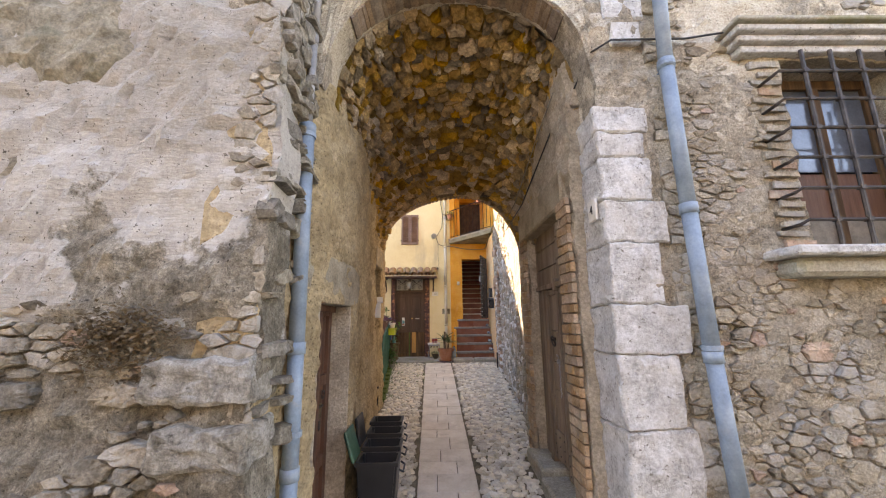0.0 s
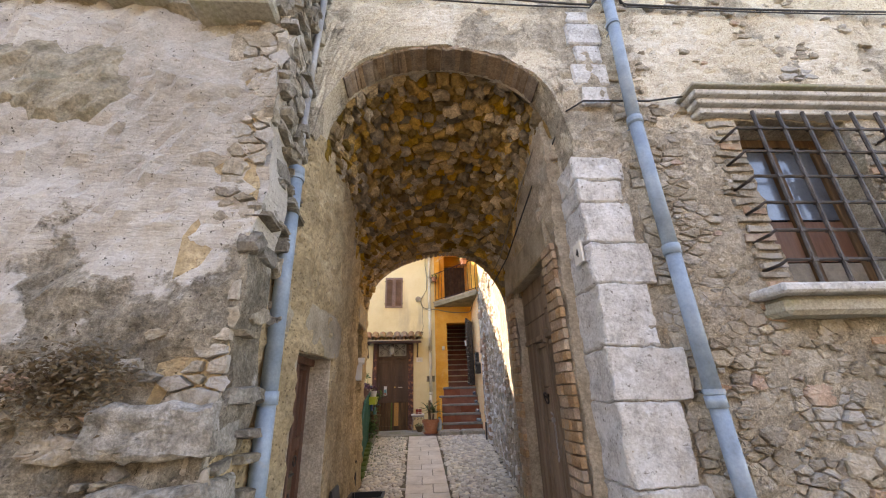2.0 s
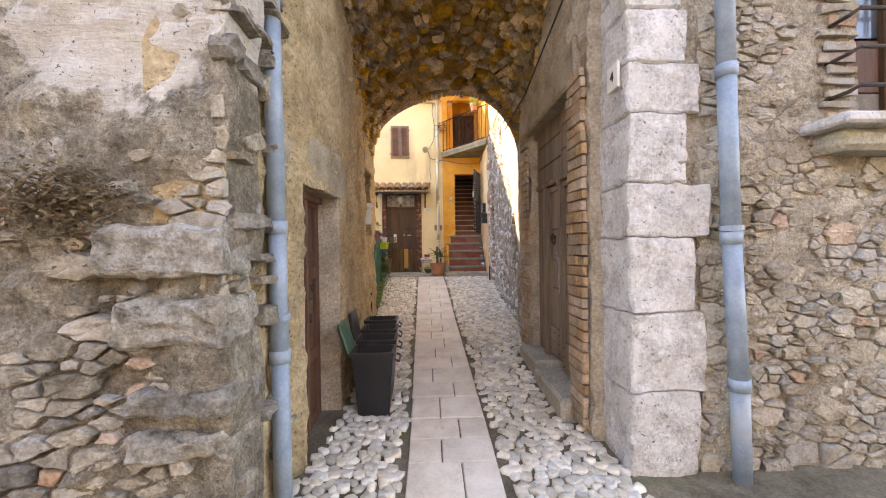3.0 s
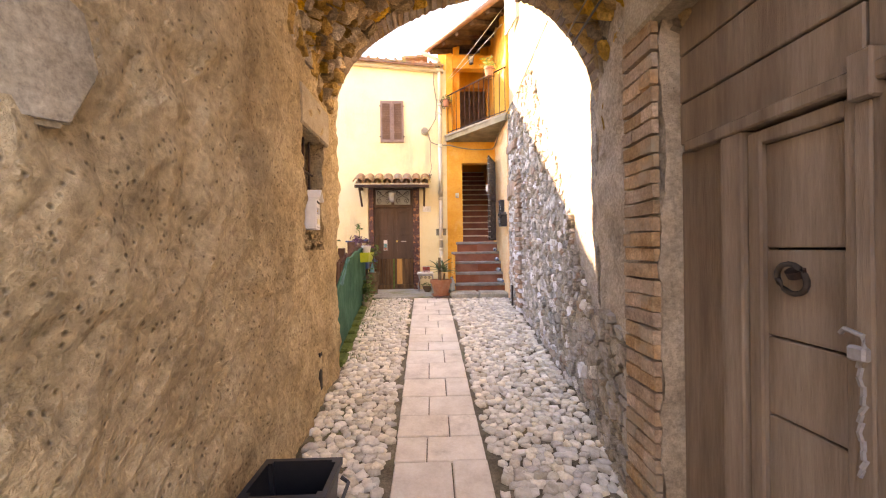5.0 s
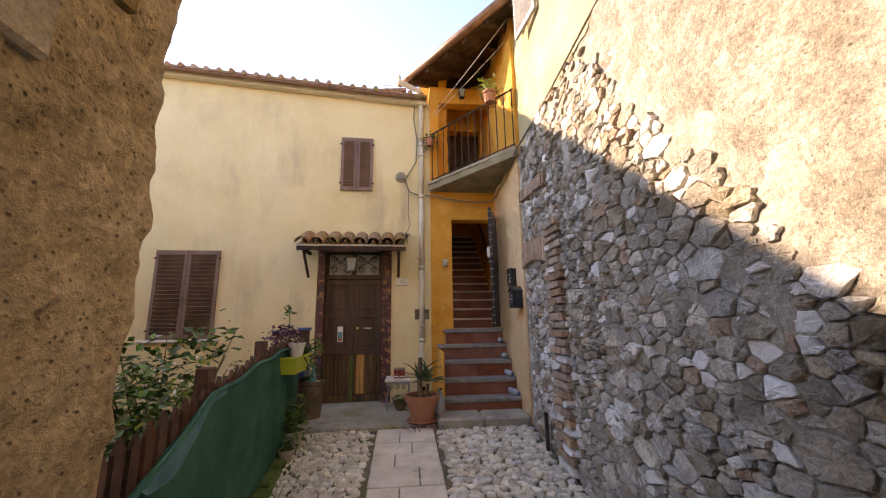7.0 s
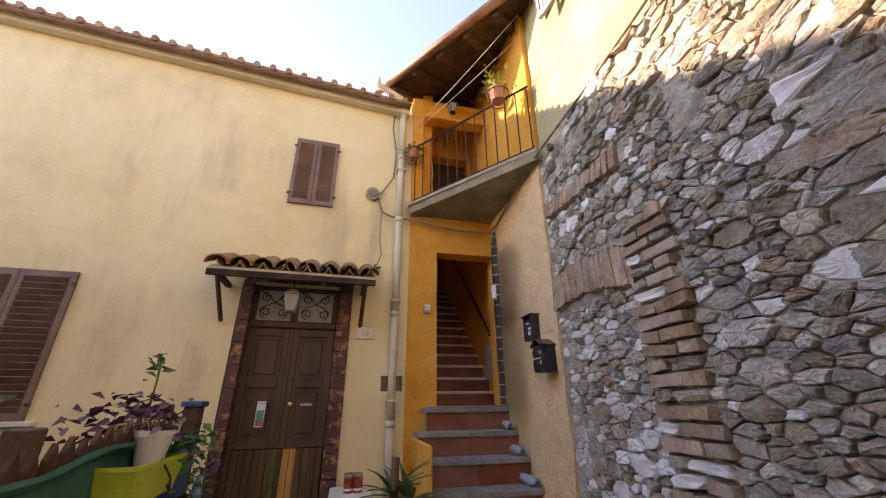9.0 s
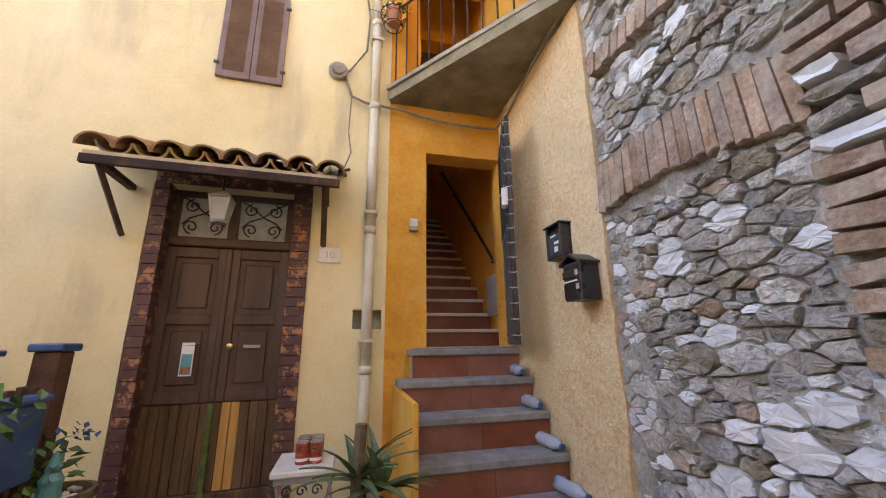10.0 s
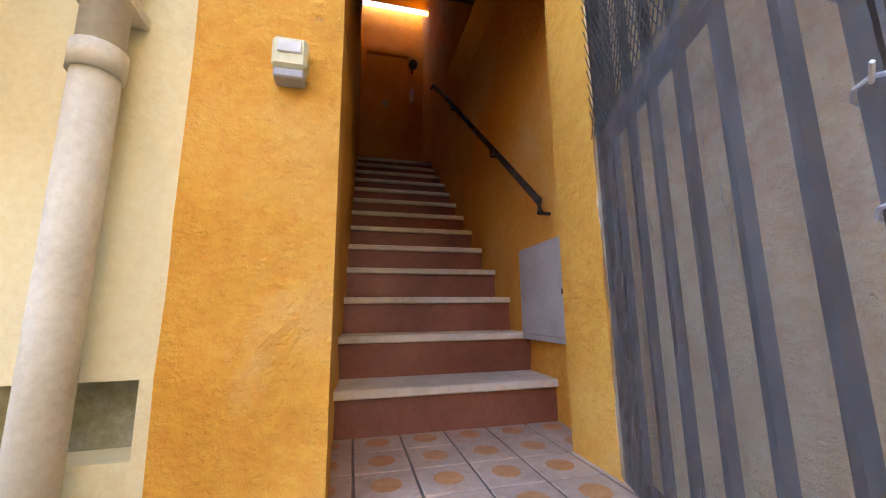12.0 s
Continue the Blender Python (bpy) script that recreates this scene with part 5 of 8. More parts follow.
tf = fboxes(((-1.30, -0.17, 2.50), (-1.25, -0.12, 2.88)), ((-0.47, -0.17, 2.50), (-0.415, -0.12, 2.88)), ((-1.25, -0.17, 2.835), (-0.47, -0.12, 2.88)), ((-0.90, -0.17, 2.50), (-0.83, -0.12, 2.835)), bevel=0.004)
part("transom_frame", tf, M["wood_brown"], d10)
for a, b in ((-1.25, -0.90), (-0.83, -0.47)):
    part("transom_pane", fboxes(((a, -0.165, 2.50), (b, -0.158, 2.835))), M["lace"], d10, "white lace behind the fanlight")
    sc = bmesh.new()
    cx = (a + b) / 2
    for sx in (-1, 1):
        for zc, sz in ((2.585, 1), (2.755, -1)):
            pts = []
            for k in range(22):
                an = k * 0.42
                r = 0.058 * (1 - k / 26)
                pts.append(fp(cx + sx * (0.085 + r * math.cos(an + 1.6) * -1), -0.125, zc + sz * r * math.sin(an - 1.4)))
            tube(sc, pts, 0.006, 5)
        tube(sc, [fp(cx + sx * 0.15, -0.125, 2.60), fp(cx + sx * 0.10, -0.125, 2.655), fp(cx, -0.125, 2.70), fp(cx - sx * 0.10, -0.125, 2.79), fp(cx - sx * 0.16, -0.125, 2.82)], 0.006, 5)
    part("scroll_grille", sc, M["iron"], d10)
sur = tagged(thing("door_surround", "maroon painted brick door surround with flaking paint", "door frame", fp(-0.87, 0, 0.58)), kind="structure")
for x0, x1 in ((-1.385, -1.285), (-0.410, -0.268)):
    for i in range(32):
        z = 0.585 + i * 0.0725
        part("brick", fboxes(((x0, -0.17, z), (x1, 0.022 + 0.004 * math.sin(i * 2.3 + x0), z + 0.0695)), bevel=0.003), M["frame_paint"], sur)
part("surround_head", fboxes(((-1.385, -0.17, 2.884), (-0.268, 0.03, 2.97)), bevel=0.006), M["frame_paint"], sur)
setting("door_3_threshold", fboxes(((-1.45, -0.3, 0.50), (-0.30, 0.03, 0.588)), bevel=0.008), M["concrete"], "worn stone door threshold", "threshold")
tg = thing("door_hanger", "green and white paper hanger on the door handle", "hanger", fp(-1.03, -0.06, 1.5))
part("card", fboxes(((-1.075, -0.066, 1.47), (-0.995, -0.062, 1.70))), M["white_paint"], tg)
part("print", fboxes(((-1.068, -0.061, 1.48), (-1.002, -0.059, 1.62))), M["teal"], tg)
part("red_print", fboxes(((-1.06, -0.058, 1.485), (-1.01, -0.057, 1.53))), M["tin_red"], tg)

# tiled canopy
cp = thing("door_canopy", "small canopy of mossy clay tiles on wooden brackets", "canopy", fp(-0.87, 0, 2.95))
slope = math.atan2(0.20, 0.46)
part("board", boxes(((-1.61 - 0.36, -0.50, 0), (-0.08 - 0.36, 0.0, 0.022))), M["pipe_cream"], cp, "pale board under the tiles").data.transform(F @ Matrix.Translation((0, 0, 3.055)) @ Matrix.Rotation(slope, 4, "X"))
part("fascia", fboxes(((-1.62, 0.44, 2.79), (-0.06, 0.475, 2.85)), bevel=0.004), M["rust"], cp)
for i in range(8):
    for up in (0, 1):
        if up and i == 7:
            continue
        bm = bmesh.new()
        n = 8
        rings = []
        for yy, rr in ((-0.53, 0.104), (-0.25, 0.096), (0.0, 0.090)):
            ring_o, ring_i = [], []
            for k in range(n + 1):
                an = math.pi * k / n
                sgn = 1 if not up else -1
                ring_o.append(bm.verts.new((rr * math.cos(an), yy, sgn * rr * math.sin(an) * 0.85)))
                ring_i.append(bm.verts.new(((rr - 0.014) * math.cos(an), yy, sgn * (rr - 0.014) * math.sin(an) * 0.85)))
            rings.append((ring_o, ring_i))
        for (o0, i0), (o1, i1) in zip(rings, rings[1:]):
            for k in range(n):
                bm.faces.new((o0[k], o0[k + 1], o1[k + 1], o1[k]))
                bm.faces.new((i0[k + 1], i0[k], i1[k], i1[k + 1]))
            bm.faces.new((o0[0], o1[0], i1[0], i0[0]))
            bm.faces.new((o0[n], i0[n], i1[n], o1[n]))
        for k in range(n):
            o, ii = rings[0]
            bm.faces.new((o[k + 1], o[k], ii[k], ii[k + 1]))
        bm.transform(F @ Matrix.Translation((-1.55 + i * 0.203 + up * 0.1015 - 0.36, 0, 3.110 + (0.045 if up else 0.0))) @ Matrix.Rotation(slope + 0.02 * math.sin(i * 3.1), 4, "X"))
        part("roof_tile", bm, M["terracotta"], cp)
for x in (-1.53, -0.16):
    part("bracket", tube(bmesh.new(), [fp(x, 0.44, 2.81), fp(x, 0.02, 2.45)], 0.022, 4), M["wood_roof"], cp)
    part("arm", fboxes(((x - 0.025, 0.0, 2.80), (x + 0.025, 0.46, 2.84))), M["wood_roof"], cp)


def lantern(name, label, m, s=1.0):
    """A four sided hanging lantern, its top at the frame's origin."""
    ln = thing(name, label, "lantern", m)
    bm = bmesh.new()
    tube(bm, [m @ Vector((0, 0, 0.16 * s)), m @ Vector((0, 0, 0))], 0.008 * s, 6)
    part("hanger", bm, M["iron"], ln)
    bm = bmesh.new()
    lathe(bm, [(0.105 * s, -0.045 * s), (0.10 * s, -0.035 * s), (0.05 * s, 0.0), (0.012 * s, 0.02 * s)], 4)
    bm.transform(m)
    part("cap", bm, M["pipe_grey"] if s > 0.9 else M["iron"], ln)
    bm = bmesh.new()
    lathe(bm, [(0.055 * s, -0.205 * s), (0.088 * s, -0.047 * s)], 4)
    bm.transform(m)
    part("glass", bm, M["lampglass"], ln)
    bm = bmesh.new()
    for k in range(4):
        a = k * math.tau / 4
        tube(bm, [m @ Vector((0.057 * s * math.cos(a), 0.057 * s * math.sin(a), -0.21 * s)), m @ Vector((0.092 * s * math.cos(a), 0.092 * s * math.sin(a), -0.045 * s))], 0.007 * s, 5)
    lathe(bm, [(0.06 * s, -0.225 * s), (0.06 * s, -0.207 * s)], 4, m.translation)
    part("cage", bm, M["pipe_grey"] if s > 0.9 else M["iron"], ln)
    return ln
lantern("porch_lantern", "pale verdigris glass lantern hanging under the canopy", Matrix.Translation(fp(-0.86, 0.26, 2.74)) @ Matrix.Rotation(radians(45), 4, "Z"), 1.0)

shutters("window_shutters", "closed brown louvred shutters on the upper yellow wall", WIN_Y1[0] - 0.36, WIN_Y1[1] - 0.36, WIN_Y1[2], WIN_Y1[3], F, M["shutter"], 0.0, 15)
shutters("window_shutters", "closed brown louvred shutters above the garden fence", WIN_Y2[0] - 0.36, WIN_Y2[1] - 0.36, WIN_Y2[2], WIN_Y2[3], F, M["shutter"], 0.0, 20)
# sheets coloured near black for the shade behind the yellow front
setting("window_backing", fboxes(((-1.15, -0.2, 3.91), (-0.60, -0.12, 4.83)), ((-3.70, -0.2, 1.56), (-2.82, -0.12, 2.85)), ((-1.42, -0.36, 0.5), (-0.30, -0.18, 2.9))), M["dark"], "near-black sheet for the shade behind shutters and door", "window")
# concrete colour darkens the niche back in place of its shade
setting("niche_back", fboxes(((0.08, -0.14, 1.77), (0.35, -0.10, 1.96))), M["concrete"], "recess back in the yellow wall, coloured darker for shade", "niche")
sl = thing("window_sill", "thin white stone sill below the lower shutters", "sill", fp(-3.3, 0, 1.52))
part("sill_slab", fboxes(((-3.80, -0.1, 1.515), (-2.73, 0.07, 1.556)), bevel=0.006), M["marble"], sl)

# pipes, cables and fittings on the yellow front
pipe = thing("drainpipe", "cream painted drainpipe between the two houses", "pipe", fp(0.21, 0.06, 0.9))
pz = [0.80, 1.50, 2.62, 3.80, 4.72, 5.62]
for a, b in zip(pz, pz[1:]):
    pp = part("pipe_length", tube(bmesh.new(), [fp(0.21, 0.06, a), fp(0.21, 0.06, b)], 0.042, 14), M["pipe_cream"], pipe, smooth=True)
    part("socket", tube(bmesh.new(), [fp(0.21, 0.06, b - 0.05), fp(0.21, 0.06, b + 0.01)], 0.049, 14), M["pipe_cream"], pp, smooth=True)
for z in (1.7, 2.75, 4.5):
    part("bracket", fboxes(((0.155, 0.0, z - 0.012), (0.265, 0.115, z + 0.012))), M["pipe_cream"], pipe)
part("elbow", tube(bmesh.new(), [fp(0.205, 0.06, 5.62), fp(0.17, 0.08, 5.70), fp(-0.02, 0.12, 5.76), fp(-0.16, 0.14, 5.82), fp(-0.19, 0.14, 5.92)], 0.045, 12), M["pipe_cream"], pipe, smooth=True)
pipe2 = part("rust_stub", tube(bmesh.new(), [fp(0.21, 0.06, 0.55), fp(0.21, 0.06, 0.80)], 0.040, 12), M["rust"], pipe, "rusty iron foot of the pipe")
dk = thing("wall_vent", "round weathered vent cap on the yellow wall", "vent", fp(-0.13, 0, 4.12))
part("ring", tube(bmesh.new(), [fp(-0.13, 0.0, 4.12), fp(-0.13, 0.05, 4.12)], 0.085, 18), M["concrete"], dk)
part("cap", tube(bmesh.new(), [fp(-0.13, 0.05, 4.12), fp(-0.13, 0.075, 4.12)], 0.055, 16), M["cable_grey"], dk)
cable("wall_cable", "grey cable running down beside the drainpipe", [fp(0.10, 0.03, 5.5), fp(0.08, 0.03, 5.2), fp(0.14, 0.03, 4.8), fp(0.12, 0.03, 4.4), fp(-0.03, 0.03, 4.14), fp(-0.06, 0.03, 4.12)], 0.010, M["cable_grey"])
cable("wall_cable", "grey cable sagging across to the balcony", [fp(-0.06, 0.03, 4.08), fp(0.0, 0.03, 3.88), fp(0.12, 0.05, 3.82), fp(0.36, 0.06, 3.80)] + sag((0.42, 11.09, 3.80), (1.38, 11.05, 3.70), 0.05, 8) + [(1.42, 10.9, 3.74), (1.40, 10.2, 3.86), (1.39, 9.7, 3.92), (1.36, 8.6, 3.90), (1.30, 6.8, 3.95)], 0.012, M["cable_grey"])
cable("wall_cable", "thin loose cable down to the canopy", [fp(0.0, 0.03, 3.86), fp(-0.01, 0.04, 3.5), fp(0.02, 0.05, 3.3), fp(-0.04, 0.06, 3.12), fp(-0.10, 0.10, 3.02)], 0.006, M["cable_grey"])
tk = thing("wall_tap", "small brass wall fitting tied with a cable", "fitting", fp(-0.03, 0, 3.13))
part("body", tube(bmesh.new(), [fp(-0.08, 0.03, 3.12), fp(0.02, 0.03, 3.15)], 0.012, 6), M["iron"], tk)
part("cross", tube(bmesh.new(), [fp(-0.05, 0.03, 3.18), fp(-0.01, 0.03, 3.08)], 0.010, 6), M["iron"], tk)
np_ = thing("house_number_plate", "marble house number plate on the yellow wall", "plate", fp(-0.10, 0, 2.33))
part("plate", fboxes(((-0.195, 0.0, 2.32), (-0.012, 0.018, 2.445)), bevel=0.003), M["marble"], np_)
written("10", 0.085, F @ Matrix.Translation((-0.105 - 0.36, -0.0185, 2.378)) @ Matrix.Rotation(radians(90), 4, "X"), M["stone_grey_text"], "number", np_)

# open shutter of a window high on the cream wall
osh = thing("window_shutters", "open blue grey shutter high on the cream wall", "shutters", (1.42, 9.2, 5.35))
for y0_, y1_ in ((9.10, 9.30),):
    part("shutter_leaf", boxes(((1.385, y0_, 5.35), (1.425, y0_ + 0.04, 6.4)), ((1.385, y1_ - 0.04, 5.35), (1.425, y1_, 6.4)), ((1.388, y0_ + 0.04, 5.35), (1.422, y1_ - 0.04, 5.41)), ((1.388, y0_ + 0.04, 6.34), (1.422, y1_ - 0.04, 6.4))), M["pipe_blue"], osh)
    for i_ in range(15):
        part("slat", box(bmesh.new(), (-0.012, y0_ + 0.04, -0.028), (-0.004, y1_ - 0.04, 0.028), pose(1.408, 0, 5.44 + i_ * 0.062, 0, 30, 0)), M["pipe_blue"], osh)

# roof of the yellow house
rf = tagged(thing("roof_yellow", "roof of weathered clay tiles over the yellow house", "roof", fp(-4, 0, 5.5)), kind="structure")
rb = bmesh.new()
q = [rb.verts.new(fp(x, d, z)) for x, d, z in ((-12.2, 0.22, 5.50), (0.30, 0.22, 5.50), (0.30, -4.0, 6.7), (-12.2, -4.0, 6.7), (-12.2, 0.22, 5.54), (0.30, 0.22, 5.54), (0.30, -4.0, 6.74), (-12.2, -4.0, 6.74))]
for f in ((0, 1, 2, 3), (7, 6, 5, 4), (0, 4, 5, 1), (1, 5, 6, 2), (3, 2, 6, 7), (0, 3, 7, 4)):
    rb.faces.new([q[i] for i in f])
for ob in (part("roof_deck", rb, M["terracotta"], rf), part("cornice", fboxes(((-12.0, 0.0, 5.42), (0.30, 0.12, 5.495)), bevel=0.01), M["pipe_cream"], rf), part("eave_gutter", fboxes(((-12.0, 0.17, 5.455), (0.10, 0.225, 5.498)), bevel=0.015), M["copper"], rf)):
    for v in ob.data.vertices:
        v.co.z += eave_rise(v.co.x)
tile_bm = bmesh.new()
tube(tile_bm, [(0, -0.25, 0), (0, 0.15, 0.10)], 0.040, 8)
tile_me = mesh_of(tile_bm, "roof_tile", M["terracotta"])
for i in range(32):
    ob = new("roof_tile", tile_me)
    ob.parent = rf
    ob.matrix_parent_inverse = rf.matrix_basis.inverted()
    ob.matrix_basis = F @ Matrix.Translation((0.20 - i * 0.19 - 0.36, 0.0, 5.525 + eave_rise(0.20 - i * 0.19) + 0.008 * math.sin(i * 1.7)))
an = thing("roof_antenna", "thin television antenna above the roof", "antenna", (-0.55, 12.6, 6.0))
part("mast", tube(bmesh.new(), [(-0.55, 12.6, 5.9), (-0.55, 12.6, 6.95)], 0.012, 6), M["pipe_grey"], an)
for z in (6.7, 6.85):
    part("rod", tube(bmesh.new(), [(-0.72, 12.6, z), (-0.38, 12.6, z)], 0.006, 5), M["pipe_grey"], an)

# ---- orange house: stairs, gate, loggia ----
TREADS = [(10.13, 0.80, 0.47), (10.34, 1.005, 0.46), (10.55, 1.215, 0.46), (10.76, 1.42, 0.45), (10.965, 1.63, 0.56)]
st = tagged(thing("staircase", "outdoor stairs with grey stone treads and red tiled risers", "stairs", (0.95, 10.4, 0.57)), kind="structure")
pz0 = 0.60
for i, (y, z, x0) in enumerate(TREADS):
    y1 = TREADS[i + 1][0] + 0.03 if i < 4 else 11.40
    part("tread", boxes(((x0 - 0.02, y - 0.025, z - 0.05), (1.444, y1, z)), bevel=0.008), M["tread"], st)
    for k in range(2):
        xa = x0 + k * (1.443 - x0) / 2
        part("riser_tile", boxes(((xa + 0.001, y, pz0), (xa + (1.443 - x0) / 2 - 0.001, y + 0.02, z - 0.051))), M["riser"], st)
    pz0 = z
part("stair_core", boxes(*[((0.47 if i < 4 else 0.57, y + 0.02, 0.3), (1.44, 11.14, z - 0.052)) for i, (y, z, x0) in enumerate(TREADS)]), M["concrete"], st)
part("stair_cheek", boxes(((0.43, 10.20, 0.4), (0.468, 11.14, 1.36)), bevel=0.01), M["orange"], st)
setting("stair_curb", boxes(((0.34, 9.74, 0.35), (0.88, 10.14, 0.665)), ((0.885, 9.76, 0.35), (1.44, 10.14, 0.66)), bevel=0.03), M["concrete"], "mossy stone block at the foot of the stairs", "kerb")

ins = tagged(thing("inner_staircase", "indoor stairs with pale nosings and dark red risers", "stairs", (1.1, 11.6, 1.63)), kind="structure")
n_in, y0_in, rise, run = 13, 11.675, 0.175, 0.236
for i in range(n_in):
    z1 = 1.63 + (i + 1) * rise
    y = y0_in + i * run
    xl, xr = ST_L - 0.02 + 0.02 * (y - 11.4), ST_R + 0.03 * (y - 11.4) + 0.01
    part("tread", boxes(((xl, y - 0.022, z1 - 0.032), (xr, y + run + 0.01, z1)), bevel=0.005), M["slab"], ins)
    part("riser", boxes(((xl, y, z1 - rise), (xr, y + 0.02, z1 - 0.033))), M["riser"], ins)
    part("step_core", boxes(((xl, y + 0.02, 1.3), (xr, y + run, z1 - 0.034))), M["concrete"], ins)
setting("stair_head_floor", boxes(((0.6, y0_in + n_in * run, 3.5), (1.95, 15.3, 1.63 + n_in * rise))), M["slab"], "floor at the head of the stairs", "floor")
fl_ = setting("landing_floor", boxes(((0.58, 11.02, 1.5), (1.60, 11.71, 1.634))), M["tile_line"], "tiled landing inside the doorway", "floor")
tx = [0.60 + k * 0.165 for k in range(7)]
for a, b in zip(tx, tx[1:]):
    for y in (11.04, 11.205, 11.37, 11.535):
        t_ = part("floor_tile", boxes(((a + 0.004, y, 1.634), (b - 0.004, y + 0.158, 1.640)), bevel=0.002), M["floor_tile"], fl_)
        mb_ = bmesh.new()
        lathe(mb_, [(0.042, 1.6402), (0.040, 1.6412)], 10, ((a + b) / 2, y + 0.08, 0))
        part("motif", mb_, M["tile_motif"], t_)
hr = thing("handrail", "black iron handrail on the orange stairwell wall", "handrail", (1.5, 11.65, 2.5))
rpts = [(1.50, 11.60, 2.48), (1.505, 11.62, 2.54), (1.525, 12.2, 3.05), (1.555, 13.2, 3.93), (1.58, 14.0, 4.63), (1.58, 14.15, 4.68)]
part("rail", tube(bmesh.new(), rpts, 0.016, 8), M["iron"], hr)
for p in (rpts[1], rpts[2], rpts[3], rpts[4]):
    part("bracket", tube(bmesh.new(), [p, (p[0] + 0.01, p[1] + 0.02, p[2] - 0.05), (p[0] + 0.09, p[1] + 0.02, p[2] - 0.05)], 0.008, 6), M["iron"], hr)
mb2 = thing("meter_box", "grey metal meter cupboard set in the orange wall", "meter box", (1.55, 11.7, 2.0))
part("box_frame", boxes(((1.535, 11.46, 1.95), (1.60, 11.90, 2.37)), bevel=0.004), M["grey_plastic"], mb2)
part("box_door", boxes(((1.528, 11.485, 1.975), (1.536, 11.875, 2.345)), bevel=0.003), M["grey_plastic"], mb2)
part("lock", boxes(((1.522, 11.50, 2.14), (1.529, 11.515, 2.16))), M["ink"], mb2)
ls = thing("light_switch", "small beige wall switch in the stairwell", "switch", (1.55, 11.45, 2.58))
part("plate", boxes(((1.538, 11.42, 2.55), (1.56, 11.49, 2.64)), bevel=0.003), M["cream_plastic"], ls)
part("rocker", boxes(((1.533, 11.44, 2.575), (1.539, 11.47, 2.615))), M["grey_plastic"], ls)
bl = thing("door_bell", "cream plastic door bell box on the orange wall", "door bell", (0.58, 11.14, 2.64))
part("box", boxes(((0.545, 11.095, 2.655), (0.625, 11.148, 2.735)), bevel=0.008), M["cream_plastic"], bl)
part("window", boxes(((0.558, 11.091, 2.69), (0.612, 11.096, 2.722)), bevel=0.002), M["white_paint"], bl)
part("base", boxes(((0.55, 11.10, 2.63), (0.62, 11.148, 2.654)), bevel=0.004), M["grey_plastic"], bl)
od = tagged(thing("door_4", "orange painted door at the head of the stairs", "door", (1.2, 15.18, 3.75)), kind="structure")
part("door_leaf", boxes(((0.85, 15.15, 3.75), (1.45, 15.19, 5.75)), bevel=0.006), M["orange"], od)
part("door_frame", boxes(((1.45, 15.13, 3.75), (1.52, 15.195, 5.80)), ((0.78, 15.13, 3.75), (0.85, 15.195, 5.80)), ((0.78, 15.13, 5.80), (1.52, 15.195, 5.88)), bevel=0.004), M["orange"], od)
wl = thing("wall_lamp", "dark wall lamp and white intercom by the upper door", "lamp", (1.52, 15.1, 5.2))
part("lamp_head", lump((1.50, 15.05, 5.62), 0.07, 1, (1, 1, 1), 2, 0.1), M["iron"], wl)
part("lamp_arm", tube(bmesh.new(), [(1.50, 15.05, 5.6), (1.50, 15.18, 5.5)], 0.012, 6), M["iron"], wl)
part("intercom", boxes(((1.46, 15.08, 5.05), (1.52, 15.13, 5.25)), bevel=0.004), M["white_paint"], wl)
tagged(part("light_switch", boxes(((1.08, 15.13, 4.98), (1.16, 15.149, 5.06)), bevel=0.003), M["cream_plastic"]), "small pale switch on the upper door", "switch")
for k in range(3):
    tagged(part("ceiling_beam", boxes(((0.78, 13.6 + k * 0.45, 6.3), (1.9, 13.72 + k * 0.45, 6.5)), bevel=0.01), M["white_paint"]), "white painted ceiling beam above the stairs", "beam", "stairwell beams")

# gate clad with mesh and plastic, swung open
GH, GF = Vector((1.43, 11.10, 1.66)), Vector((1.185, 10.41, 1.66))
gx = (GF - GH).normalized()
GW = (GF - GH).length
GM = Matrix.Translation(GH) @ Matrix(((gx.x, -gx.y, 0, 0), (gx.y, gx.x, 0, 0), (0, 0, 1, 0), (0, 0, 0, 1)))
gt = thing("metal_gate", "open iron gate wrapped in plastic sheeting and wire mesh", "gate", GM)
def gbox(bm, lo, hi, bevel=0.0):
    return box(bm, lo, hi, GM, bevel)
fm = bmesh.new()
for lo, hi in (((0.0, -0.015, 0), (0.035, 0.015, 1.74)), ((GW - 0.035, -0.015, 0), (GW, 0.015, 1.74)), ((0.035, -0.014, 0), (GW - 0.035, 0.014, 0.035)), ((0.035, -0.014, 1.705), (GW - 0.035, 0.014, 1.74)), ((0.035, -0.014, 0.86), (GW - 0.035, 0.014, 0.90))):
    gbox(fm, lo, hi, 0.003)
part("gate_frame", fm, M["iron"], gt)
for k in range(6):
    x = 0.10 + k * 0.105
    bmx = bmesh.new()
    gbox(bmx, (x - 0.007, -0.008, 0.035), (x + 0.007, 0.010, 1.705))
    part("gate_bar", bmx, M["iron"], gt)
film_m = bpy.data.materials.new("wrinkled translucent sheeting")
film_m.use_nodes = True
fnt = film_m.node_tree
fb_ = fnt.nodes["Principled BSDF"]
fb_.inputs["Base Color"].default_value = (0.15, 0.15, 0.155, 1)
fb_.inputs["Roughness"].default_value = 0.35
fb_.inputs["Alpha"].default_value = 0.5
fbp = fnt.nodes.new("ShaderNodeBump")
fbp.inputs["Strength"].default_value, fbp.inputs["Distance"].default_value = 1.0, 0.02
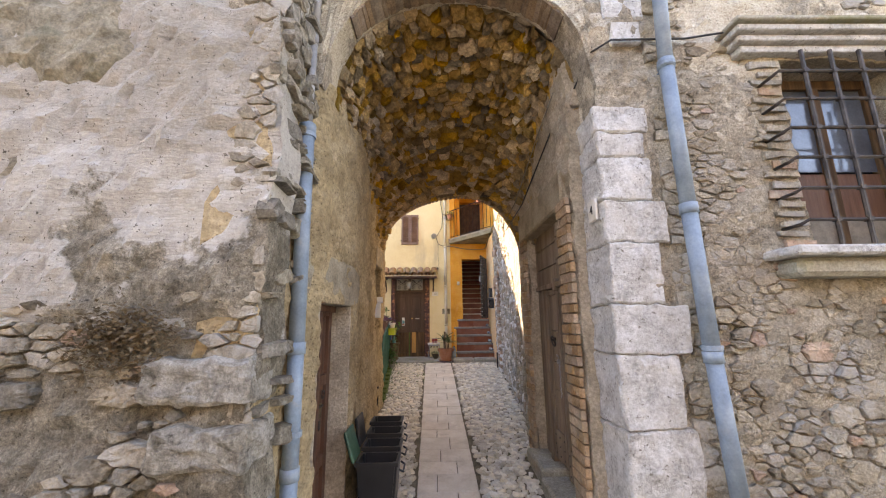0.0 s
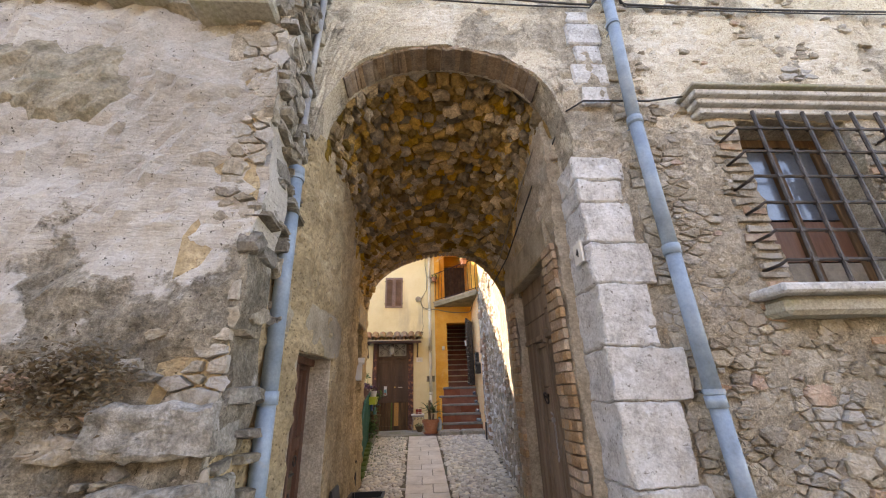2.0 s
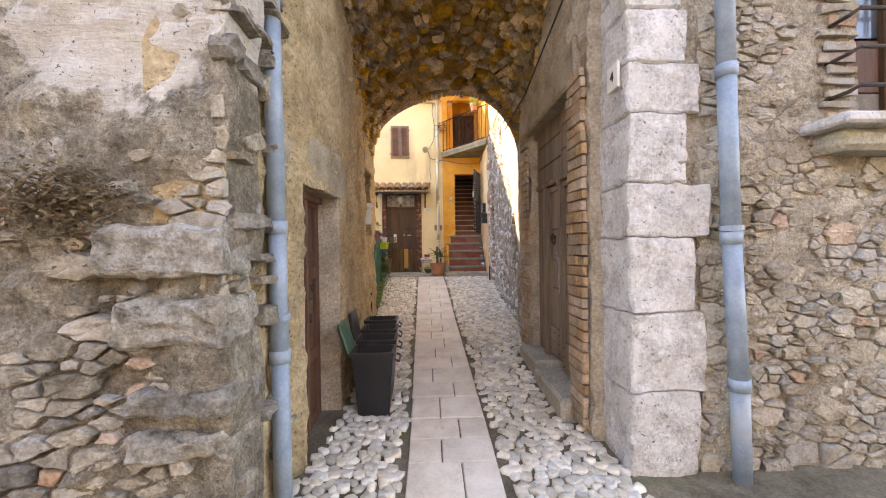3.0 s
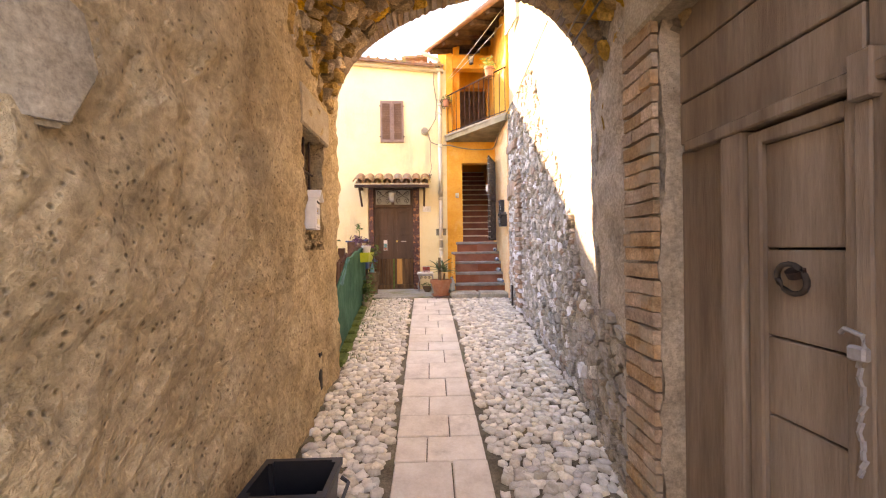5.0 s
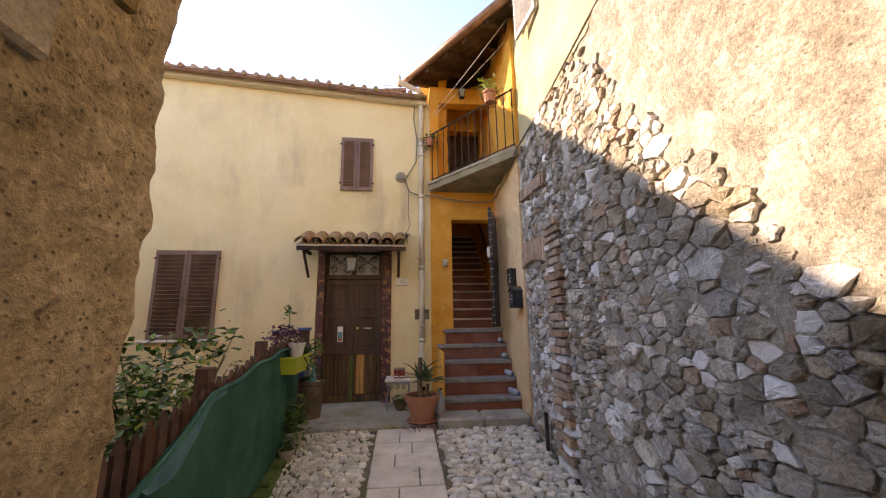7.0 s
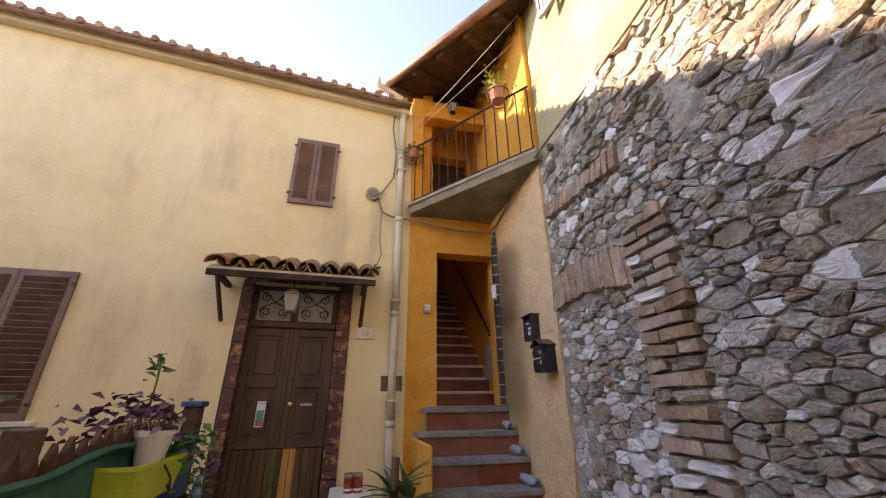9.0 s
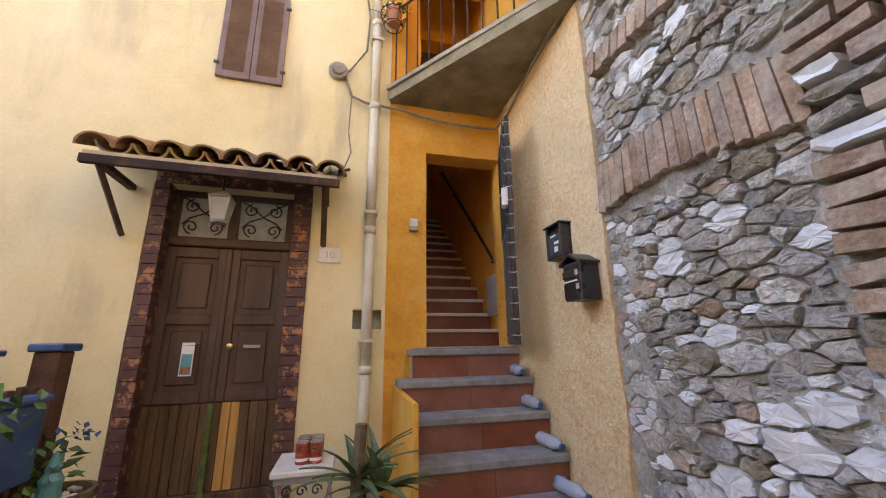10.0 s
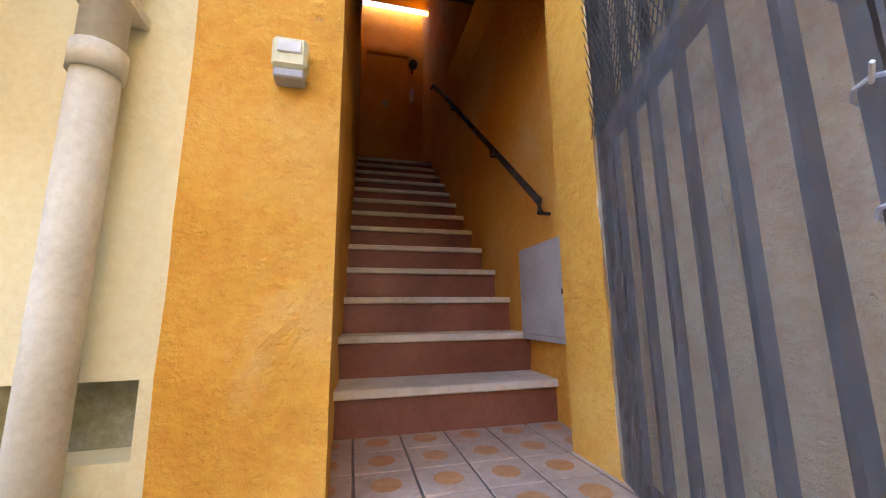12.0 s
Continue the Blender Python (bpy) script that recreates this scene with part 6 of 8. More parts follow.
fnt.links.new(noise_tex(fnt, fnt.nodes.new("ShaderNodeNewGeometry").outputs["Position"], 14, 6, 0.6, (1, 1, 0.3)), fbp.inputs["Height"])
fnt.links.new(fbp.outputs[0], fb_.inputs["Normal"])
def sheet(z0, z1, d, seed):
    bm = bmesh.new()
    nx, nz = 26, 34
    vv_ = [[bm.verts.new(GM @ Vector((GW * i / nx, d + 0.008 * noise.noise(Vector((i * 0.5, j * 0.18, seed))) + 0.004 * noise.noise(Vector((i * 1.3, j * 0.9, seed))), z0 + (z1 - z0) * j / nz))) for j in range(nz + 1)] for i in range(nx + 1)]
    for i in range(nx):
        for j in range(nz):
            bm.faces.new((vv_[i][j], vv_[i + 1][j], vv_[i + 1][j + 1], vv_[i][j + 1]))
    return bm
part("plastic_sheet", sheet(0.01, 0.92, -0.022, 1.0), film_m, gt, "greyish translucent plastic sheet", smooth=True)
part("plastic_sheet", sheet(0.90, 1.73, 0.022, 2.0), film_m, gt, smooth=True)
wm = bmesh.new()
for k in range(34):
    x = 0.0 + k * GW / 33
    for dx in (-1, 1):
        xa, xb = x, min(GW, max(0, x + dx * 0.42))
        L = abs(xb - xa) / 0.42
        if L > 0.1:
            tube(wm, [GM @ Vector((xa, -0.026, 0.90)), GM @ Vector((xb, -0.026, 0.90 + 0.83 * L))], 0.0016, 3, False)
part("wire_mesh", wm, M["cable"], gt, "fine hexagonal wire mesh")
for k in range(16):
    z = 0.06 + k * 0.108
    tm = bmesh.new()
    r = 0.024
    tube(tm, [GM @ Vector((GW - 0.018 + r * math.cos(a * math.tau / 10), r * math.sin(a * math.tau / 10), z + 0.006 * math.sin(a))) for a in range(11)], 0.0024, 4)
    tube(tm, [GM @ Vector((GW - 0.01, -0.024, z)), GM @ Vector((GW + 0.014, -0.045, z + 0.004))], 0.002, 4)
    part("cable_tie", tm, M["tie"], gt, "white plastic cable tie")
lk = bmesh.new()
gbox(lk, (GW - 0.10, -0.06, 1.00), (GW - 0.005, -0.015, 1.14), 0.006)
part("lock_case", lk, M["white_paint"], gt, "chipped white lock case")
part("lock_button", tube(bmesh.new(), [GM @ Vector((GW - 0.05, -0.06, 1.09)), GM @ Vector((GW - 0.05, -0.075, 1.09))], 0.014, 8), M["tin"], gt)

# loggia and balcony
A, B = Vector((0.36, 11.13, 0)), Vector((1.44, 9.74, 0))
sb = bmesh.new()
out = [(0.36, 11.13), (0.34, 11.10), (1.40, 9.70), (1.444, 9.70), (1.444, 11.94), (0.36, 11.94)]
lo_ = [sb.verts.new((x, y, 3.885)) for x, y in out]
hi_ = [sb.verts.new((x, y, 4.0)) for x, y in out]
for i in range(len(out)):
    j = (i + 1) % len(out)
    sb.faces.new((lo_[i], lo_[j], hi_[j], hi_[i]))
sb.faces.new(list(reversed(lo_)))
sb.faces.new(hi_)
bal = tagged(thing("balcony", "triangular concrete balcony slab with a mottled brown underside", "balcony", (0.9, 10.6, 3.9)), kind="structure")
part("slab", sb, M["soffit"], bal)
ab = (B - A).normalized()
nb_ = Vector((ab.y, -ab.x, 0)) * -1
if nb_.y > 0:
    nb_ = -nb_
eb = bmesh.new()
tb = [A + nb_ * 0.035, B + nb_ * 0.035 + ab * 0.02]
for z0, z1, o in ((3.90, 3.985, 0.0), (3.985, 4.025, 0.025)):
    vs_ = [p + nb_ * (o if k else -0.03) for p in tb for k in (0, 1)]
    quad = [vs_[0], vs_[1], vs_[3], vs_[2]]
    lo4 = [eb.verts.new((v.x, v.y, z0)) for v in quad]
    hi4 = [eb.verts.new((v.x, v.y, z1)) for v in quad]
    for i in range(4):
        eb.faces.new((lo4[i], lo4[(i + 1) % 4], hi4[(i + 1) % 4], hi4[i]))
    eb.faces.new(list(reversed(lo4)))
    eb.faces.new(hi4)
bmesh.ops.recalc_face_normals(eb, faces=eb.faces)
part("slab_edge", eb, M["stucco_beige"], bal, "chipped pale slab edge")
rl = thing("balcony_railing", "rusty iron balcony railing with thin upright bars", "railing", (0.9, 10.4, 4.0))
L_ab = (B - A).length
part("top_rail", tube(bmesh.new(), [A + Vector((0, 0, 4.90)) + ab * 0.04, B + Vector((0, 0, 4.90)) - ab * 0.02], 0.014, 6), M["rust"], rl)
part("bottom_rail", tube(bmesh.new(), [A + Vector((0, 0, 4.08)) + ab * 0.04, B + Vector((0, 0, 4.08)) - ab * 0.02], 0.010, 6), M["rust"], rl)
for k in range(13):
    p = A + ab * (0.06 + k * (L_ab - 0.1) / 12)
    part("bar", tube(bmesh.new(), [p + Vector((0, 0, 4.01)), p + Vector((0, 0, 4.90))], 0.008, 5), M["rust"], rl)


def leaves(n, c, spread, size, seed, droop=0.0, up=0.5):
    """A clump of small folded leaves about c."""
    rnd = random.Random(seed)
    bm = bmesh.new()
    for _ in range(n):
        p = Vector(c) + Vector((rnd.gauss(0, spread[0]), rnd.gauss(0, spread[1]), rnd.gauss(0, spread[2])))
        s = size * rnd.uniform(0.6, 1.3)
        m = Matrix.Translation(p) @ Euler((rnd.uniform(-0.9, 0.9), rnd.uniform(-0.9, 0.9), rnd.uniform(0, 6.3))).to_matrix().to_4x4()
        v = [bm.verts.new(m @ Vector(q_)) for q_ in ((0, 0, 0), (s * 0.28, s * 0.4, s * 0.08), (0, s, -s * 0.12), (-s * 0.28, s * 0.4, s * 0.08))]
        bm.faces.new((v[0], v[1], v[2]))
        bm.faces.new((v[0], v[2], v[3]))
    return bm


def potted(name, label, c, r, h, pot_mat, leaf_mat, n, spread, size, seed, group=""):
    p = thing(name, label, "potted plant", c, group)
    bm = lathe(bmesh.new(), [(r * 0.68, 0), (r * 0.92, h * 0.82), (r, h * 0.83), (r, h), (r * 0.88, h), (r * 0.85, h * 0.9)], 18, c)
    pot = part("pot", bm, pot_mat, p, smooth=False)
    part("soil", lathe(bmesh.new(), [(r * 0.86, h * 0.86), (r * 0.84, h * 0.91)], 14, c), M["soil"], pot)
    part("foliage", leaves(n, (c[0], c[1], c[2] + h + spread[2]), spread, size, seed), leaf_mat, p)
    bm = bmesh.new()
    rnd = random.Random(seed + 5)
    for _ in range(9):
        tube(bm, [(c[0] + rnd.uniform(-.3, .3) * r, c[1] + rnd.uniform(-.3, .3) * r, c[2] + h * 0.88), (c[0] + rnd.gauss(0, spread[0]), c[1] + rnd.gauss(0, spread[1]), c[2] + h + spread[2] * rnd.uniform(0.5, 1.8))], 0.004, 4)
    part("stems", bm, M["stem"], p)
    return p
pR = A + ab * 1.42 + nb_ * 0.10
potted("geranium_pot", "clay pot of yellow green succulents on the railing", (pR.x, pR.y, 4.80), 0.10, 0.17, M["pot_clay"], M["leaf_pale"], 150, (0.075, 0.075, 0.05), 0.06, 11)
pL = A + ab * 0.12 + nb_ * 0.10
potted("geranium_pot", "clay pot of sparse green plants on the railing end", (pL.x, pL.y, 4.62), 0.08, 0.14, M["pot_clay"], M["leaf"], 70, (0.07, 0.07, 0.04), 0.05, 12)
for p, z in ((pR, 4.78), (pL, 4.60)):
    rk = thing("pot_holder", "wire flower pot holder hooked on the railing", "pot holder", (p.x, p.y, z))
    for zz, rr in ((0.0, 0.09), (0.13, 0.125)):
        part("hoop", tube(bmesh.new(), [(p.x + rr * math.cos(a * math.tau / 14), p.y + rr * math.sin(a * math.tau / 14), z + zz) for a in range(15)], 0.005, 5), M["rust"], rk)
    for a in range(6):
        part("wire", tube(bmesh.new(), [(p.x + 0.09 * math.cos(a), p.y + 0.09 * math.sin(a), z), (p.x + 0.125 * math.cos(a), p.y + 0.125 * math.sin(a), z + 0.13), (p.x - nb_.x * 0.1, p.y - nb_.y * 0.1, z + 0.13)], 0.004, 4), M["rust"], rk)
lantern("loggia_lantern", "small black lantern hanging in the orange loggia", Matrix.Translation((0.93, 11.08, 5.80)) @ Matrix.Rotation(radians(45), 4, "Z"), 0.85)
setting("loggia_beam", boxes(((0.36, 11.16, 5.55), (1.44, 11.36, 5.85)), bevel=0.01), M["orange"], "orange painted loggia lintel", "beam")
setting("loggia_door_dark", boxes(((0.5, 12.155, 4.0), (1.44, 12.195, 5.6))), M["wood_roof"], "dark loggia doorway", "door")
# loggia roof
E0, E1 = Vector((-0.10, 11.22, 5.93)), Vector((1.46, 9.20, 5.98))
ed = (E1 - E0).normalized()
up_ = Vector((-ed.y, ed.x, 0))
if up_.y < 0:
    up_ = -up_
RB = E0 + up_ * 3.2 + Vector((0, 0, 1.05))
lr = tagged(thing("roof_loggia", "timber loggia roof with clay tiles and copper gutter", "roof", E0), kind="structure")
def slab_on(o, a, b, th):
    bm = bmesh.new()
    n_ = a.cross(b).normalized()
    if n_.z < 0:
        n_ = -n_
    vs_ = [bm.verts.new(o + x * a + y * b + z * th * n_) for z in (0, 1) for x, y in ((0, 0), (1, 0), (1, 1), (0, 1))]
    for f in ((0, 1, 2, 3), (7, 6, 5, 4), (0, 4, 5, 1), (1, 5, 6, 2), (2, 6, 7, 3), (3, 7, 4, 0)):
        bm.faces.new([vs_[i] for i in f])
    bmesh.ops.recalc_face_normals(bm, faces=bm.faces)
    return bm
back_v = up_ * 3.2 + Vector((0, 0, 1.05))
part("boards", slab_on(E0, E1 - E0, back_v, 0.03), M["wood_roof"], lr)
part("tile_cover", slab_on(E0 + Vector((0, 0, 0.035)), E1 - E0, back_v, 0.05), M["terracotta"], lr)
for k in range(6):
    o = E0 + (E1 - E0) * (0.06 + k * 0.17) + up_ * 0.03 - Vector((0, 0, 0.10))
    part("rafter", slab_on(o, ed * 0.09, back_v * 0.9, 0.09), M["wood_roof"], lr)
part("gutter", tube(bmesh.new(), [E0 - up_ * 0.05 - ed * 0.05, E1 - up_ * 0.05], 0.060, 10), M["copper"], lr, "brown copper gutter", smooth=True)
part("ridge_piece", slab_on(E0 + Vector((-0.55, 0.25, 0.0)), Vector((0.6, -0.02, 0.03)), Vector((0, 1.2, 0.35)), 0.05), M["terracotta"], lr)
cable("clothes_line", "thin washing line across the loggia", sag((0.42, 11.05, 5.28), (1.40, 9.72, 6.0), 0.02), 0.004, M["tie"])
cable("clothes_line", "second thin washing line across the loggia", sag((0.46, 11.12, 5.30), (1.42, 10.0, 5.85), 0.02), 0.004, M["tie"])
sh = thing("window_shutters", "grey louvred shutter high on the cream wall", "shutters", (1.38, 9.0, 5.3))
mS = Matrix.Translation((right_x(8.8) + 0.055, 8.62, 0)) @ Matrix.Rotation(radians(-90 + 8), 4, "Z")
f_, s_ = bmesh.new(), bmesh.new()
shutter_leaf(f_, s_, -0.5, 0.0, 5.12, 6.3, 0.01, mS, 14)
lf_ = part("shutter_leaf", f_, M["pipe_grey"], sh)
part("louvres", s_, M["pipe_grey"], lf_)

# mailboxes on the peach wall
b1 = thing("mailbox", "small black metal mailbox with white glints, on the wall", "mailbox", (1.40, 10.17, 2.2))
part("body", boxes(((1.39, 10.10, 2.225), (1.442, 10.245, 2.425)), bevel=0.003), M["dark_metal"], b1)
part("bottom_panel", boxes(((1.362, 10.08, 2.205), (1.442, 10.265, 2.225)), bevel=0.003), M["dark_metal"], b1)
for y in (10.08, 10.246):
    part("side_panel", boxes(((1.362, y, 2.2255), (1.442, y + 0.019, 2.425)), bevel=0.003), M["dark_metal"], b1)
part("lid", boxes(((1.35, 10.065, 2.426), (1.444, 10.275, 2.438)), bevel=0.003), M["dark_metal"], b1)
part("front_window", boxes(((1.372, 10.10, 2.235), (1.376, 10.245, 2.38))), M["glass_dark"], b1)
# small white boxes stand in for reflections on the dark glass
part("letters", boxes(((1.368, 10.135, 2.25), (1.3715, 10.175, 2.285)), ((1.367, 10.12, 2.30), (1.3705, 10.17, 2.318)), ((1.367, 10.15, 2.355), (1.3705, 10.21, 2.365))), M["white_paint"], b1, "white boxes for glints on the glass")
b2 = thing("mailbox", "larger black metal mailbox with a gabled roof", "mailbox", (1.40, 9.93, 1.90))
part("body", boxes(((1.315, 9.845, 1.905), (1.442, 10.012, 2.125)), bevel=0.005), M["dark_metal"], b2)
rb_ = bmesh.new()
pts_ = ((9.828, 2.112), (9.928, 2.165), (10.03, 2.112), (10.03, 2.126), (9.928, 2.180), (9.828, 2.126))
fa = [rb_.verts.new((1.298, y, z)) for y, z in pts_]
fb2 = [rb_.verts.new((1.443, y, z)) for y, z in pts_]
for i in range(6):
    rb_.faces.new((fa[i], fa[(i + 1) % 6], fb2[(i + 1) % 6], fb2[i]))
rb_.faces.new(list(reversed(fa)))
rb_.faces.new(fb2)
bmesh.ops.recalc_face_normals(rb_, faces=rb_.faces)
part("gable_roof", rb_, M["dark_metal"], b2)
part("letter_flap", boxes(((1.305, 9.855, 2.035), (1.3145, 10.01, 2.08)), bevel=0.003), M["dark_metal"], b2)
# black strip paints the shade in this mailbox's slot
part("slot", boxes(((1.313, 9.86, 2.085), (1.3148, 10.00, 2.10))), M["ink"], b2)
part("label_strip", boxes(((1.307, 9.875, 2.012), (1.3145, 10.00, 2.02))), M["tie"], b2, "pale label strip")
for z in (2.045, 1.965):
    part("sticker", boxes(((1.302, 9.85, z), (1.3048, 9.878, z + 0.03))), M["grey_plastic"], b2, "grey sticker")
part("lower_door", boxes(((1.307, 9.88, 1.915), (1.3145, 10.008, 2.005)), bevel=0.004), M["black_plastic"], b2)
ib = thing("iron_post", "short rusty black iron post at the wall foot", "post", (1.36, 9.0, 0.5))
part("post", boxes(((1.33, 8.985, 0.4), (1.36, 9.02, 0.86)), bevel=0.004), M["iron"], ib)

# plastic bottles on the treads
def bottle(c, ang, tone):
    b = thing("water_bottle", "clear plastic water bottle lying on the stair tread", "bottle", c, "bottles on the stairs")
    m = Matrix.Translation(c) @ Matrix.Rotation(radians(ang), 4, "Z") @ Matrix.Rotation(radians(90), 4, "X")
    bm = lathe(bmesh.new(), [(0.030, -0.13), (0.042, -0.12), (0.042, -0.08), (0.039, -0.07), (0.042, -0.06), (0.042, -0.02), (0.039, -0.01), (0.042, 0.0), (0.042, 0.05), (0.036, 0.08), (0.015, 0.115), (0.014, 0.13)], 16)
    for v in bm.verts:
        v.co *= 1 + 0.16 * noise.noise(v.co * 30 + Vector(c) * 5)
    bm.transform(m)
    part("body", bm, M["bottle"], b, smooth=True)
    bm = lathe(bmesh.new(), [(0.017, 0.128), (0.017, 0.148)], 12)
    bm.transform(m)
    part("cap", bm, M["blue_plastic"], b)
for k, (y, z, x0) in enumerate(TREADS[:4]):
    bottle((1.375, y + 0.10, z + 0.044), 10 - 7 * k, 0)

# terrace, bench with tins, pots
ter = setting("terrace", boxes(((-1.30, 9.80, 0.35), (0.33, 11.12, 0.592)), bevel=0.012), M["concrete"], "worn concrete terrace slab before the brown door", "floor")
be = thing("side_table", "small marble topped table on scrolled iron legs", "table", (-0.12, 10.65, 0.59))
part("tabletop", boxes(((-0.31, 10.46, 0.965), (0.03, 10.86, 1.0)), bevel=0.008), M["marble"], be)
part("apron", boxes(((-0.29, 10.48, 0.93), (0.01, 10.84, 0.964))), M["pipe_grey"], be)
for x, y in ((-0.28, 10.49), (0.0, 10.49), (-0.28, 10.83), (0.0, 10.83)):
    part("leg", tube(bmesh.new(), [(x, y, 0.95), (x * 1.0 + 0.02, y, 0.85), (x - 0.02, y, 0.72), (x + 0.01, y, 0.60)], 0.009, 6), M["pipe_grey"], be)
for y in (10.475,):
    for cx in (-0.22, -0.14, -0.06):
        part("scroll", tube(bmesh.new(), [(cx + 0.03 * (1 - k / 16) * math.cos(k * 0.6), y, 0.895 + 0.03 * (1 - k / 16) * math.sin(k * 0.6)) for k in range(14)], 0.005, 5), M["iron"], be)
for k in range(6):
    x, y = -0.16 + (k % 2) * 0.078, 10.60 + (k // 2) * 0.08
    tn = thing("food_tin", "red labelled food tin with a ring-pull lid", "tin", (x, y, 1.0), "tins on the table")
    part("can", lathe(bmesh.new(), [(0.036, 0.0), (0.0375, 0.004), (0.0375, 0.108), (0.036, 0.112)], 16, (x, y, 1.0)), M["tin_red"], tn)
    part("lid", lathe(bmesh.new(), [(0.0375, 0.112), (0.0375, 0.118), (0.033, 0.118), (0.033, 0.114)], 16, (x, y, 1.0)), M["tin"], tn)
    part("label_band", lathe(bmesh.new(), [(0.0379, 0.018), (0.0379, 0.034)], 16, (x, y, 1.0)), M["white_paint"], tn, "white label band")
wb_ = thing("wire_basket", "small bowl of dry plants under the table", "basket", (-0.10, 10.6, 0.592))
part("bowl", lathe(bmesh.new(), [(0.05, 0.0), (0.10, 0.09), (0.11, 0.12), (0.10, 0.12), (0.09, 0.09)], 16, (-0.10, 10.58, 0.592)), M["stem"], wb_)
part("foliage", leaves(40, (-0.10, 10.58, 0.74), (0.05, 0.05, 0.03), 0.05, 21), M["leaf"], wb_)

yc = thing("yucca_plant", "yucca in a large terracotta pot with a cut trunk", "potted plant", (0.17, 9.93, 0.60))
part("saucer", lathe(bmesh.new(), [(0.15, 0.592), (0.19, 0.62), (0.185, 0.63), (0.15, 0.61)], 20, (0.17, 9.93, 0.0)), M["pot_clay"], yc)
part("pot", lathe(bmesh.new(), [(0.13, 0.61), (0.18, 0.83), (0.205, 0.835), (0.21, 0.90), (0.185, 0.90), (0.175, 0.85)], 22, (0.17, 9.93, 0.0)), M["pot_clay"], yc)
part("soil", lathe(bmesh.new(), [(0.178, 0.85), (0.172, 0.865)], 18, (0.17, 9.93, 0.0)), M["soil"], yc)
part("trunk", tube(bmesh.new(), [(0.15, 9.93, 0.85), (0.14, 9.95, 1.05), (0.15, 9.95, 1.32)], [0.035, 0.03, 0.028], 9), M["stem"], yc)
part("offset_trunk", tube(bmesh.new(), [(0.22, 9.92, 0.85), (0.24, 9.92, 1.02)], [0.022, 0.018], 8), M["stem"], yc)
rnd = random.Random(4)
for (cx, cy, cz), n, ln in (((0.14, 9.95, 1.08), 18, 0.30), ((0.24, 9.92, 1.04), 18, 0.28)):
    for k in range(n):
        a, el, l = rnd.uniform(0, 6.28), rnd.uniform(0.1, 1.35), ln * rnd.uniform(0.7, 1.15)
        dx, dy = math.cos(a), math.sin(a)
        bm = bmesh.new()
        prev = None
        for s in range(6):
            f = s / 5
            rr = l * f
            p = Vector((cx + dx * rr * math.cos(el - 0.5 * f), cy + dy * rr * math.cos(el - 0.5 * f), cz + rr * math.sin(el - 0.35 * f)))
            w = 0.024 * (1 - f) ** 0.7 * (0.6 + 1.4 * min(f * 2, 0.6)) + 0.001
            side = Vector((-dy, dx, 0)) * w
            cur = (bm.verts.new(p - side + Vector((0, 0, 0.006))), bm.verts.new(p), bm.verts.new(p + side + Vector((0, 0, 0.006))))
            if prev:
                bm.faces.new((prev[0], prev[1], cur[1], cur[0]))
                bm.faces.new((prev[1], prev[2], cur[2], cur[1]))
            prev = cur
        part("blade_leaf", bm, M["leaf"], yc)
for k, (x, y) in enumerate(((0.37, 9.98), (0.40, 10.05), (0.33, 10.08))):
    b = thing("water_bottle", "tealish plastic bottle standing behind the yucca pot", "bottle", (x, y, 0.6), "bottles by the pot")
    z_ = 0.665 if x > 0.335 and y > 0 else 0.592
    part("body", lathe(bmesh.new(), [(0.04, 0), (0.042, 0.01), (0.042, 0.08), (0.039, 0.09), (0.042, 0.10), (0.042, 0.18), (0.015, 0.235), (0.014, 0.26)], 14, (x, y, z_)), M["bottle"], b, smooth=True)
    part("cap", lathe(bmesh.new(), [(0.017, 0.26), (0.017, 0.282)], 10, (x, y, z_)), M["tin_red"] if k == 1 else M["teal"], b)

# barrel planter with figure
bp_ = thing("barrel_planter", "round brown planter with a teal figure and white pebbles", "planter", (-1.22, 10.35, 0.59))
part("tub", lathe(bmesh.new(), [(0.115, 0.592), (0.13, 0.75), (0.145, 0.80), (0.15, 0.98), (0.165, 1.0), (0.165, 1.035), (0.145, 1.035), (0.14, 1.0)], 22, (-1.22, 10.35, 0)), M["stem"], bp_)
part("soil", lathe(bmesh.new(), [(0.142, 0.99), (0.14, 1.005)], 16, (-1.22, 10.35, 0)), M["soil"], bp_)
for k in range(14):
    a = k * 2.4
    part("pebble", lump((-1.22 + 0.1 * math.cos(a) * (0.5 + 0.5 * (k % 2)), 10.35 + 0.1 * math.sin(a) * (0.5 + 0.5 * (k % 2)), 1.018), 0.022, k, (1, 0.8, 0.6), 1, 0.2), M["marble"], bp_)
tagged(part("garden_figure", lathe(bmesh.new(), [(0.04, 0), (0.045, 0.02), (0.04, 0.07), (0.045, 0.09), (0.028, 0.12), (0.03, 0.14), (0.012, 0.19), (0.004, 0.21)], 14, (-1.20, 10.30, 1.01)), M["teal"]), "small teal glazed garden figure in the planter", "figure")
part("foliage", leaves(90, (-1.30, 10.33, 1.17), (0.07, 0.07, 0.07), 0.075, 31), M["leaf"], bp_)
part("flower", leaves(24, (-1.18, 10.40, 1.27), (0.03, 0.03, 0.025), 0.04, 32), M["blue_plastic"], bp_, "deep blue flower")
potted("grass_pot", "pot of feathery green grass on the cobbles", (-1.13, 9.30, ground_z(9.3)), 0.11, 0.18, M["concrete"], M["leaf"], 260, (0.06, 0.06, 0.10), 0.06, 41)
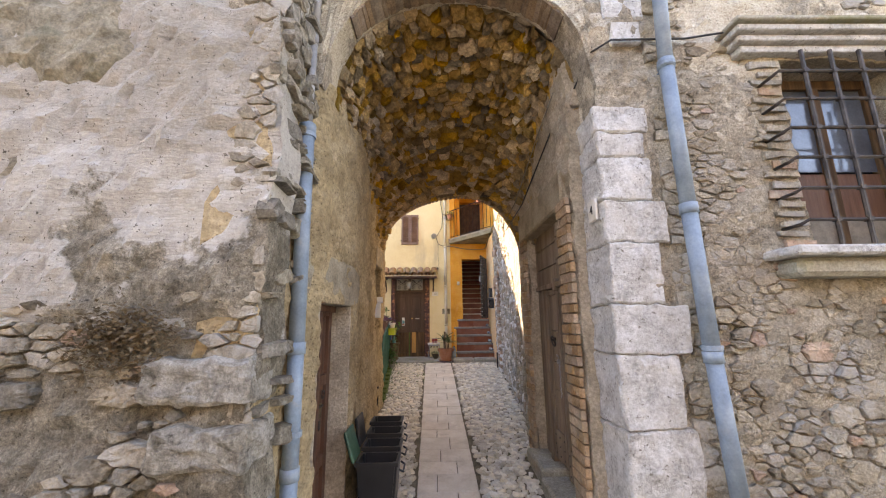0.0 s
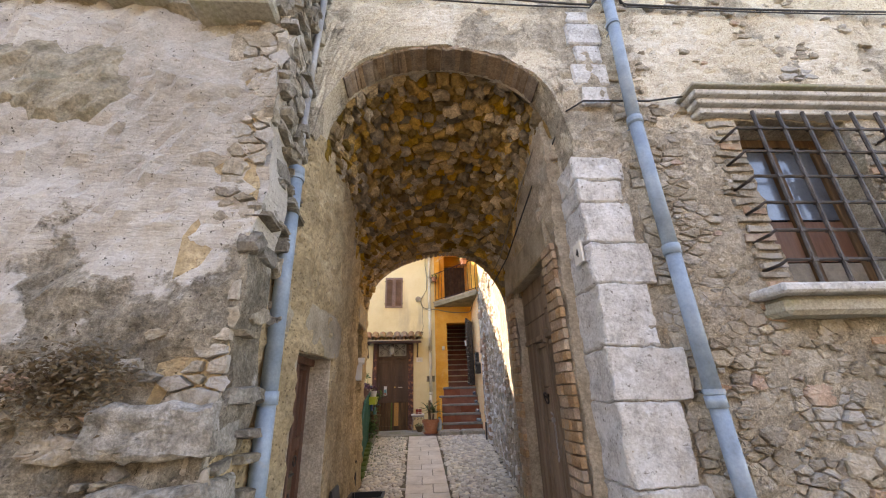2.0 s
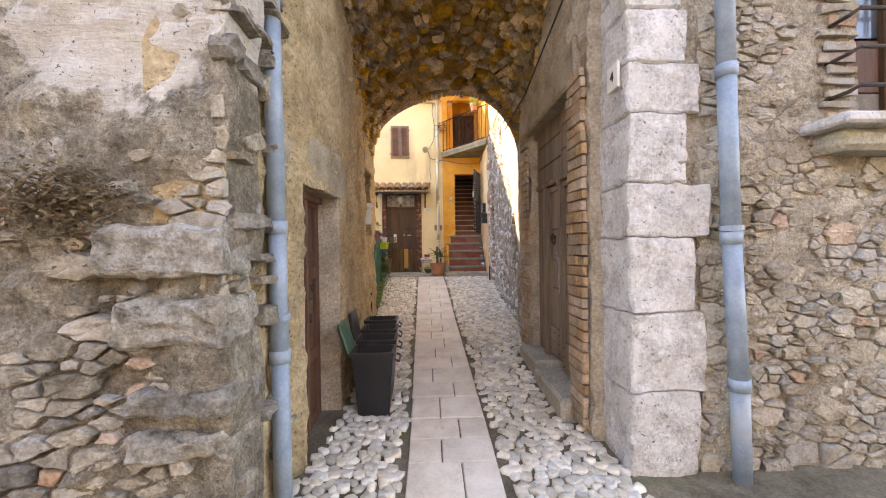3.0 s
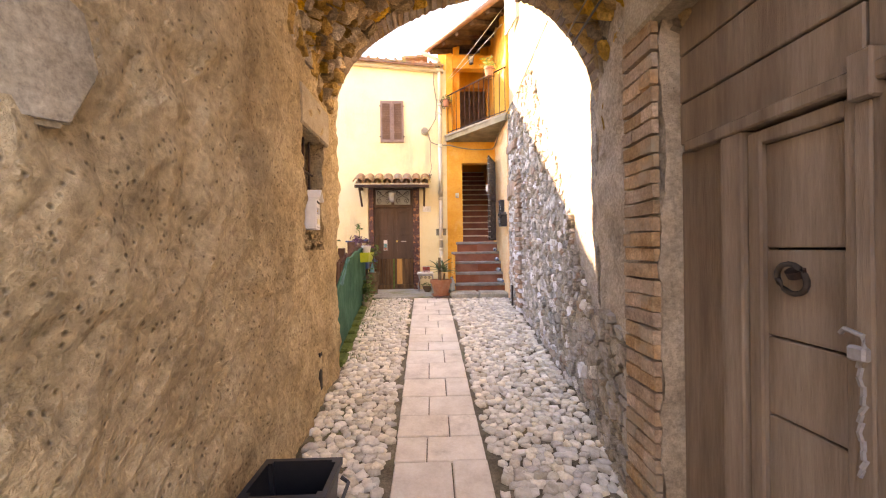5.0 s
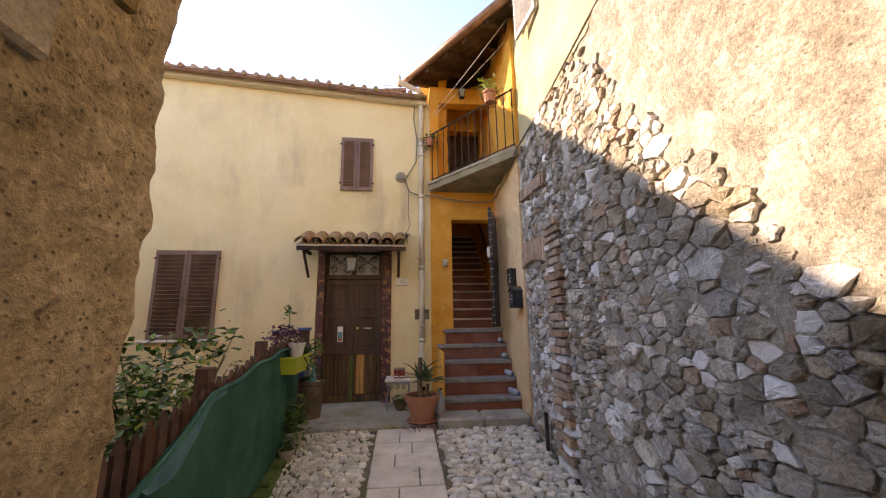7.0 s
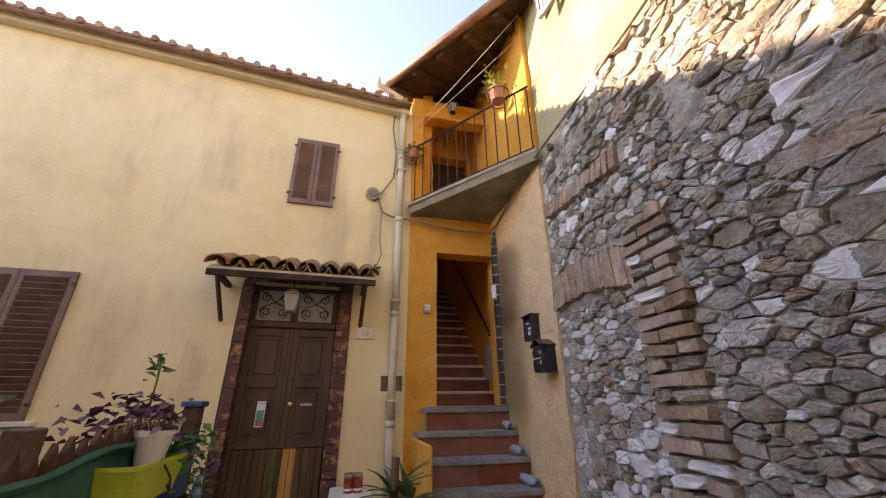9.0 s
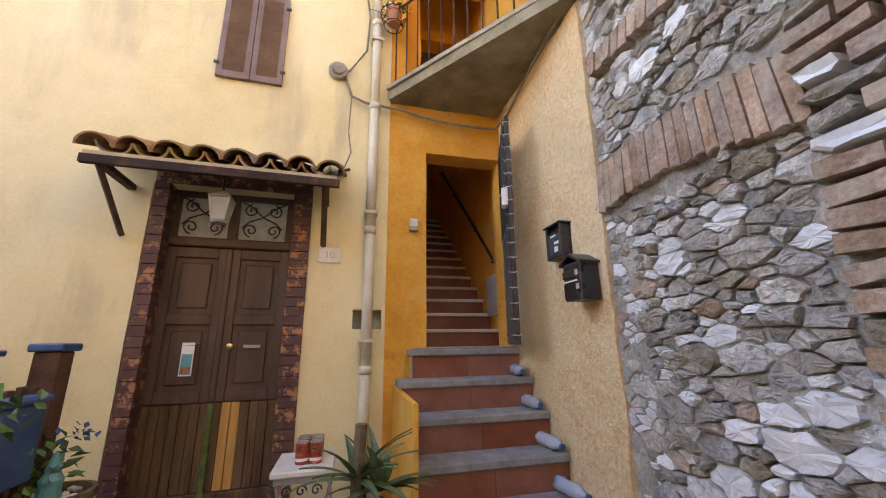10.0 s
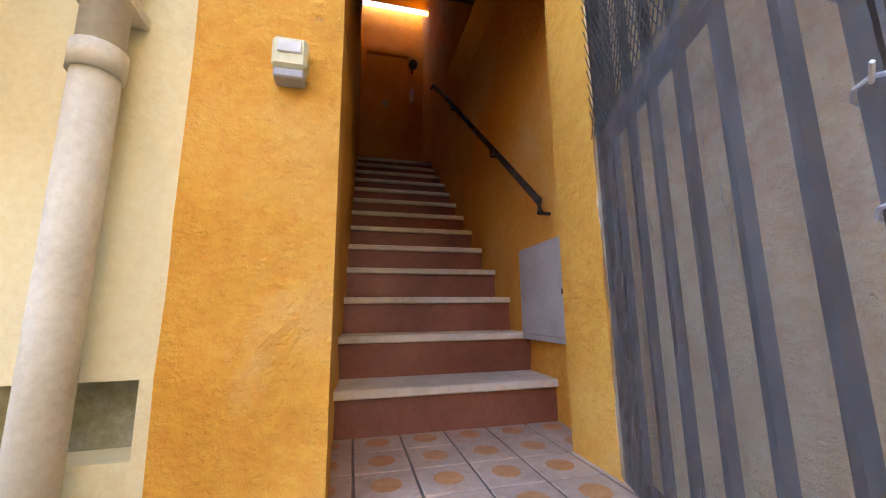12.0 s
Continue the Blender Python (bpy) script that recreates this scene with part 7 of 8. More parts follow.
potted("small_pot", "small grey pot with low weeds by the kerb", (-1.10, 9.02, ground_z(9.0)), 0.07, 0.11, M["concrete"], M["leaf"], 60, (0.04, 0.04, 0.04), 0.05, 42)

# fence with shade net
FA, FB = Vector((-1.02, 6.66, 0)), Vector((-1.26, 9.78, 0))
fd = (FB - FA).normalized()
fl2 = (FB - FA).length
fn = Vector((fd.y, -fd.x, 0))
if fn.x < 0:
    fn = -fn
fe = thing("picket_fence", "dark brown pointed picket fence beside the garden", "fence", (-1.15, 8.2, 0.4))
def fence_z(s):
    return ground_z(6.66 + s) + 0.10
for k in range(34):
    s = 0.03 + k * (fl2 - 0.06) / 33
    p = FA + fd * s
    zt = fence_z(s) + 0.93 + 0.05 * (s / fl2) + 0.012 * math.sin(k * 2.1)
    bm = bmesh.new()
    w = 0.030
    prof = [(-w, fence_z(s) - 0.1), (w, fence_z(s) - 0.1), (w, zt - 0.05), (0, zt), (-w, zt - 0.05)]
    f0 = [bm.verts.new(p + fd * u + Vector((0, 0, z)) + fn * 0.008) for u, z in prof]
    f1 = [bm.verts.new(p + fd * u + Vector((0, 0, z)) - fn * 0.010) for u, z in prof]
    bm.faces.new(f0)
    bm.faces.new(list(reversed(f1)))
    for i in range(5):
        bm.faces.new((f0[i], f1[i], f1[(i + 1) % 5], f0[(i + 1) % 5]))
    part("picket", bm, M["fence_wood"], fe)
for h_ in (0.15, 0.75):
    part("fence_rail", tube(bmesh.new(), [FA + Vector((0, 0, fence_z(0) + h_)) - fn * 0.03, FB + Vector((0, 0, fence_z(fl2) + h_)) - fn * 0.03], 0.025, 4), M["fence_wood"], fe)
for s in (0.9, 1.9, fl2 - 0.02):
    p = FA + fd * s - fn * 0.05
    part("fence_post", boxes(((p.x - 0.04, p.y - 0.04, fence_z(s) - 0.15), (p.x + 0.04, p.y + 0.04, fence_z(s) + 1.02)), bevel=0.006), M["fence_wood"], fe)
net = bmesh.new()
ns_, nz_ = 60, 14
vv_ = []
for i in range(ns_ + 1):
    s = fl2 * i / ns_
    top = 0.88 if s > 0.8 else 0.64 + 0.30 * s
    top += 0.02 * math.sin(s * 5)
    row = []
    for j in range(nz_ + 1):
        p = FA + fd * s + fn * (0.020 + 0.012 * noise.noise(Vector((s * 3, j * 0.35, 0))) + 0.005 * math.sin(s * 40))
        row.append(net.verts.new(p + Vector((0, 0, fence_z(s) - 0.06 + (top + 0.06) * j / nz_))))
    vv_.append(row)
for i in range(ns_):
    for j in range(nz_):
        net.faces.new((vv_[i][j], vv_[i + 1][j], vv_[i + 1][j + 1], vv_[i][j + 1]))
tagged(part("shade_net", net, M["net"], smooth=True), "dark green shade netting stretched over the fence", "netting")
tagged(part("net_edge", tube(bmesh.new(), [FA + fd * s + fn * 0.03 + Vector((0, 0, fence_z(s) + (0.88 if s > 0.8 else 0.64 + 0.30 * s) + 0.012 * math.sin(s * 9))) for s in [fl2 * i / 30 for i in range(31)]], 0.016, 5), M["net"]), "rolled green hem of the netting", "netting")
setting("garden_kerb", boxes(*[((FA + fd * s).x - 0.10, (FA + fd * s).y, ground_z(6.66 + s) - 0.1) and (((FA + fd * s).x - 0.08, (FA + fd * s).y, ground_z(6.66 + s) - 0.15), ((FA + fd * s).x + 0.11, (FA + fd * s).y + 0.305, ground_z(6.66 + s) + 0.055)) for s in [0.31 * i for i in range(10)]], bevel=0.02), M["moss"], "mossy kerb along the foot of the fence", "kerb")
gd = setting("garden_bed", boxes(((-6.7, 6.66, 0.2), (-1.30, 11.0, 0.46))), M["soil"], "dark garden soil behind the fence", "ground")

# torn blue end of the netting, folded over
tn = bmesh.new()
tv_ = []
for i in range(13):
    s = 0.25 + 0.75 * i / 12
    row = []
    for j in range(5):
        hang = (0.05 + 0.11 * math.sin(math.pi * min(1.0, i / 9))) * j / 4
        row.append(tn.verts.new(FA + fd * s + fn * (0.036 + 0.02 * noise.noise(Vector((s * 6, j * 0.7, 3)))) + Vector((0, 0, fence_z(s) + 0.64 + 0.30 * min(s, 0.8) + 0.02 - hang))))
    tv_.append(row)
for i in range(12):
    for j in range(4):
        tn.faces.new((tv_[i][j], tv_[i + 1][j], tv_[i + 1][j + 1], tv_[i][j + 1]))
tagged(part("net_flap", tn, M["net_blue"], smooth=True), "torn blue flap folded over the netting", "netting")

# garden bush
bu = thing("garden_bush", "leafy green bush with small white flowers behind the fence", "bush", (-1.9, 8.5, 0.46))
bs = bmesh.new()
rnd = random.Random(9)
for k in range(16):
    a = rnd.uniform(0, 6.28)
    tube(bs, [(-1.9, 8.5, 0.46), (-1.9 + 0.2 * math.cos(a), 8.5 + 0.3 * math.sin(a), 1.0), (-1.9 + 0.42 * math.cos(a), 8.5 + 0.7 * math.sin(a), rnd.uniform(1.2, 1.8))], [0.012, 0.009, 0.004], 5)
part("branches", bs, M["stem"], bu)
for k in range(12):
    tagged(part("leaf_clump", leaves(120, (-1.95 + rnd.gauss(0, 0.2), 8.4 + rnd.gauss(0, 0.38), rnd.uniform(1.0, 1.62)), (0.14, 0.16, 0.11), 0.085, 50 + k), M["leaf_pale"] if k % 3 == 0 else M["leaf"], bu), kind="stuff")
part("blossom", leaves(60, (-1.85, 8.5, 1.45), (0.2, 0.3, 0.12), 0.035, 77), M["white_paint"], bu, "small white blossom")
# planters on the fence end
pt = thing("window_box", "lime green plastic planter hooked on the fence", "planter", (-1.12, 9.25, 1.30))
def trough(x0, x1, y0, y1, z0, z1, t=0.75):
    bm = bmesh.new()
    cx, cy, hx, hy = (x0 + x1) / 2, (y0 + y1) / 2, (x1 - x0) / 2, (y1 - y0) / 2
    def ring(k, z, off=0):
        return [bm.verts.new((cx + sx * (hx * k - off), cy + sy * (hy * (k + 1) / 2 - off), z)) for sx, sy in ((-1, -1), (1, -1), (1, 1), (-1, 1))]
    rs = [ring(t, z0), ring(0.97, z1 - 0.02), ring(1.04, z1 - 0.018), ring(1.04, z1), ring(0.95, z1), ring(t, z0 + 0.03, 0.005)]
    for a, c in zip(rs, rs[1:]):
        for i in range(4):
            bm.faces.new((a[i], a[(i + 1) % 4], c[(i + 1) % 4], c[i]))
    bm.faces.new(list(reversed(rs[0])))
    bm.faces.new(rs[-1])
    return bm
part("trough", trough(-1.22, -1.03, 8.95, 9.45, 1.28, 1.44), M["lime_plastic"], pt)
part("soil", boxes(((-1.20, 8.98, 1.39), (-1.05, 9.42, 1.41))), M["soil"], pt)
part("foliage", leaves(110, (-1.10, 9.50, 1.46), (0.06, 0.12, 0.06), 0.07, 61), M["leaf"], pt)
part("wire_hook", tube(bmesh.new(), [(-1.05, 9.2, 1.44), (-1.0, 9.22, 1.36), (-1.02, 9.3, 1.29), (-1.06, 9.35, 1.32)], 0.005, 5), M["iron"], pt)
wp = potted("flower_pot", "white plastic pot of purple trailing plants", (-1.13, 9.27, 1.41), 0.085, 0.15, M["white_paint"], M["leaf_purple"], 45, (0.05, 0.07, 0.04), 0.055, 62)
cpn = thing("window_box", "cream plastic planter with purple foliage on the fence", "planter", (-1.30, 9.6, 1.42))
part("trough", trough(-1.40, -1.22, 9.38, 9.86, 1.44, 1.60), M["cream_plastic"], cpn)
part("soil", boxes(((-1.38, 9.40, 1.55), (-1.24, 9.84, 1.57))), M["soil"], cpn)
part("foliage", leaves(80, (-1.32, 9.45, 1.67), (0.05, 0.17, 0.04), 0.06, 63), M["leaf_purple"], cpn)
tagged(part("trailing_stem", leaves(36, (-1.28, 9.0, 1.62), (0.03, 0.17, 0.04), 0.07, 64), M["leaf_purple"], cpn), kind="stuff")
part("tall_shoot", tube(bmesh.new(), [(-1.31, 9.55, 1.57), (-1.30, 9.54, 1.80), (-1.31, 9.55, 1.93)], 0.006, 5), M["leaf"], cpn)
part("shoot_leaves", leaves(14, (-1.31, 9.53, 1.90), (0.02, 0.02, 0.04), 0.07, 65), M["leaf"], cpn)
gp = thing("gate_post", "brown wooden post with a blue cap by the door", "post", (-1.36, 10.42, 0.5))
part("post", boxes(((-1.42, 10.36, 0.45), (-1.31, 10.47, 1.66)), bevel=0.006), M["fence_wood"], gp)
part("cap", boxes(((-1.44, 10.34, 1.66), (-1.29, 10.49, 1.70)), bevel=0.008), M["blue_plastic"], gp, "blue painted cap")
gp2 = thing("gate_post", "brown wooden post with a blue cap in the garden", "post", (-1.62, 10.3, 0.5))
part("post", boxes(((-1.68, 10.25, 0.45), (-1.57, 10.36, 1.64)), bevel=0.006), M["fence_wood"], gp2)
part("cap", boxes(((-1.71, 10.22, 1.64), (-1.54, 10.39, 1.67)), bevel=0.006), M["blue_plastic"], gp2, "dark blue cap")
gg = thing("garden_gate", "low brown picket gate with a blue letter box", "gate", (-1.33, 10.05, 0.5))
for k in range(7):
    y = 9.84 + k * 0.075
    part("picket", boxes(((-1.36, y, 0.52), (-1.335, y + 0.045, 1.50 + 0.01 * (k % 2))), bevel=0.004), M["fence_wood"], gg)
for z in (0.75, 1.35):
    part("gate_rail", boxes(((-1.385, 9.82, z), (-1.362, 10.36, z + 0.06))), M["fence_wood"], gg)
bx = thing("letter_box", "deep blue metal letter box on the garden gate", "mailbox", (-1.28, 10.1, 1.12))
part("body", boxes(((-1.333, 10.0, 1.12), (-1.24, 10.24, 1.44)), bevel=0.008), M["blue_plastic"], bx)
part("lid", boxes(((-1.333, 9.985, 1.442), (-1.225, 10.255, 1.475)), bevel=0.012), M["blue_plastic"], bx)

# ---- pieces of walls, vault and paving ----
def stone_shape(seed, rough=0.22, n=8, flat=1.0, square=0.85):
    """Vertices and faces of one uneven stone: about 1 wide, 1 high, 1 thick, its back at z 0."""
    rnd = random.Random(seed)
    verts, faces = [], []
    angs = [(k + rnd.uniform(-0.3, 0.3)) * math.tau / n for k in range(n)]
    rad = []
    for a in angs:
        c, s = abs(math.cos(a)), abs(math.sin(a))
        p = 2 + 6 * square
        rad.append(0.5 / (c ** p + s ** p) ** (1 / p) * (1 + rnd.uniform(-rough, rough * 0.35)))
    for k, z in ((1.02, -0.3), (1.0, 0.55), (0.95, 0.86), (flat * 0.80, 1.0)):
        for a, r in zip(angs, rad):
            verts.append((r * k * math.cos(a), r * k * math.sin(a), z + (rnd.uniform(-0.22, 0.22) if z > 0.6 else 0)))
    verts.append((rnd.uniform(-0.1, 0.1), rnd.uniform(-0.1, 0.1), 1.0 + rnd.uniform(-0.15, 0.12)))
    for r in range(3):
        for k in range(n):
            faces.append((r * n + k, r * n + (k + 1) % n, (r + 1) * n + (k + 1) % n, (r + 1) * n + k))
    for k in range(n):
        faces.append((3 * n + k, 3 * n + (k + 1) % n, 4 * n))
    return verts, faces


def brick_shape(seed, chip=0.05):
    """Vertices and faces of one worn brick, about 1 wide, 1 high, 1 thick."""
    rnd = random.Random(seed)
    verts, faces = [], []
    cor = [(sx * (0.5 - rnd.uniform(0, chip * 0.5)), sy * (0.5 - rnd.uniform(0, chip * 1.6))) for sx, sy in ((-1, -1), (0, -1), (1, -1), (1, 1), (0, 1), (-1, 1))]
    for k, z in ((1.0, -0.3), (1.0, 0.80), (0.955, 1.0)):
        for x, y in cor:
            verts.append((x * (1 - (1 - k) * 0.5), y * k, z + (rnd.uniform(-0.10, 0.10) if z > 0.5 else 0)))
    for r in range(2):
        for k in range(6):
            faces.append((r * 6 + k, r * 6 + (k + 1) % 6, (r + 1) * 6 + (k + 1) % 6, (r + 1) * 6 + k))
    faces += [(12, 13, 16, 17), (13, 14, 15, 16)]
    return verts, faces


def stone_meshes(name, count, material, seed, make=stone_shape, round_=False, **kw):
    out_ = []
    for i in range(count):
        v, f = make(seed + i, **kw)
        me = bpy.data.meshes.new(name)
        me.from_pydata(v, [], f)
        me.materials.append(material)
        if round_:
            for p in me.polygons:
                p.use_smooth = True
        out_.append(me)
    return out_


def courses(u0, u1, v0, v1, hh, ww, seed, wave=0.02):
    """Uneven courses of stones: centre, width, height and tilt of each."""
    rnd = random.Random(seed)
    v, out_ = v0, []
    while v < v1:
        h = rnd.uniform(*hh)
        u = u0 + rnd.uniform(-ww[1], 0)
        while u < u1:
            w = rnd.uniform(*ww) * (0.75 + 0.5 * rnd.random())
            if rnd.random() < 0.22 and h > hh[0] * 1.3:
                sp = rnd.uniform(0.4, 0.6)
                out_.append((u + w / 2, v + h * sp / 2, w, h * sp, rnd.gauss(0, 5)))
                out_.append((u + w / 2, v + h * (1 + sp) / 2, w, h * (1 - sp), rnd.gauss(0, 5)))
            else:
                k = rnd.uniform(0.9, 1.15)
                out_.append((u + w / 2, v + h / 2 + wave * math.sin(u * 2.3 + v * 3) + rnd.gauss(0, h * 0.07), w, h * k, rnd.gauss(0, 11)))
            u += w
        v += h
    return [s for s in out_ if u0 - 0.02 < s[0] < u1 + 0.02 and v0 - 0.05 < s[1] < v1 + 0.02]


def place(p, ux, vz, nz, w, h, d, tilt):
    """The matrix of a stone whose axes lie along the wall."""
    r = Matrix.Rotation(radians(tilt), 3, Vector(nz))
    a, b, c = r @ Vector(ux) * w, r @ Vector(vz) * h, Vector(nz) * d
    return Matrix(((a.x, b.x, c.x, p[0]), (a.y, b.y, c.y, p[1]), (a.z, b.z, c.z, p[2]), (0, 0, 0, 1)))


def lay(parent, items, near, name, meshes, joined_name, joined_mat, seed, shapes_kw={}, limit=300, far_label=""):
    """items: (matrix, tone). Near ones become parts of the wall, the rest one joined part."""
    rnd = random.Random(seed)
    cnt, far = 0, []
    for m, tone in items:
        if near(m.translation) and cnt < limit:
            me = meshes[tone][rnd.randrange(len(meshes[tone]))]
            ob = new(name[tone], me)
            ob.parent = parent
            ob.matrix_basis = m
            cnt += 1
        else:
            far.append((m, tone))
    for tone in sorted({t for _, t in far}):
        verts, faces = [], []
        for m, t in far:
            if t != tone:
                continue
            me = meshes[tone][rnd.randrange(len(meshes[tone]))]
            o = len(verts)
            verts += [tuple(m @ v.co) for v in me.vertices]
            faces += [tuple(i + o for i in p.vertices) for p in me.polygons]
        me = bpy.data.meshes.new(joined_name)
        me.from_pydata(verts, [], faces)
        me.materials.append(joined_mat[tone])
        if meshes[tone][0].polygons[0].use_smooth:
            for p in me.polygons:
                p.use_smooth = True
        ob = new(joined_name, me)
        ob.parent = parent
        tagged(ob, far_label, kind="stuff")

def cells(u0, u1, v0, v1, size, seed, asp=1.45, spread=0.55):
    """Uneven stones that fill a stretch of wall, each as its outline: the ground nearest to one of many scattered centres."""
    rnd = random.Random(seed)
    rows, pts = {}, []
    tries = int((u1 - u0) * (v1 - v0) / (size * size * asp) * 9)
    for _ in range(tries):
        u, v = rnd.uniform(u0, u1), rnd.uniform(v0, v1)
        r = size * (1 - spread * 0.5 + spread * rnd.random() ** 1.6 * 1.5)
        gu, gv = int(u / (size * asp)), int(v / size)
        close = False
        for i in range(gu - 2, gu + 3):
            for j in range(gv - 2, gv + 3):
                for k in rows.get((i, j), ()):
                    p = pts[k]
                    if ((p[0] - u) / asp) ** 2 + (p[1] - v) ** 2 < (0.5 * (r + p[2])) ** 2:
                        close = True
        if not close:
            rows.setdefault((gu, gv), []).append(len(pts))
            pts.append((u, v, r))
    out_ = []
    for u, v, r in pts:
        gu, gv = int(u / (size * asp)), int(v / size)
        near = sorted((((pts[k][0] - u) / asp) ** 2 + (pts[k][1] - v) ** 2, k) for i in range(gu - 3, gu + 4) for j in range(gv - 3, gv + 4) for k in rows.get((i, j), ()))
        q = size * 1.5
        poly = [(u - q * asp, v - q), (u + q * asp, v - q), (u + q * asp, v + q), (u - q * asp, v + q)]
        for _, k in near[1:22]:
            nu, nv = (pts[k][0] - u) / asp ** 2, pts[k][1] - v
            mid = nu * (pts[k][0] + u) / 2 + nv * (pts[k][1] + v) / 2 + (r * r - pts[k][2] ** 2) * 0.16
            nxt = []
            for a, b in zip(poly, poly[1:] + poly[:1]):
                da, db = nu * a[0] + nv * a[1] - mid, nu * b[0] + nv * b[1] - mid
                if da <= 0:
                    nxt.append(a)
                if da * db < 0:
                    f = da / (da - db)
                    nxt.append((a[0] + (b[0] - a[0]) * f, a[1] + (b[1] - a[1]) * f))
            poly = nxt
        if len(poly) > 2:
            cu = sum(p[0] for p in poly) / len(poly)
            cv = sum(p[1] for p in poly) / len(poly)
            out_.append((cu, cv, poly))
    return out_


def rubble_stone(u, v, poly, gap, depth, pos, rnd):
    """Vertices and faces of one broken stone on its outline: worn corners, a skew uneven face."""
    ring = []
    n = len(poly)
    for k in range(n):
        a, b, c = poly[k - 1], poly[k], poly[(k + 1) % n]
        for o, f in ((a, rnd.uniform(0.04, 0.17)), (c, rnd.uniform(0.04, 0.17))):
            ring.append((b[0] + (o[0] - b[0]) * f, b[1] + (o[1] - b[1]) * f))
        if abs(b[0] - c[0]) + abs(b[1] - c[1]) > 0.035:
            f = rnd.uniform(0.38, 0.62)
            q = rnd.uniform(-0.02, 0.14)
            mx, my = b[0] + (c[0] - b[0]) * f, b[1] + (c[1] - b[1]) * f
            ring.append((mx + (u - mx) * q, my + (v - my) * q))
    ru = max(abs(p[0] - u) for p in ring) + 1e-6
    rv = max(abs(p[1] - v) for p in ring) + 1e-6
    k = max(0.5, 1 - gap * rnd.uniform(0.4, 2.6) / min(ru, rv))
    tu, tv = rnd.gauss(0, 0.16), rnd.gauss(0, 0.16)
    m = len(ring)
    verts, faces = [], []
    for sc, d in ((k * 1.02, -0.35), (k, 0.62), (k * 0.955, 0.93), (k * 0.60, 1.0)):
        for p in ring:
            du, dv = (p[0] - u) * sc * (1 + rnd.uniform(-0.05, 0.03)), (p[1] - v) * sc * (1 + rnd.uniform(-0.05, 0.03))
            w = d * (1 + tu * du / ru + tv * dv / rv) + (rnd.uniform(-0.13, 0.13) if d > 0.5 else 0) if d > 0 else d
            verts.append(pos(u + du, v + dv, depth * w))
    verts.append(pos(u, v, depth * (1.0 + rnd.uniform(-0.12, 0.12))))
    for r in range(3):
        for i in range(m):
            faces.append((r * m + i, r * m + (i + 1) % m, (r + 1) * m + (i + 1) % m, (r + 1) * m + i))
    for i in range(m):
        faces.append((3 * m + i, 3 * m + (i + 1) % m, 4 * m))
    return verts, faces


def lay_rubble(parent, stones, pos, near, tones, joined, names, seed, gap=0.006, limit=300, flip=False):
    """stones: (u, v, outline, depth, tone). The near ones are parts of the wall, the rest one joined part for each tone."""
    rnd = random.Random(seed)
    far, cnt = {}, 0
    for u, v, poly, depth, tone in stones:
        vs_, fs_ = rubble_stone(u, v, poly, gap, depth, pos, rnd)
        if flip:
            fs_ = [tuple(reversed(f)) for f in fs_]
        c = pos(u, v, 0)
        if cnt < limit and near(c):
            me = bpy.data.meshes.new(names[tone])
            me.from_pydata([tuple(p - c) for p in vs_], [], fs_)
            me.materials.append(tones[tone])
            ob = new(names[tone], me)
            ob.parent = parent
            ob.matrix_basis = Matrix.Translation(c)
            cnt += 1
        else:
            fv, ff = far.setdefault(tone, ([], []))
            o = len(fv)
            fv += [tuple(p) for p in vs_]
            ff += [tuple(i + o for i in f) for f in fs_]
    for tone in sorted(far):
        me = bpy.data.meshes.new("far_stones")
        me.from_pydata(far[tone][0], [], far[tone][1])
        me.materials.append(joined[tone])
        ob = new("far_stones", me)
        ob.parent = parent
        tagged(ob, "", kind="stuff")

rnd = random.Random(77)
# courtyard stone wall
S_GREY = stone_meshes("stone", 14, M["wall_stone"], 100)
S_WHITE = stone_meshes("white_stone", 6, M["white_stone"], 140)
S_BRICK = stone_meshes("brick", 8, M["brick"], 160, make=brick_shape)
S_TAN = stone_meshes("stone", 12, M["tan_stone"], 180)
stones = []
for u, v, poly in cells(5.46, 7.6, 0.10, WALL_TOP, 0.066, 5, 1.6, 1.1) + cells(7.6, 9.76, 0.30, WALL_TOP, 0.053, 6, 1.85, 1.1):
    if v < ground_z(u) - 0.02:
        continue
    if 8.70 < u < 9.78 and 2.34 < v < 2.70 or 8.38 < u < 8.74 and 0.45 < v < 2.66 or 8.64 < u < 9.72 and abs(v - (3.16 + (u - 8.66) * 0.13)) < 0.09:
        continue
    plaster_line = 0.75 + max(0.0, (u - 5.4)) * 1.35 + 0.22 * noise.noise(Vector((u * 2, v * 2, 0)))
    if u < 7.7 and v > plaster_line - 0.04:
        continue
    if v > 3.55 and rnd.random() < 0.4:
        continue
    poly = [(max(5.46, min(9.76, a)), max(0.1, min(WALL_TOP - 0.01, b))) for a, b in poly]
    tone = 0
    if rnd.random() < (0.24 if u > 8.7 and 0.7 < v < 2.2 else 0.07):
        tone = 1
    elif rnd.random() < (0.13 if 8.74 < u < 9.3 and 0.5 < v < 1.6 else 0.05):
        tone = 2
    elif rnd.random() < (0.6 if u < 6.6 else 0.34):
        tone = 3
    flush = noise.noise(Vector((u * 0.9, v * 0.9, 4.0))) > 0.12 and 6.2 < u < 8.2
    stones.append((u, v, poly, rnd.uniform(0.014, 0.024) if u > 9.55 else rnd.uniform(0.020, 0.036) if flush else rnd.uniform(0.026, 0.056), tone))
S_TONES, S_JOINED = [M["wall_stone"], M["white_stone"], M["brick"], M["tan_stone"]], [M["wall_stone_j"], M["white_stone"], M["brick"], M["tan_stone_j"]]
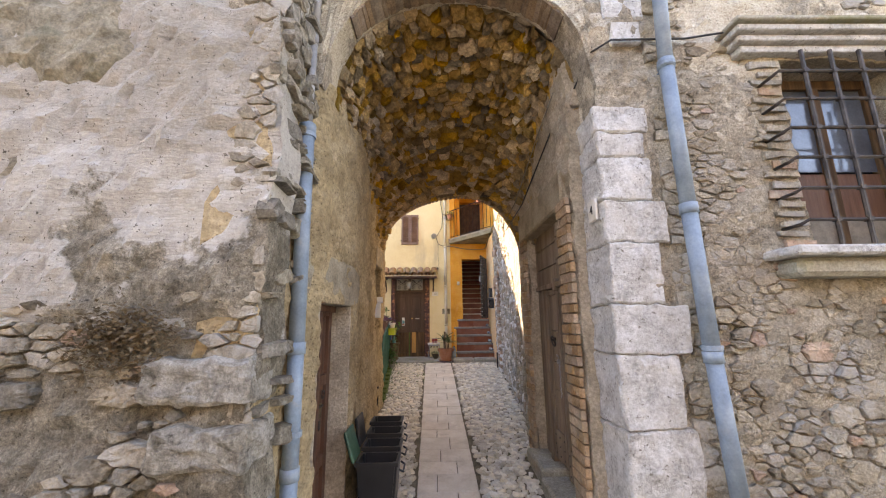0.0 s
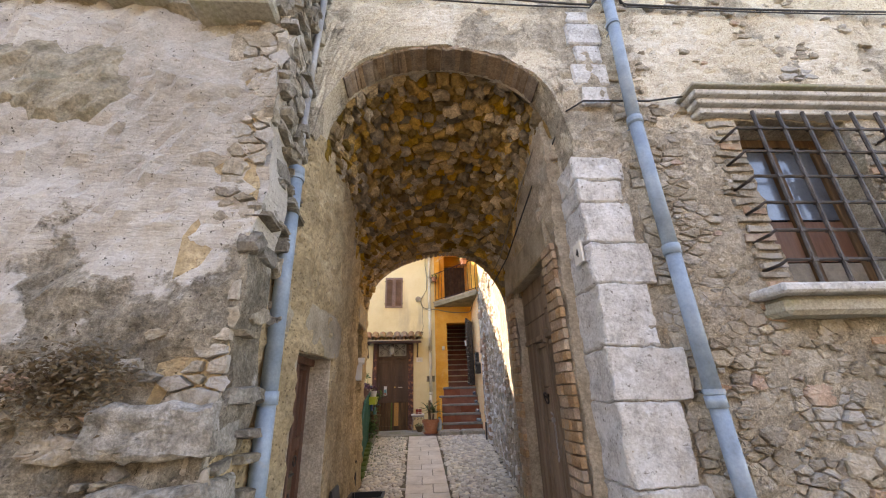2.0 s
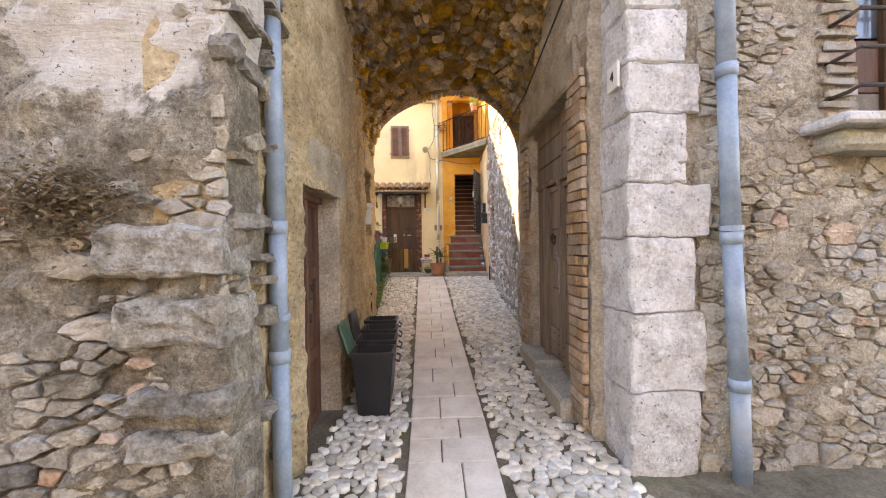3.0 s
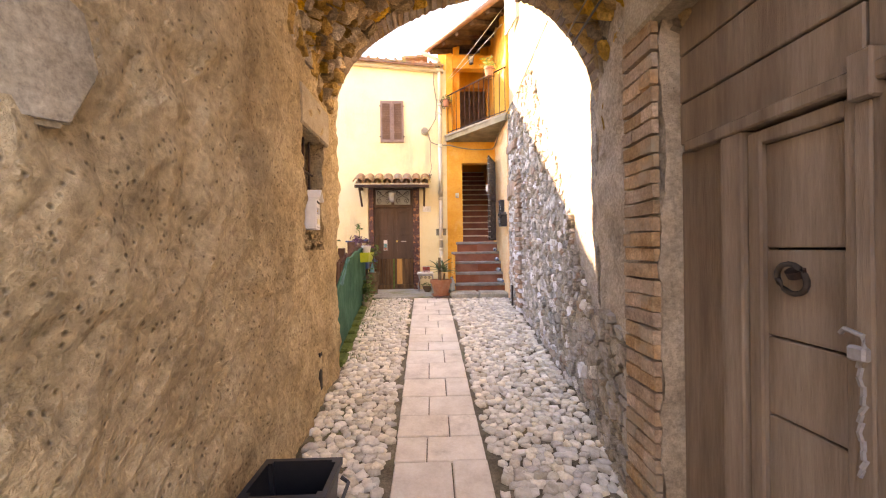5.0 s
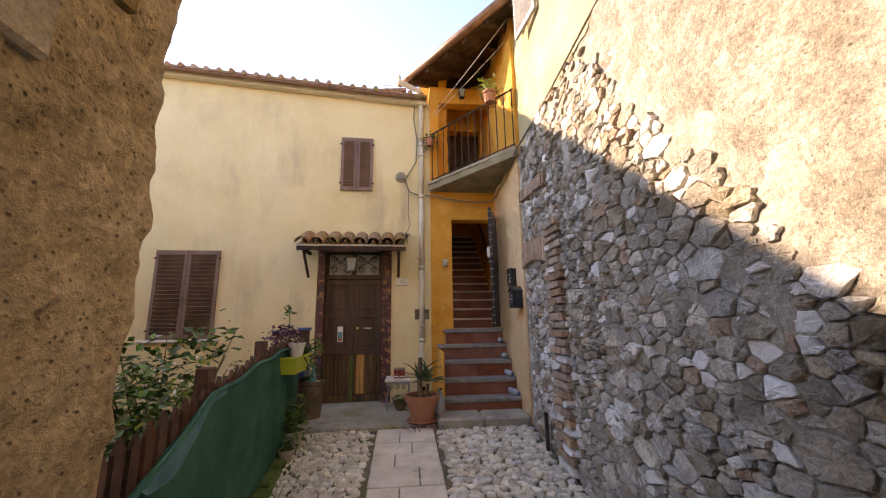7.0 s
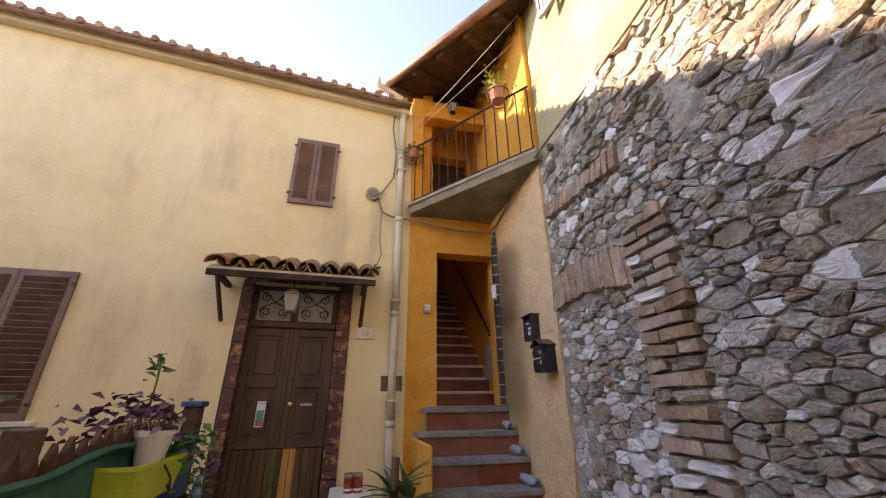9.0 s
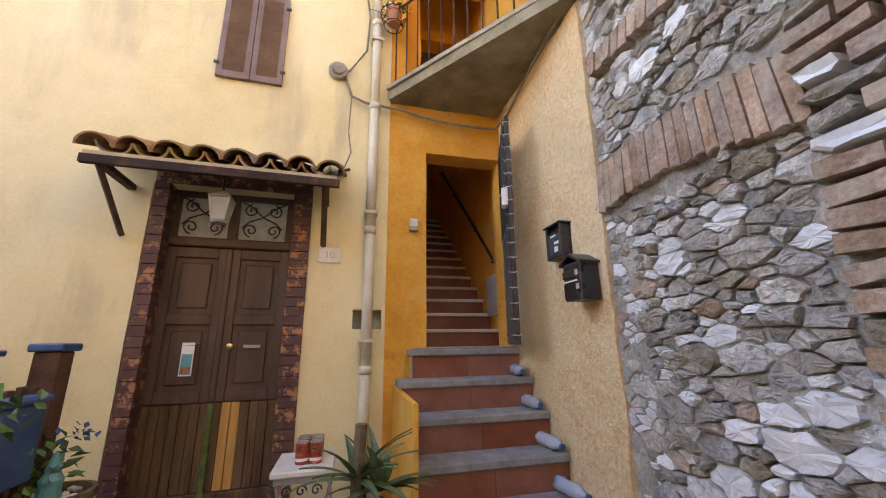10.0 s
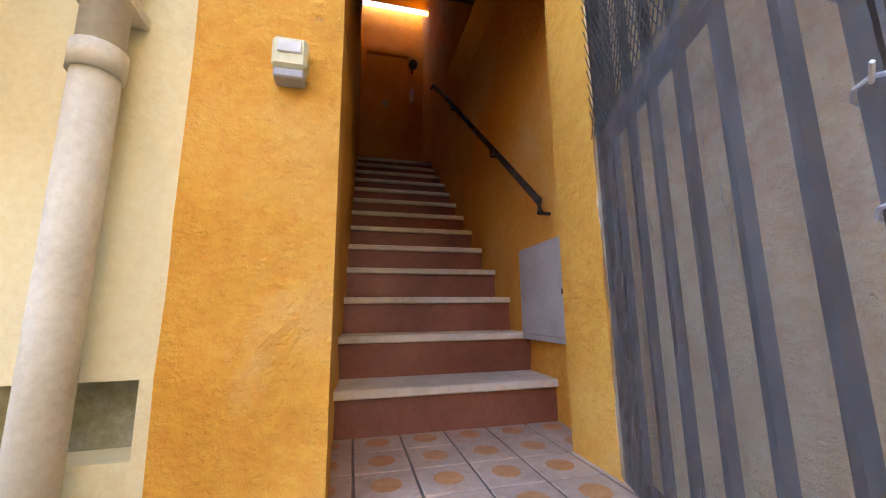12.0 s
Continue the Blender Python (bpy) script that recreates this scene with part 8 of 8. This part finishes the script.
lay_rubble(wall_stone_right, stones, lambda u, v, d: Vector((right_x(u) + 0.060 - d, u, v)), lambda p: 8.2 < p.y < 9.76 and 0.5 < p.z < 2.9, S_TONES, S_JOINED, ["stone", "white_stone", "brick", "stone"], 1, 0.0028, 300, True)
items = []
for k in range(18):
    u = 8.74 + k * 0.0585
    items.append((place((right_x(u) + 0.05, u, 2.44 + 0.08 * (k / 17) + 0.05 * math.sin(k * math.pi / 17)), (0, -1, 0), (0, 0, 1), (-1, 0, 0), 0.052, 0.29 + rnd.uniform(-0.02, 0.02), 0.045, 4 - k * 0.5), 2))
zc, k = 0.50, 0
while zc < 2.62:
    ua, ub = 8.38 + rnd.uniform(-0.04, 0.03), 8.735
    cut_ = ua + (ub - ua) * ((0.36 if k % 2 else 0.62) + rnd.uniform(-0.05, 0.05))
    for a, b in ((ua, cut_), (cut_, ub)):
        odd = rnd.random()
        items.append((place((right_x((a + b) / 2) + 0.045, (a + b) / 2, zc + 0.032), (0, -1, 0), (0, 0, 1), (-1, 0, 0), (b - a) * 0.96, 0.062 + rnd.uniform(-0.008, 0.006), 0.055 + rnd.uniform(0, 0.012), rnd.gauss(0, 2)), 2 if odd < 0.60 else 1 if odd < 0.72 else 3))
    zc += 0.073
    k += 1
for k in range(15):
    u = 8.68 + k * 0.07
    items.append((place((right_x(u) + 0.05, u, 3.16 + (u - 8.66) * 0.13), (0, -1, 0.12), (0, 0, 1), (-1, 0, 0), 0.062, 0.15 + rnd.uniform(-0.02, 0.02), 0.055, -12 + rnd.gauss(0, 3)), 2))
lay(wall_stone_right, items, lambda p: True, ["stone", "white_stone", "brick", "stone"], [S_GREY, S_WHITE, S_BRICK, S_TAN], "far_stones",
    [M["wall_stone_j"], M["white_stone"], M["brick"], M["tan_stone_j"]], 1)
pt_b = wall_grid(cuts(5.42, 8.2, 0.05), cuts(0.2, WALL_TOP, 0.05), lambda u, v: (right_x(u) + 0.05 - 0.035 * max(0.0, min(1.0, (v - (0.95 + max(0.0, (u - 5.4)) * 1.35)) * 4 + 1.2 * noise.noise(Vector((u * 3, v * 3, 5))))) + 0.004, u, v), (0.03, 0, 0), (), 0.010, 5.0, (-1, 0, 0))
setting("plaster_patch", pt_b, M["sun_plaster"], "patched pale lime plaster on the sunlit wall", "plaster")

# right street wall: stones bedded in mortar, and the dressed quoins
stones = []
for u, v, poly in cells(1.60, 5.0, -0.05, 2.0, 0.062, 15, 1.6, 1.1) + cells(1.66, 5.0, 2.0, 5.2, 0.052, 16, 2.0, 1.1):
    if WIN_G[0] - 0.22 < u < WIN_G[1] + 0.22 and WIN_G[2] - 0.1 < v < WIN_G[3] + 0.15:
        continue
    keep = 1.1 if v < 0.9 else 0.92 if v < 1.9 else 0.80 if v < 3.4 else 0.30
    if noise.noise(Vector((u * 1.9, v * 1.9, 2.0))) * 0.9 + 0.25 + rnd.random() * 0.65 > keep:
        continue
    poly = [(max(1.60, a), b) for a, b in poly]
    stones.append((u, v, poly, rnd.uniform(0.020, 0.050) if v < 1.7 else rnd.uniform(0.014, 0.034), 1 if rnd.random() < 0.04 else 0))
lay_rubble(wall_right_front, stones, lambda u, v, d: Vector((u, FRONT_Y + 0.014 - d, v)), lambda p: p.x < 3.1 and p.z < 2.9, [M["tan_stone"], M["brick"]], [M["tan_stone_j"], M["brick"]], ["stone", "brick"], 2, 0.004)
items = []
for side in (-1, 1):
    for k in range(20):
        x = WIN_G[0] - 0.11 if side < 0 else WIN_G[1] + 0.11
        items.append((place((x + 0.03 * (k % 2) * side, FRONT_Y - 0.0, 2.08 + k * 0.073), (1, 0, 0), (0, 0, 1), (0, -1, 0), 0.20 + 0.05 * (k % 2) + rnd.uniform(-0.03, 0.03), 0.060 + rnd.uniform(-0.012, 0.008), rnd.uniform(0.012, 0.032), rnd.gauss(0, 2.5)), 2 if rnd.random() < 0.9 else 1))
S_BRT = stone_meshes("brick", 8, M["brick_tan"], 260, make=brick_shape, chip=0.06)
S_BRW = stone_meshes("brick", 8, M["tan_stone"], 270, make=brick_shape, chip=0.2)
lay(wall_right_front, items, lambda p: p.x < 3.2 and p.z < 2.6, ["stone", "brick", "brick"], [S_TAN, S_BRICK, S_BRW], "far_stones", [M["tan_stone_j"], M["brick"], M["tan_stone"]], 2)
qz = [-0.1, 0.42, 0.90, 1.35, 1.68, 2.10, 2.40, 2.73, 2.92, 3.13]
for i, (a, b) in enumerate(zip(qz, qz[1:])):
    w = (0.42, 0.46, 0.40, 0.50, 0.36, 0.44, 0.36, 0.34, 0.38)[i]
    bm = bmesh.new()
    box(bm, (ARCH_R - 0.035, FRONT_Y - 0.038, a + 0.003), (ARCH_R - 0.035 + w, FRONT_Y + 0.34, b - 0.003), None, 0.012)
    bmesh.ops.subdivide_edges(bm, edges=bm.edges, cuts=9, use_grid_fill=True)
    for v in bm.verts:
        v.co += Vector((noise.noise(v.co * 6), noise.noise(v.co * 6 + Vector((9, 0, 0))), noise.noise(v.co * 6 + Vector((0, 9, 0))))) * 0.017 + Vector((noise.noise(v.co * 17), noise.noise(v.co * 15), noise.noise(v.co * 16))) * 0.014
    ob = part("quoin_block", bm, M["quoin"], wall_right_front, "rough dressed grey limestone block" if i == 0 else "")
for i, (x0, x1, z0, z1) in enumerate(((1.34, 1.58, 3.66, 3.86), (1.30, 1.62, 3.88, 4.12), (1.36, 1.60, 4.14, 4.34), (1.32, 1.64, 4.36, 4.62), (1.34, 1.56, 4.64, 4.78))):
    part("quoin_block", boxes(((x0, FRONT_Y - 0.028, z0), (x1, FRONT_Y + 0.06, z1)), bevel=0.015), M["quoin"], wall_right_front)

# left street wall
stones = []
for u, v, poly in cells(-3.4, -0.92, -0.05, 1.9, 0.062, 25, 2.1, 1.1) + cells(-1.2, -0.92, 1.9, 4.6, 0.060, 26, 1.7, 0.8):
    keep = 0.72 if u > -1.12 else 0.95 - max(0, v - 0.4) * 0.42 if v < 1.75 else -1
    if noise.noise(Vector((u * 1.6, v * 2.4, 7.0))) * 0.9 + 0.25 + rnd.random() * 0.6 > keep:
        continue
    poly = [(min(-0.91, a), b) for a, b in poly]
    tone = 1 if rnd.random() < (0.16 if -1.75 < u < -1.25 and v < 1.45 else 0.04) and v < 1.8 else 2 if u > -1.22 or rnd.random() < 0.45 else 0
    stones.append((u, v, poly, rnd.uniform(0.014, 0.028) if u > -1.22 else rnd.uniform(0.020, 0.050), tone))
lay_rubble(wall_left_front, stones, lambda u, v, d: Vector((u, LEFT_Y + 0.004 - 0.04 * max(0, 1.6 - v) - d, v)), lambda p: p.z < 2.6 and p.x > -2.8, [M["dark_stone"], M["brick"], M["tan_stone"]], [M["dark_stone_j"], M["brick"], M["tan_stone_j"]], ["stone", "brick", "stone"], 3, 0.005)
items = []
for u, v, w, h, t in courses(2.04, 2.55, 0.0, 7.0, (0.07, 0.15), (0.10, 0.26), 27):
    if 3.0 < v or rnd.random() < 0.4:
        items.append((place((-0.93, u, v), (0, 1, 0), (0, 0, 1), (1, 0, 0), w, h * 0.95, rnd.uniform(0.04, 0.09), t), 0))
S_DARK = stone_meshes("stone", 10, M["dark_stone"], 300)
lay(wall_left_front, items, lambda p: p.z < 2.6 and p.x > -2.8, ["stone", "brick", "stone"], [S_DARK, S_BRICK, S_TAN], "far_stones", [M["dark_stone_j"], M["brick"], M["tan_stone_j"]], 3)
pt2 = wall_grid(cuts(-4.6, -1.2, 0.05), cuts(2.4, 5.2, 0.05), lambda u, v: (u, LEFT_Y - 0.012 - 0.075 * max(-0.6, min(0.6, 0.9 - ((u + 2.35) / 0.62) ** 2 - ((v - 3.28) / 0.34) ** 2 + 1.1 * noise.fractal(Vector((u * 2.2, v * 2.2, 3)), 0.8, 2, 4) if v < 3.85 else 1.4 * noise.fractal(Vector((u * 1.6, v * 1.6, 8)), 0.8, 2, 4) + 0.15)), v), (0, 0.08, 0), (), 0.018, 9.0, (0, -1, 0))
setting("mortar_patch", pt2, M["rubble_patch"], "rough sandy mortar patch with mossy edges", "plaster")
# big pale corner blocks
for i, (x0, x1, z0, z1) in enumerate(((-1.40, -0.90, 1.20, 1.42), (-1.34, -0.88, 0.92, 1.12), (-1.22, -0.90, 3.86, 4.02), (-1.30, -0.86, 0.62, 0.74), (-1.28, -0.88, 0.46, 0.56))):
    bm = bmesh.new()
    box(bm, (x0, LEFT_Y - 0.10, z0), (x1, LEFT_Y + 0.2, z1), None, 0.02)
    bmesh.ops.subdivide_edges(bm, edges=bm.edges, cuts=7, use_grid_fill=True)
    for v in bm.verts:
        v.co += Vector((noise.noise(v.co * 7), noise.noise(v.co * 7 + Vector((9, 0, 0))), noise.noise(v.co * 7 + Vector((0, 9, 0))))) * 0.032 + Vector((noise.noise(v.co * 19), noise.noise(v.co * 17) * 1.4, noise.noise(v.co * 18))) * 0.020
    part("corner_block", bm, M["corner_stone"], wall_left_front)
tagged(part("wall_fern", leaves(1500, (-1.54, LEFT_Y - 0.07, 1.53), (0.12, 0.025, 0.075), 0.028, 90), M["stem"]), "dry dark weed clump growing on the wall", "weed", kind="stuff")

# vault: stones, front and far brick rings
verts, faces = [], []


def vault_at(u, v, d):
    """u round the arch and v along the vault in metres, d out of its face."""
    s_, a_ = max(0.0, min(1.0, v / 3.4)), max(0.0, min(1.0, u / 3.2))
    p = Vector(vault_profile(s_, a_))
    return p + (Vector((0.17, p.y, 2.9)) - p).normalized() * (d - 0.055)
for u, v, poly in cells(0.08, 3.12, 0.03, 3.14, 0.075, 35, 1.35, 0.9):
    vs_, fs_ = rubble_stone(u, v, poly, 0.007, rnd.uniform(0.045, 0.125), vault_at, rnd)
    o = len(verts)
    verts += [tuple(p) for p in vs_]
    faces += [tuple(i + o for i in f) for f in fs_]
def ring_bricks(s, y_off, depth, n, a0=0.02, a1=0.98, th=0.10):
    for k in range(n):
        a = a0 + (a1 - a0) * (k + 0.5) / n
        p = Vector(vault_profile(s, a)) + Vector((0, y_off, 0))
        e = 0.004
        du = (Vector(vault_profile(s, min(1, a + e))) - Vector(vault_profile(s, max(0, a - e)))).normalized()
        nn = du.cross(Vector((0, 1, 0)))
        if nn.dot(Vector((0.17, p.y, 3.0)) - p) < 0:
            nn = -nn
        vv2, ff2 = brick_shape(600 + k % 20)
        m = place(p - nn * 0.03, du, Vector((0, 1, 0)), nn, 3.1 / n * 0.93, depth, th, rnd.gauss(0, 1.5))
        o = len(ring_v)
        ring_v.extend(tuple(m @ Vector(q_)) for q_ in vv2)
        ring_f.extend(tuple(i + o for i in f) for f in ff2)
ring_v, ring_f = [], []
ring_bricks(1.0, -0.13, 0.27, 58, 0.04, 0.95, th=0.035)
ring_bricks(0.0, -0.16, 0.26, 40, 0.2, 0.8, th=0.06)
me = bpy.data.meshes.new("vault_stones")
me.from_pydata(verts, [], faces)
VAULT_BM.from_mesh(me)
nf = len(VAULT_BM.faces)
me2 = bpy.data.meshes.new("vault_ring")
me2.from_pydata(ring_v, [], ring_f)
VAULT_BM.from_mesh(me2)
VAULT_BM.faces.ensure_lookup_table()
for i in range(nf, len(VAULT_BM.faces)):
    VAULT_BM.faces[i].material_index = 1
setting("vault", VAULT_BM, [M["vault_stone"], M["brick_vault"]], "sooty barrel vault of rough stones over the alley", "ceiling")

# brick jambs of the grey double door
for ya, yb in ((2.95, 3.205), (4.505, 4.78)):
    zc = 0.02
    i = 0
    while zc < 2.50:
        h = 0.072 + 0.012 * rnd.random()
        cut_ = ya + (yb - ya) * (0.36 if i % 2 else 0.64) if rnd.random() < 0.55 else None
        for a, b in ((ya, cut_), (cut_, yb)) if cut_ else ((ya, yb),):
            a2 = a - (0.02 * rnd.random() if a == ya and ya < 4 else 0)
            m = place((alley_r((a + b) / 2) - 0.018, (a2 + b) / 2, zc + h / 2), (0, -1, 0), (0, 0, 1), (-1, 0, 0), (b - a2) * 0.985, h * 0.94, 0.022 + 0.012 * rnd.random(), rnd.gauss(0, 1.2))
            ob = new("brick", S_BRT[rnd.randrange(len(S_BRT))])
            ob.parent = wall_right_alley
            ob.matrix_basis = m
        zc += h
        i += 1

# stones low on the alley's right end
stones = []
for u, v, poly in cells(4.80, 5.46, -0.02, 2.2, 0.075, 45, 1.5, 1.0):
    if v > 1.05 + 0.3 * noise.noise(Vector((u * 3.0, 1.0, 1.0))) or u > 5.40:
        continue
    stones.append((u, v, [(max(4.79, a), b) for a, b in poly], rnd.uniform(0.022, 0.05), 0))
lay_rubble(wall_right_alley, stones, lambda u, v, d: Vector((alley_r(u) + 0.002 - d, u, v)), lambda p: True, [M["tan_stone"]], [M["tan_stone_j"]], ["stone"], 6, 0.004, 300, True)

# slabs down the middle of the lane
def lane(y):
    f = max(0.0, min(1.0, (y - 3.0) / 6.6))
    return -0.20 - 0.14 * f, 0.37 - 0.08 * f
y = 0.6
i = 0
while y < 9.72:
    dep = rnd.uniform(0.25, 0.36)
    y2 = min(y + dep, 9.78)
    x0, x1 = lane((y + y2) / 2)
    cut_ = x0 + (x1 - x0) * (rnd.uniform(0.30, 0.42) if i % 2 else rnd.uniform(0.58, 0.72))
    for a, b in ((x0, cut_), (cut_, x1)):
        zc = ground_z((y + y2) / 2)
        sl_ = (ground_z(y2) - ground_z(y)) / (y2 - y)
        bm = bmesh.new()
        box(bm, (a + 0.004, y + 0.004, -0.06), (b - 0.004, y2 - 0.004, rnd.uniform(-0.002, 0.006)), None, 0.006)
        for v in bm.verts:
            v.co.z += zc + 0.004 + sl_ * (v.co.y - (y + y2) / 2)
        part("paving_slab", bm, M["slab"], ground)
    y = y2
    i += 1

# cobbles on both sides
C_MESH = stone_meshes("cobble", 14, M["cobble"], 400, round_=True, rough=0.20, n=8, flat=0.84, square=0.35)
items = []
yy = 1.2
row = 0
while yy < 9.80:
    xx = -1.36 + (0.045 if row % 2 else 0.0)
    left = left_x(yy) if yy < 6.64 else -1.05 - 0.06 * (yy - 6.64)
    right = right_x(yy) + 0.02 if yy > 5.4 else alley_r(yy) + 0.02
    while xx < 1.48:
        x, y = xx + rnd.gauss(0, 0.012), yy + rnd.gauss(0, 0.012)
        a, b = lane(y)
        s = rnd.uniform(0.060, 0.094)
        if left + 0.03 < x < right - 0.02 and not (a - 0.045 < x < b + 0.045) and not (y > 9.72 and x > 0.25) and not (0.92 < x and 3.1 < y < 4.6):
            ang = rnd.uniform(0, 180)
            m = Matrix.Translation((x, y, ground_z(y) - 0.028)) @ Matrix.Rotation(radians(ang), 4, "Z") @ Matrix.Rotation(rnd.gauss(0, 0.09), 4, "X") @ Matrix.Diagonal((s * rnd.uniform(1.0, 1.35), s * rnd.uniform(0.75, 1.0), rnd.uniform(0.028, 0.042), 1))
            items.append((m, 0))
        xx += 0.074
    yy += 0.061
    row += 1
lay(ground, items, lambda p: 2.6 < p.y < 4.4, ["cobble"], [C_MESH], "far_cobbles", [M["cobble_j"]], 8, far_label="pale river cobbles bedded in earth")
# weeds and fallen leaves
verts, faces = [], []
bm = bmesh.new()
for k in range(220):
    side = rnd.random()
    y = rnd.uniform(6.7, 9.7)
    x = -1.0 - 0.06 * (y - 6.64) + abs(rnd.gauss(0, 0.10)) if side < 0.75 else rnd.uniform(-0.9, -0.4)
    for j in range(4):
        a = rnd.uniform(0, 6.28)
        l = rnd.uniform(0.02, 0.06)
        p = Vector((x + rnd.gauss(0, 0.01), y + rnd.gauss(0, 0.01), ground_z(y) - 0.01))
        t1 = p + Vector((math.cos(a) * l * 0.7, math.sin(a) * l * 0.7, l))
        sd = Vector((-math.sin(a), math.cos(a), 0)) * 0.006
        bm.faces.new((bm.verts.new(p - sd), bm.verts.new(p + sd), bm.verts.new(t1)))
tagged(part("lane_weeds", bm, M["leaf"]), "small green weeds between the cobbles", "weeds", kind="stuff")
tagged(part("fallen_leaves", leaves(70, (0.15, 9.72, 0.60), (0.14, 0.05, 0.006), 0.035, 99), M["leaf_purple"]), "dry fallen leaves around the yucca pot", "leaves", kind="stuff")
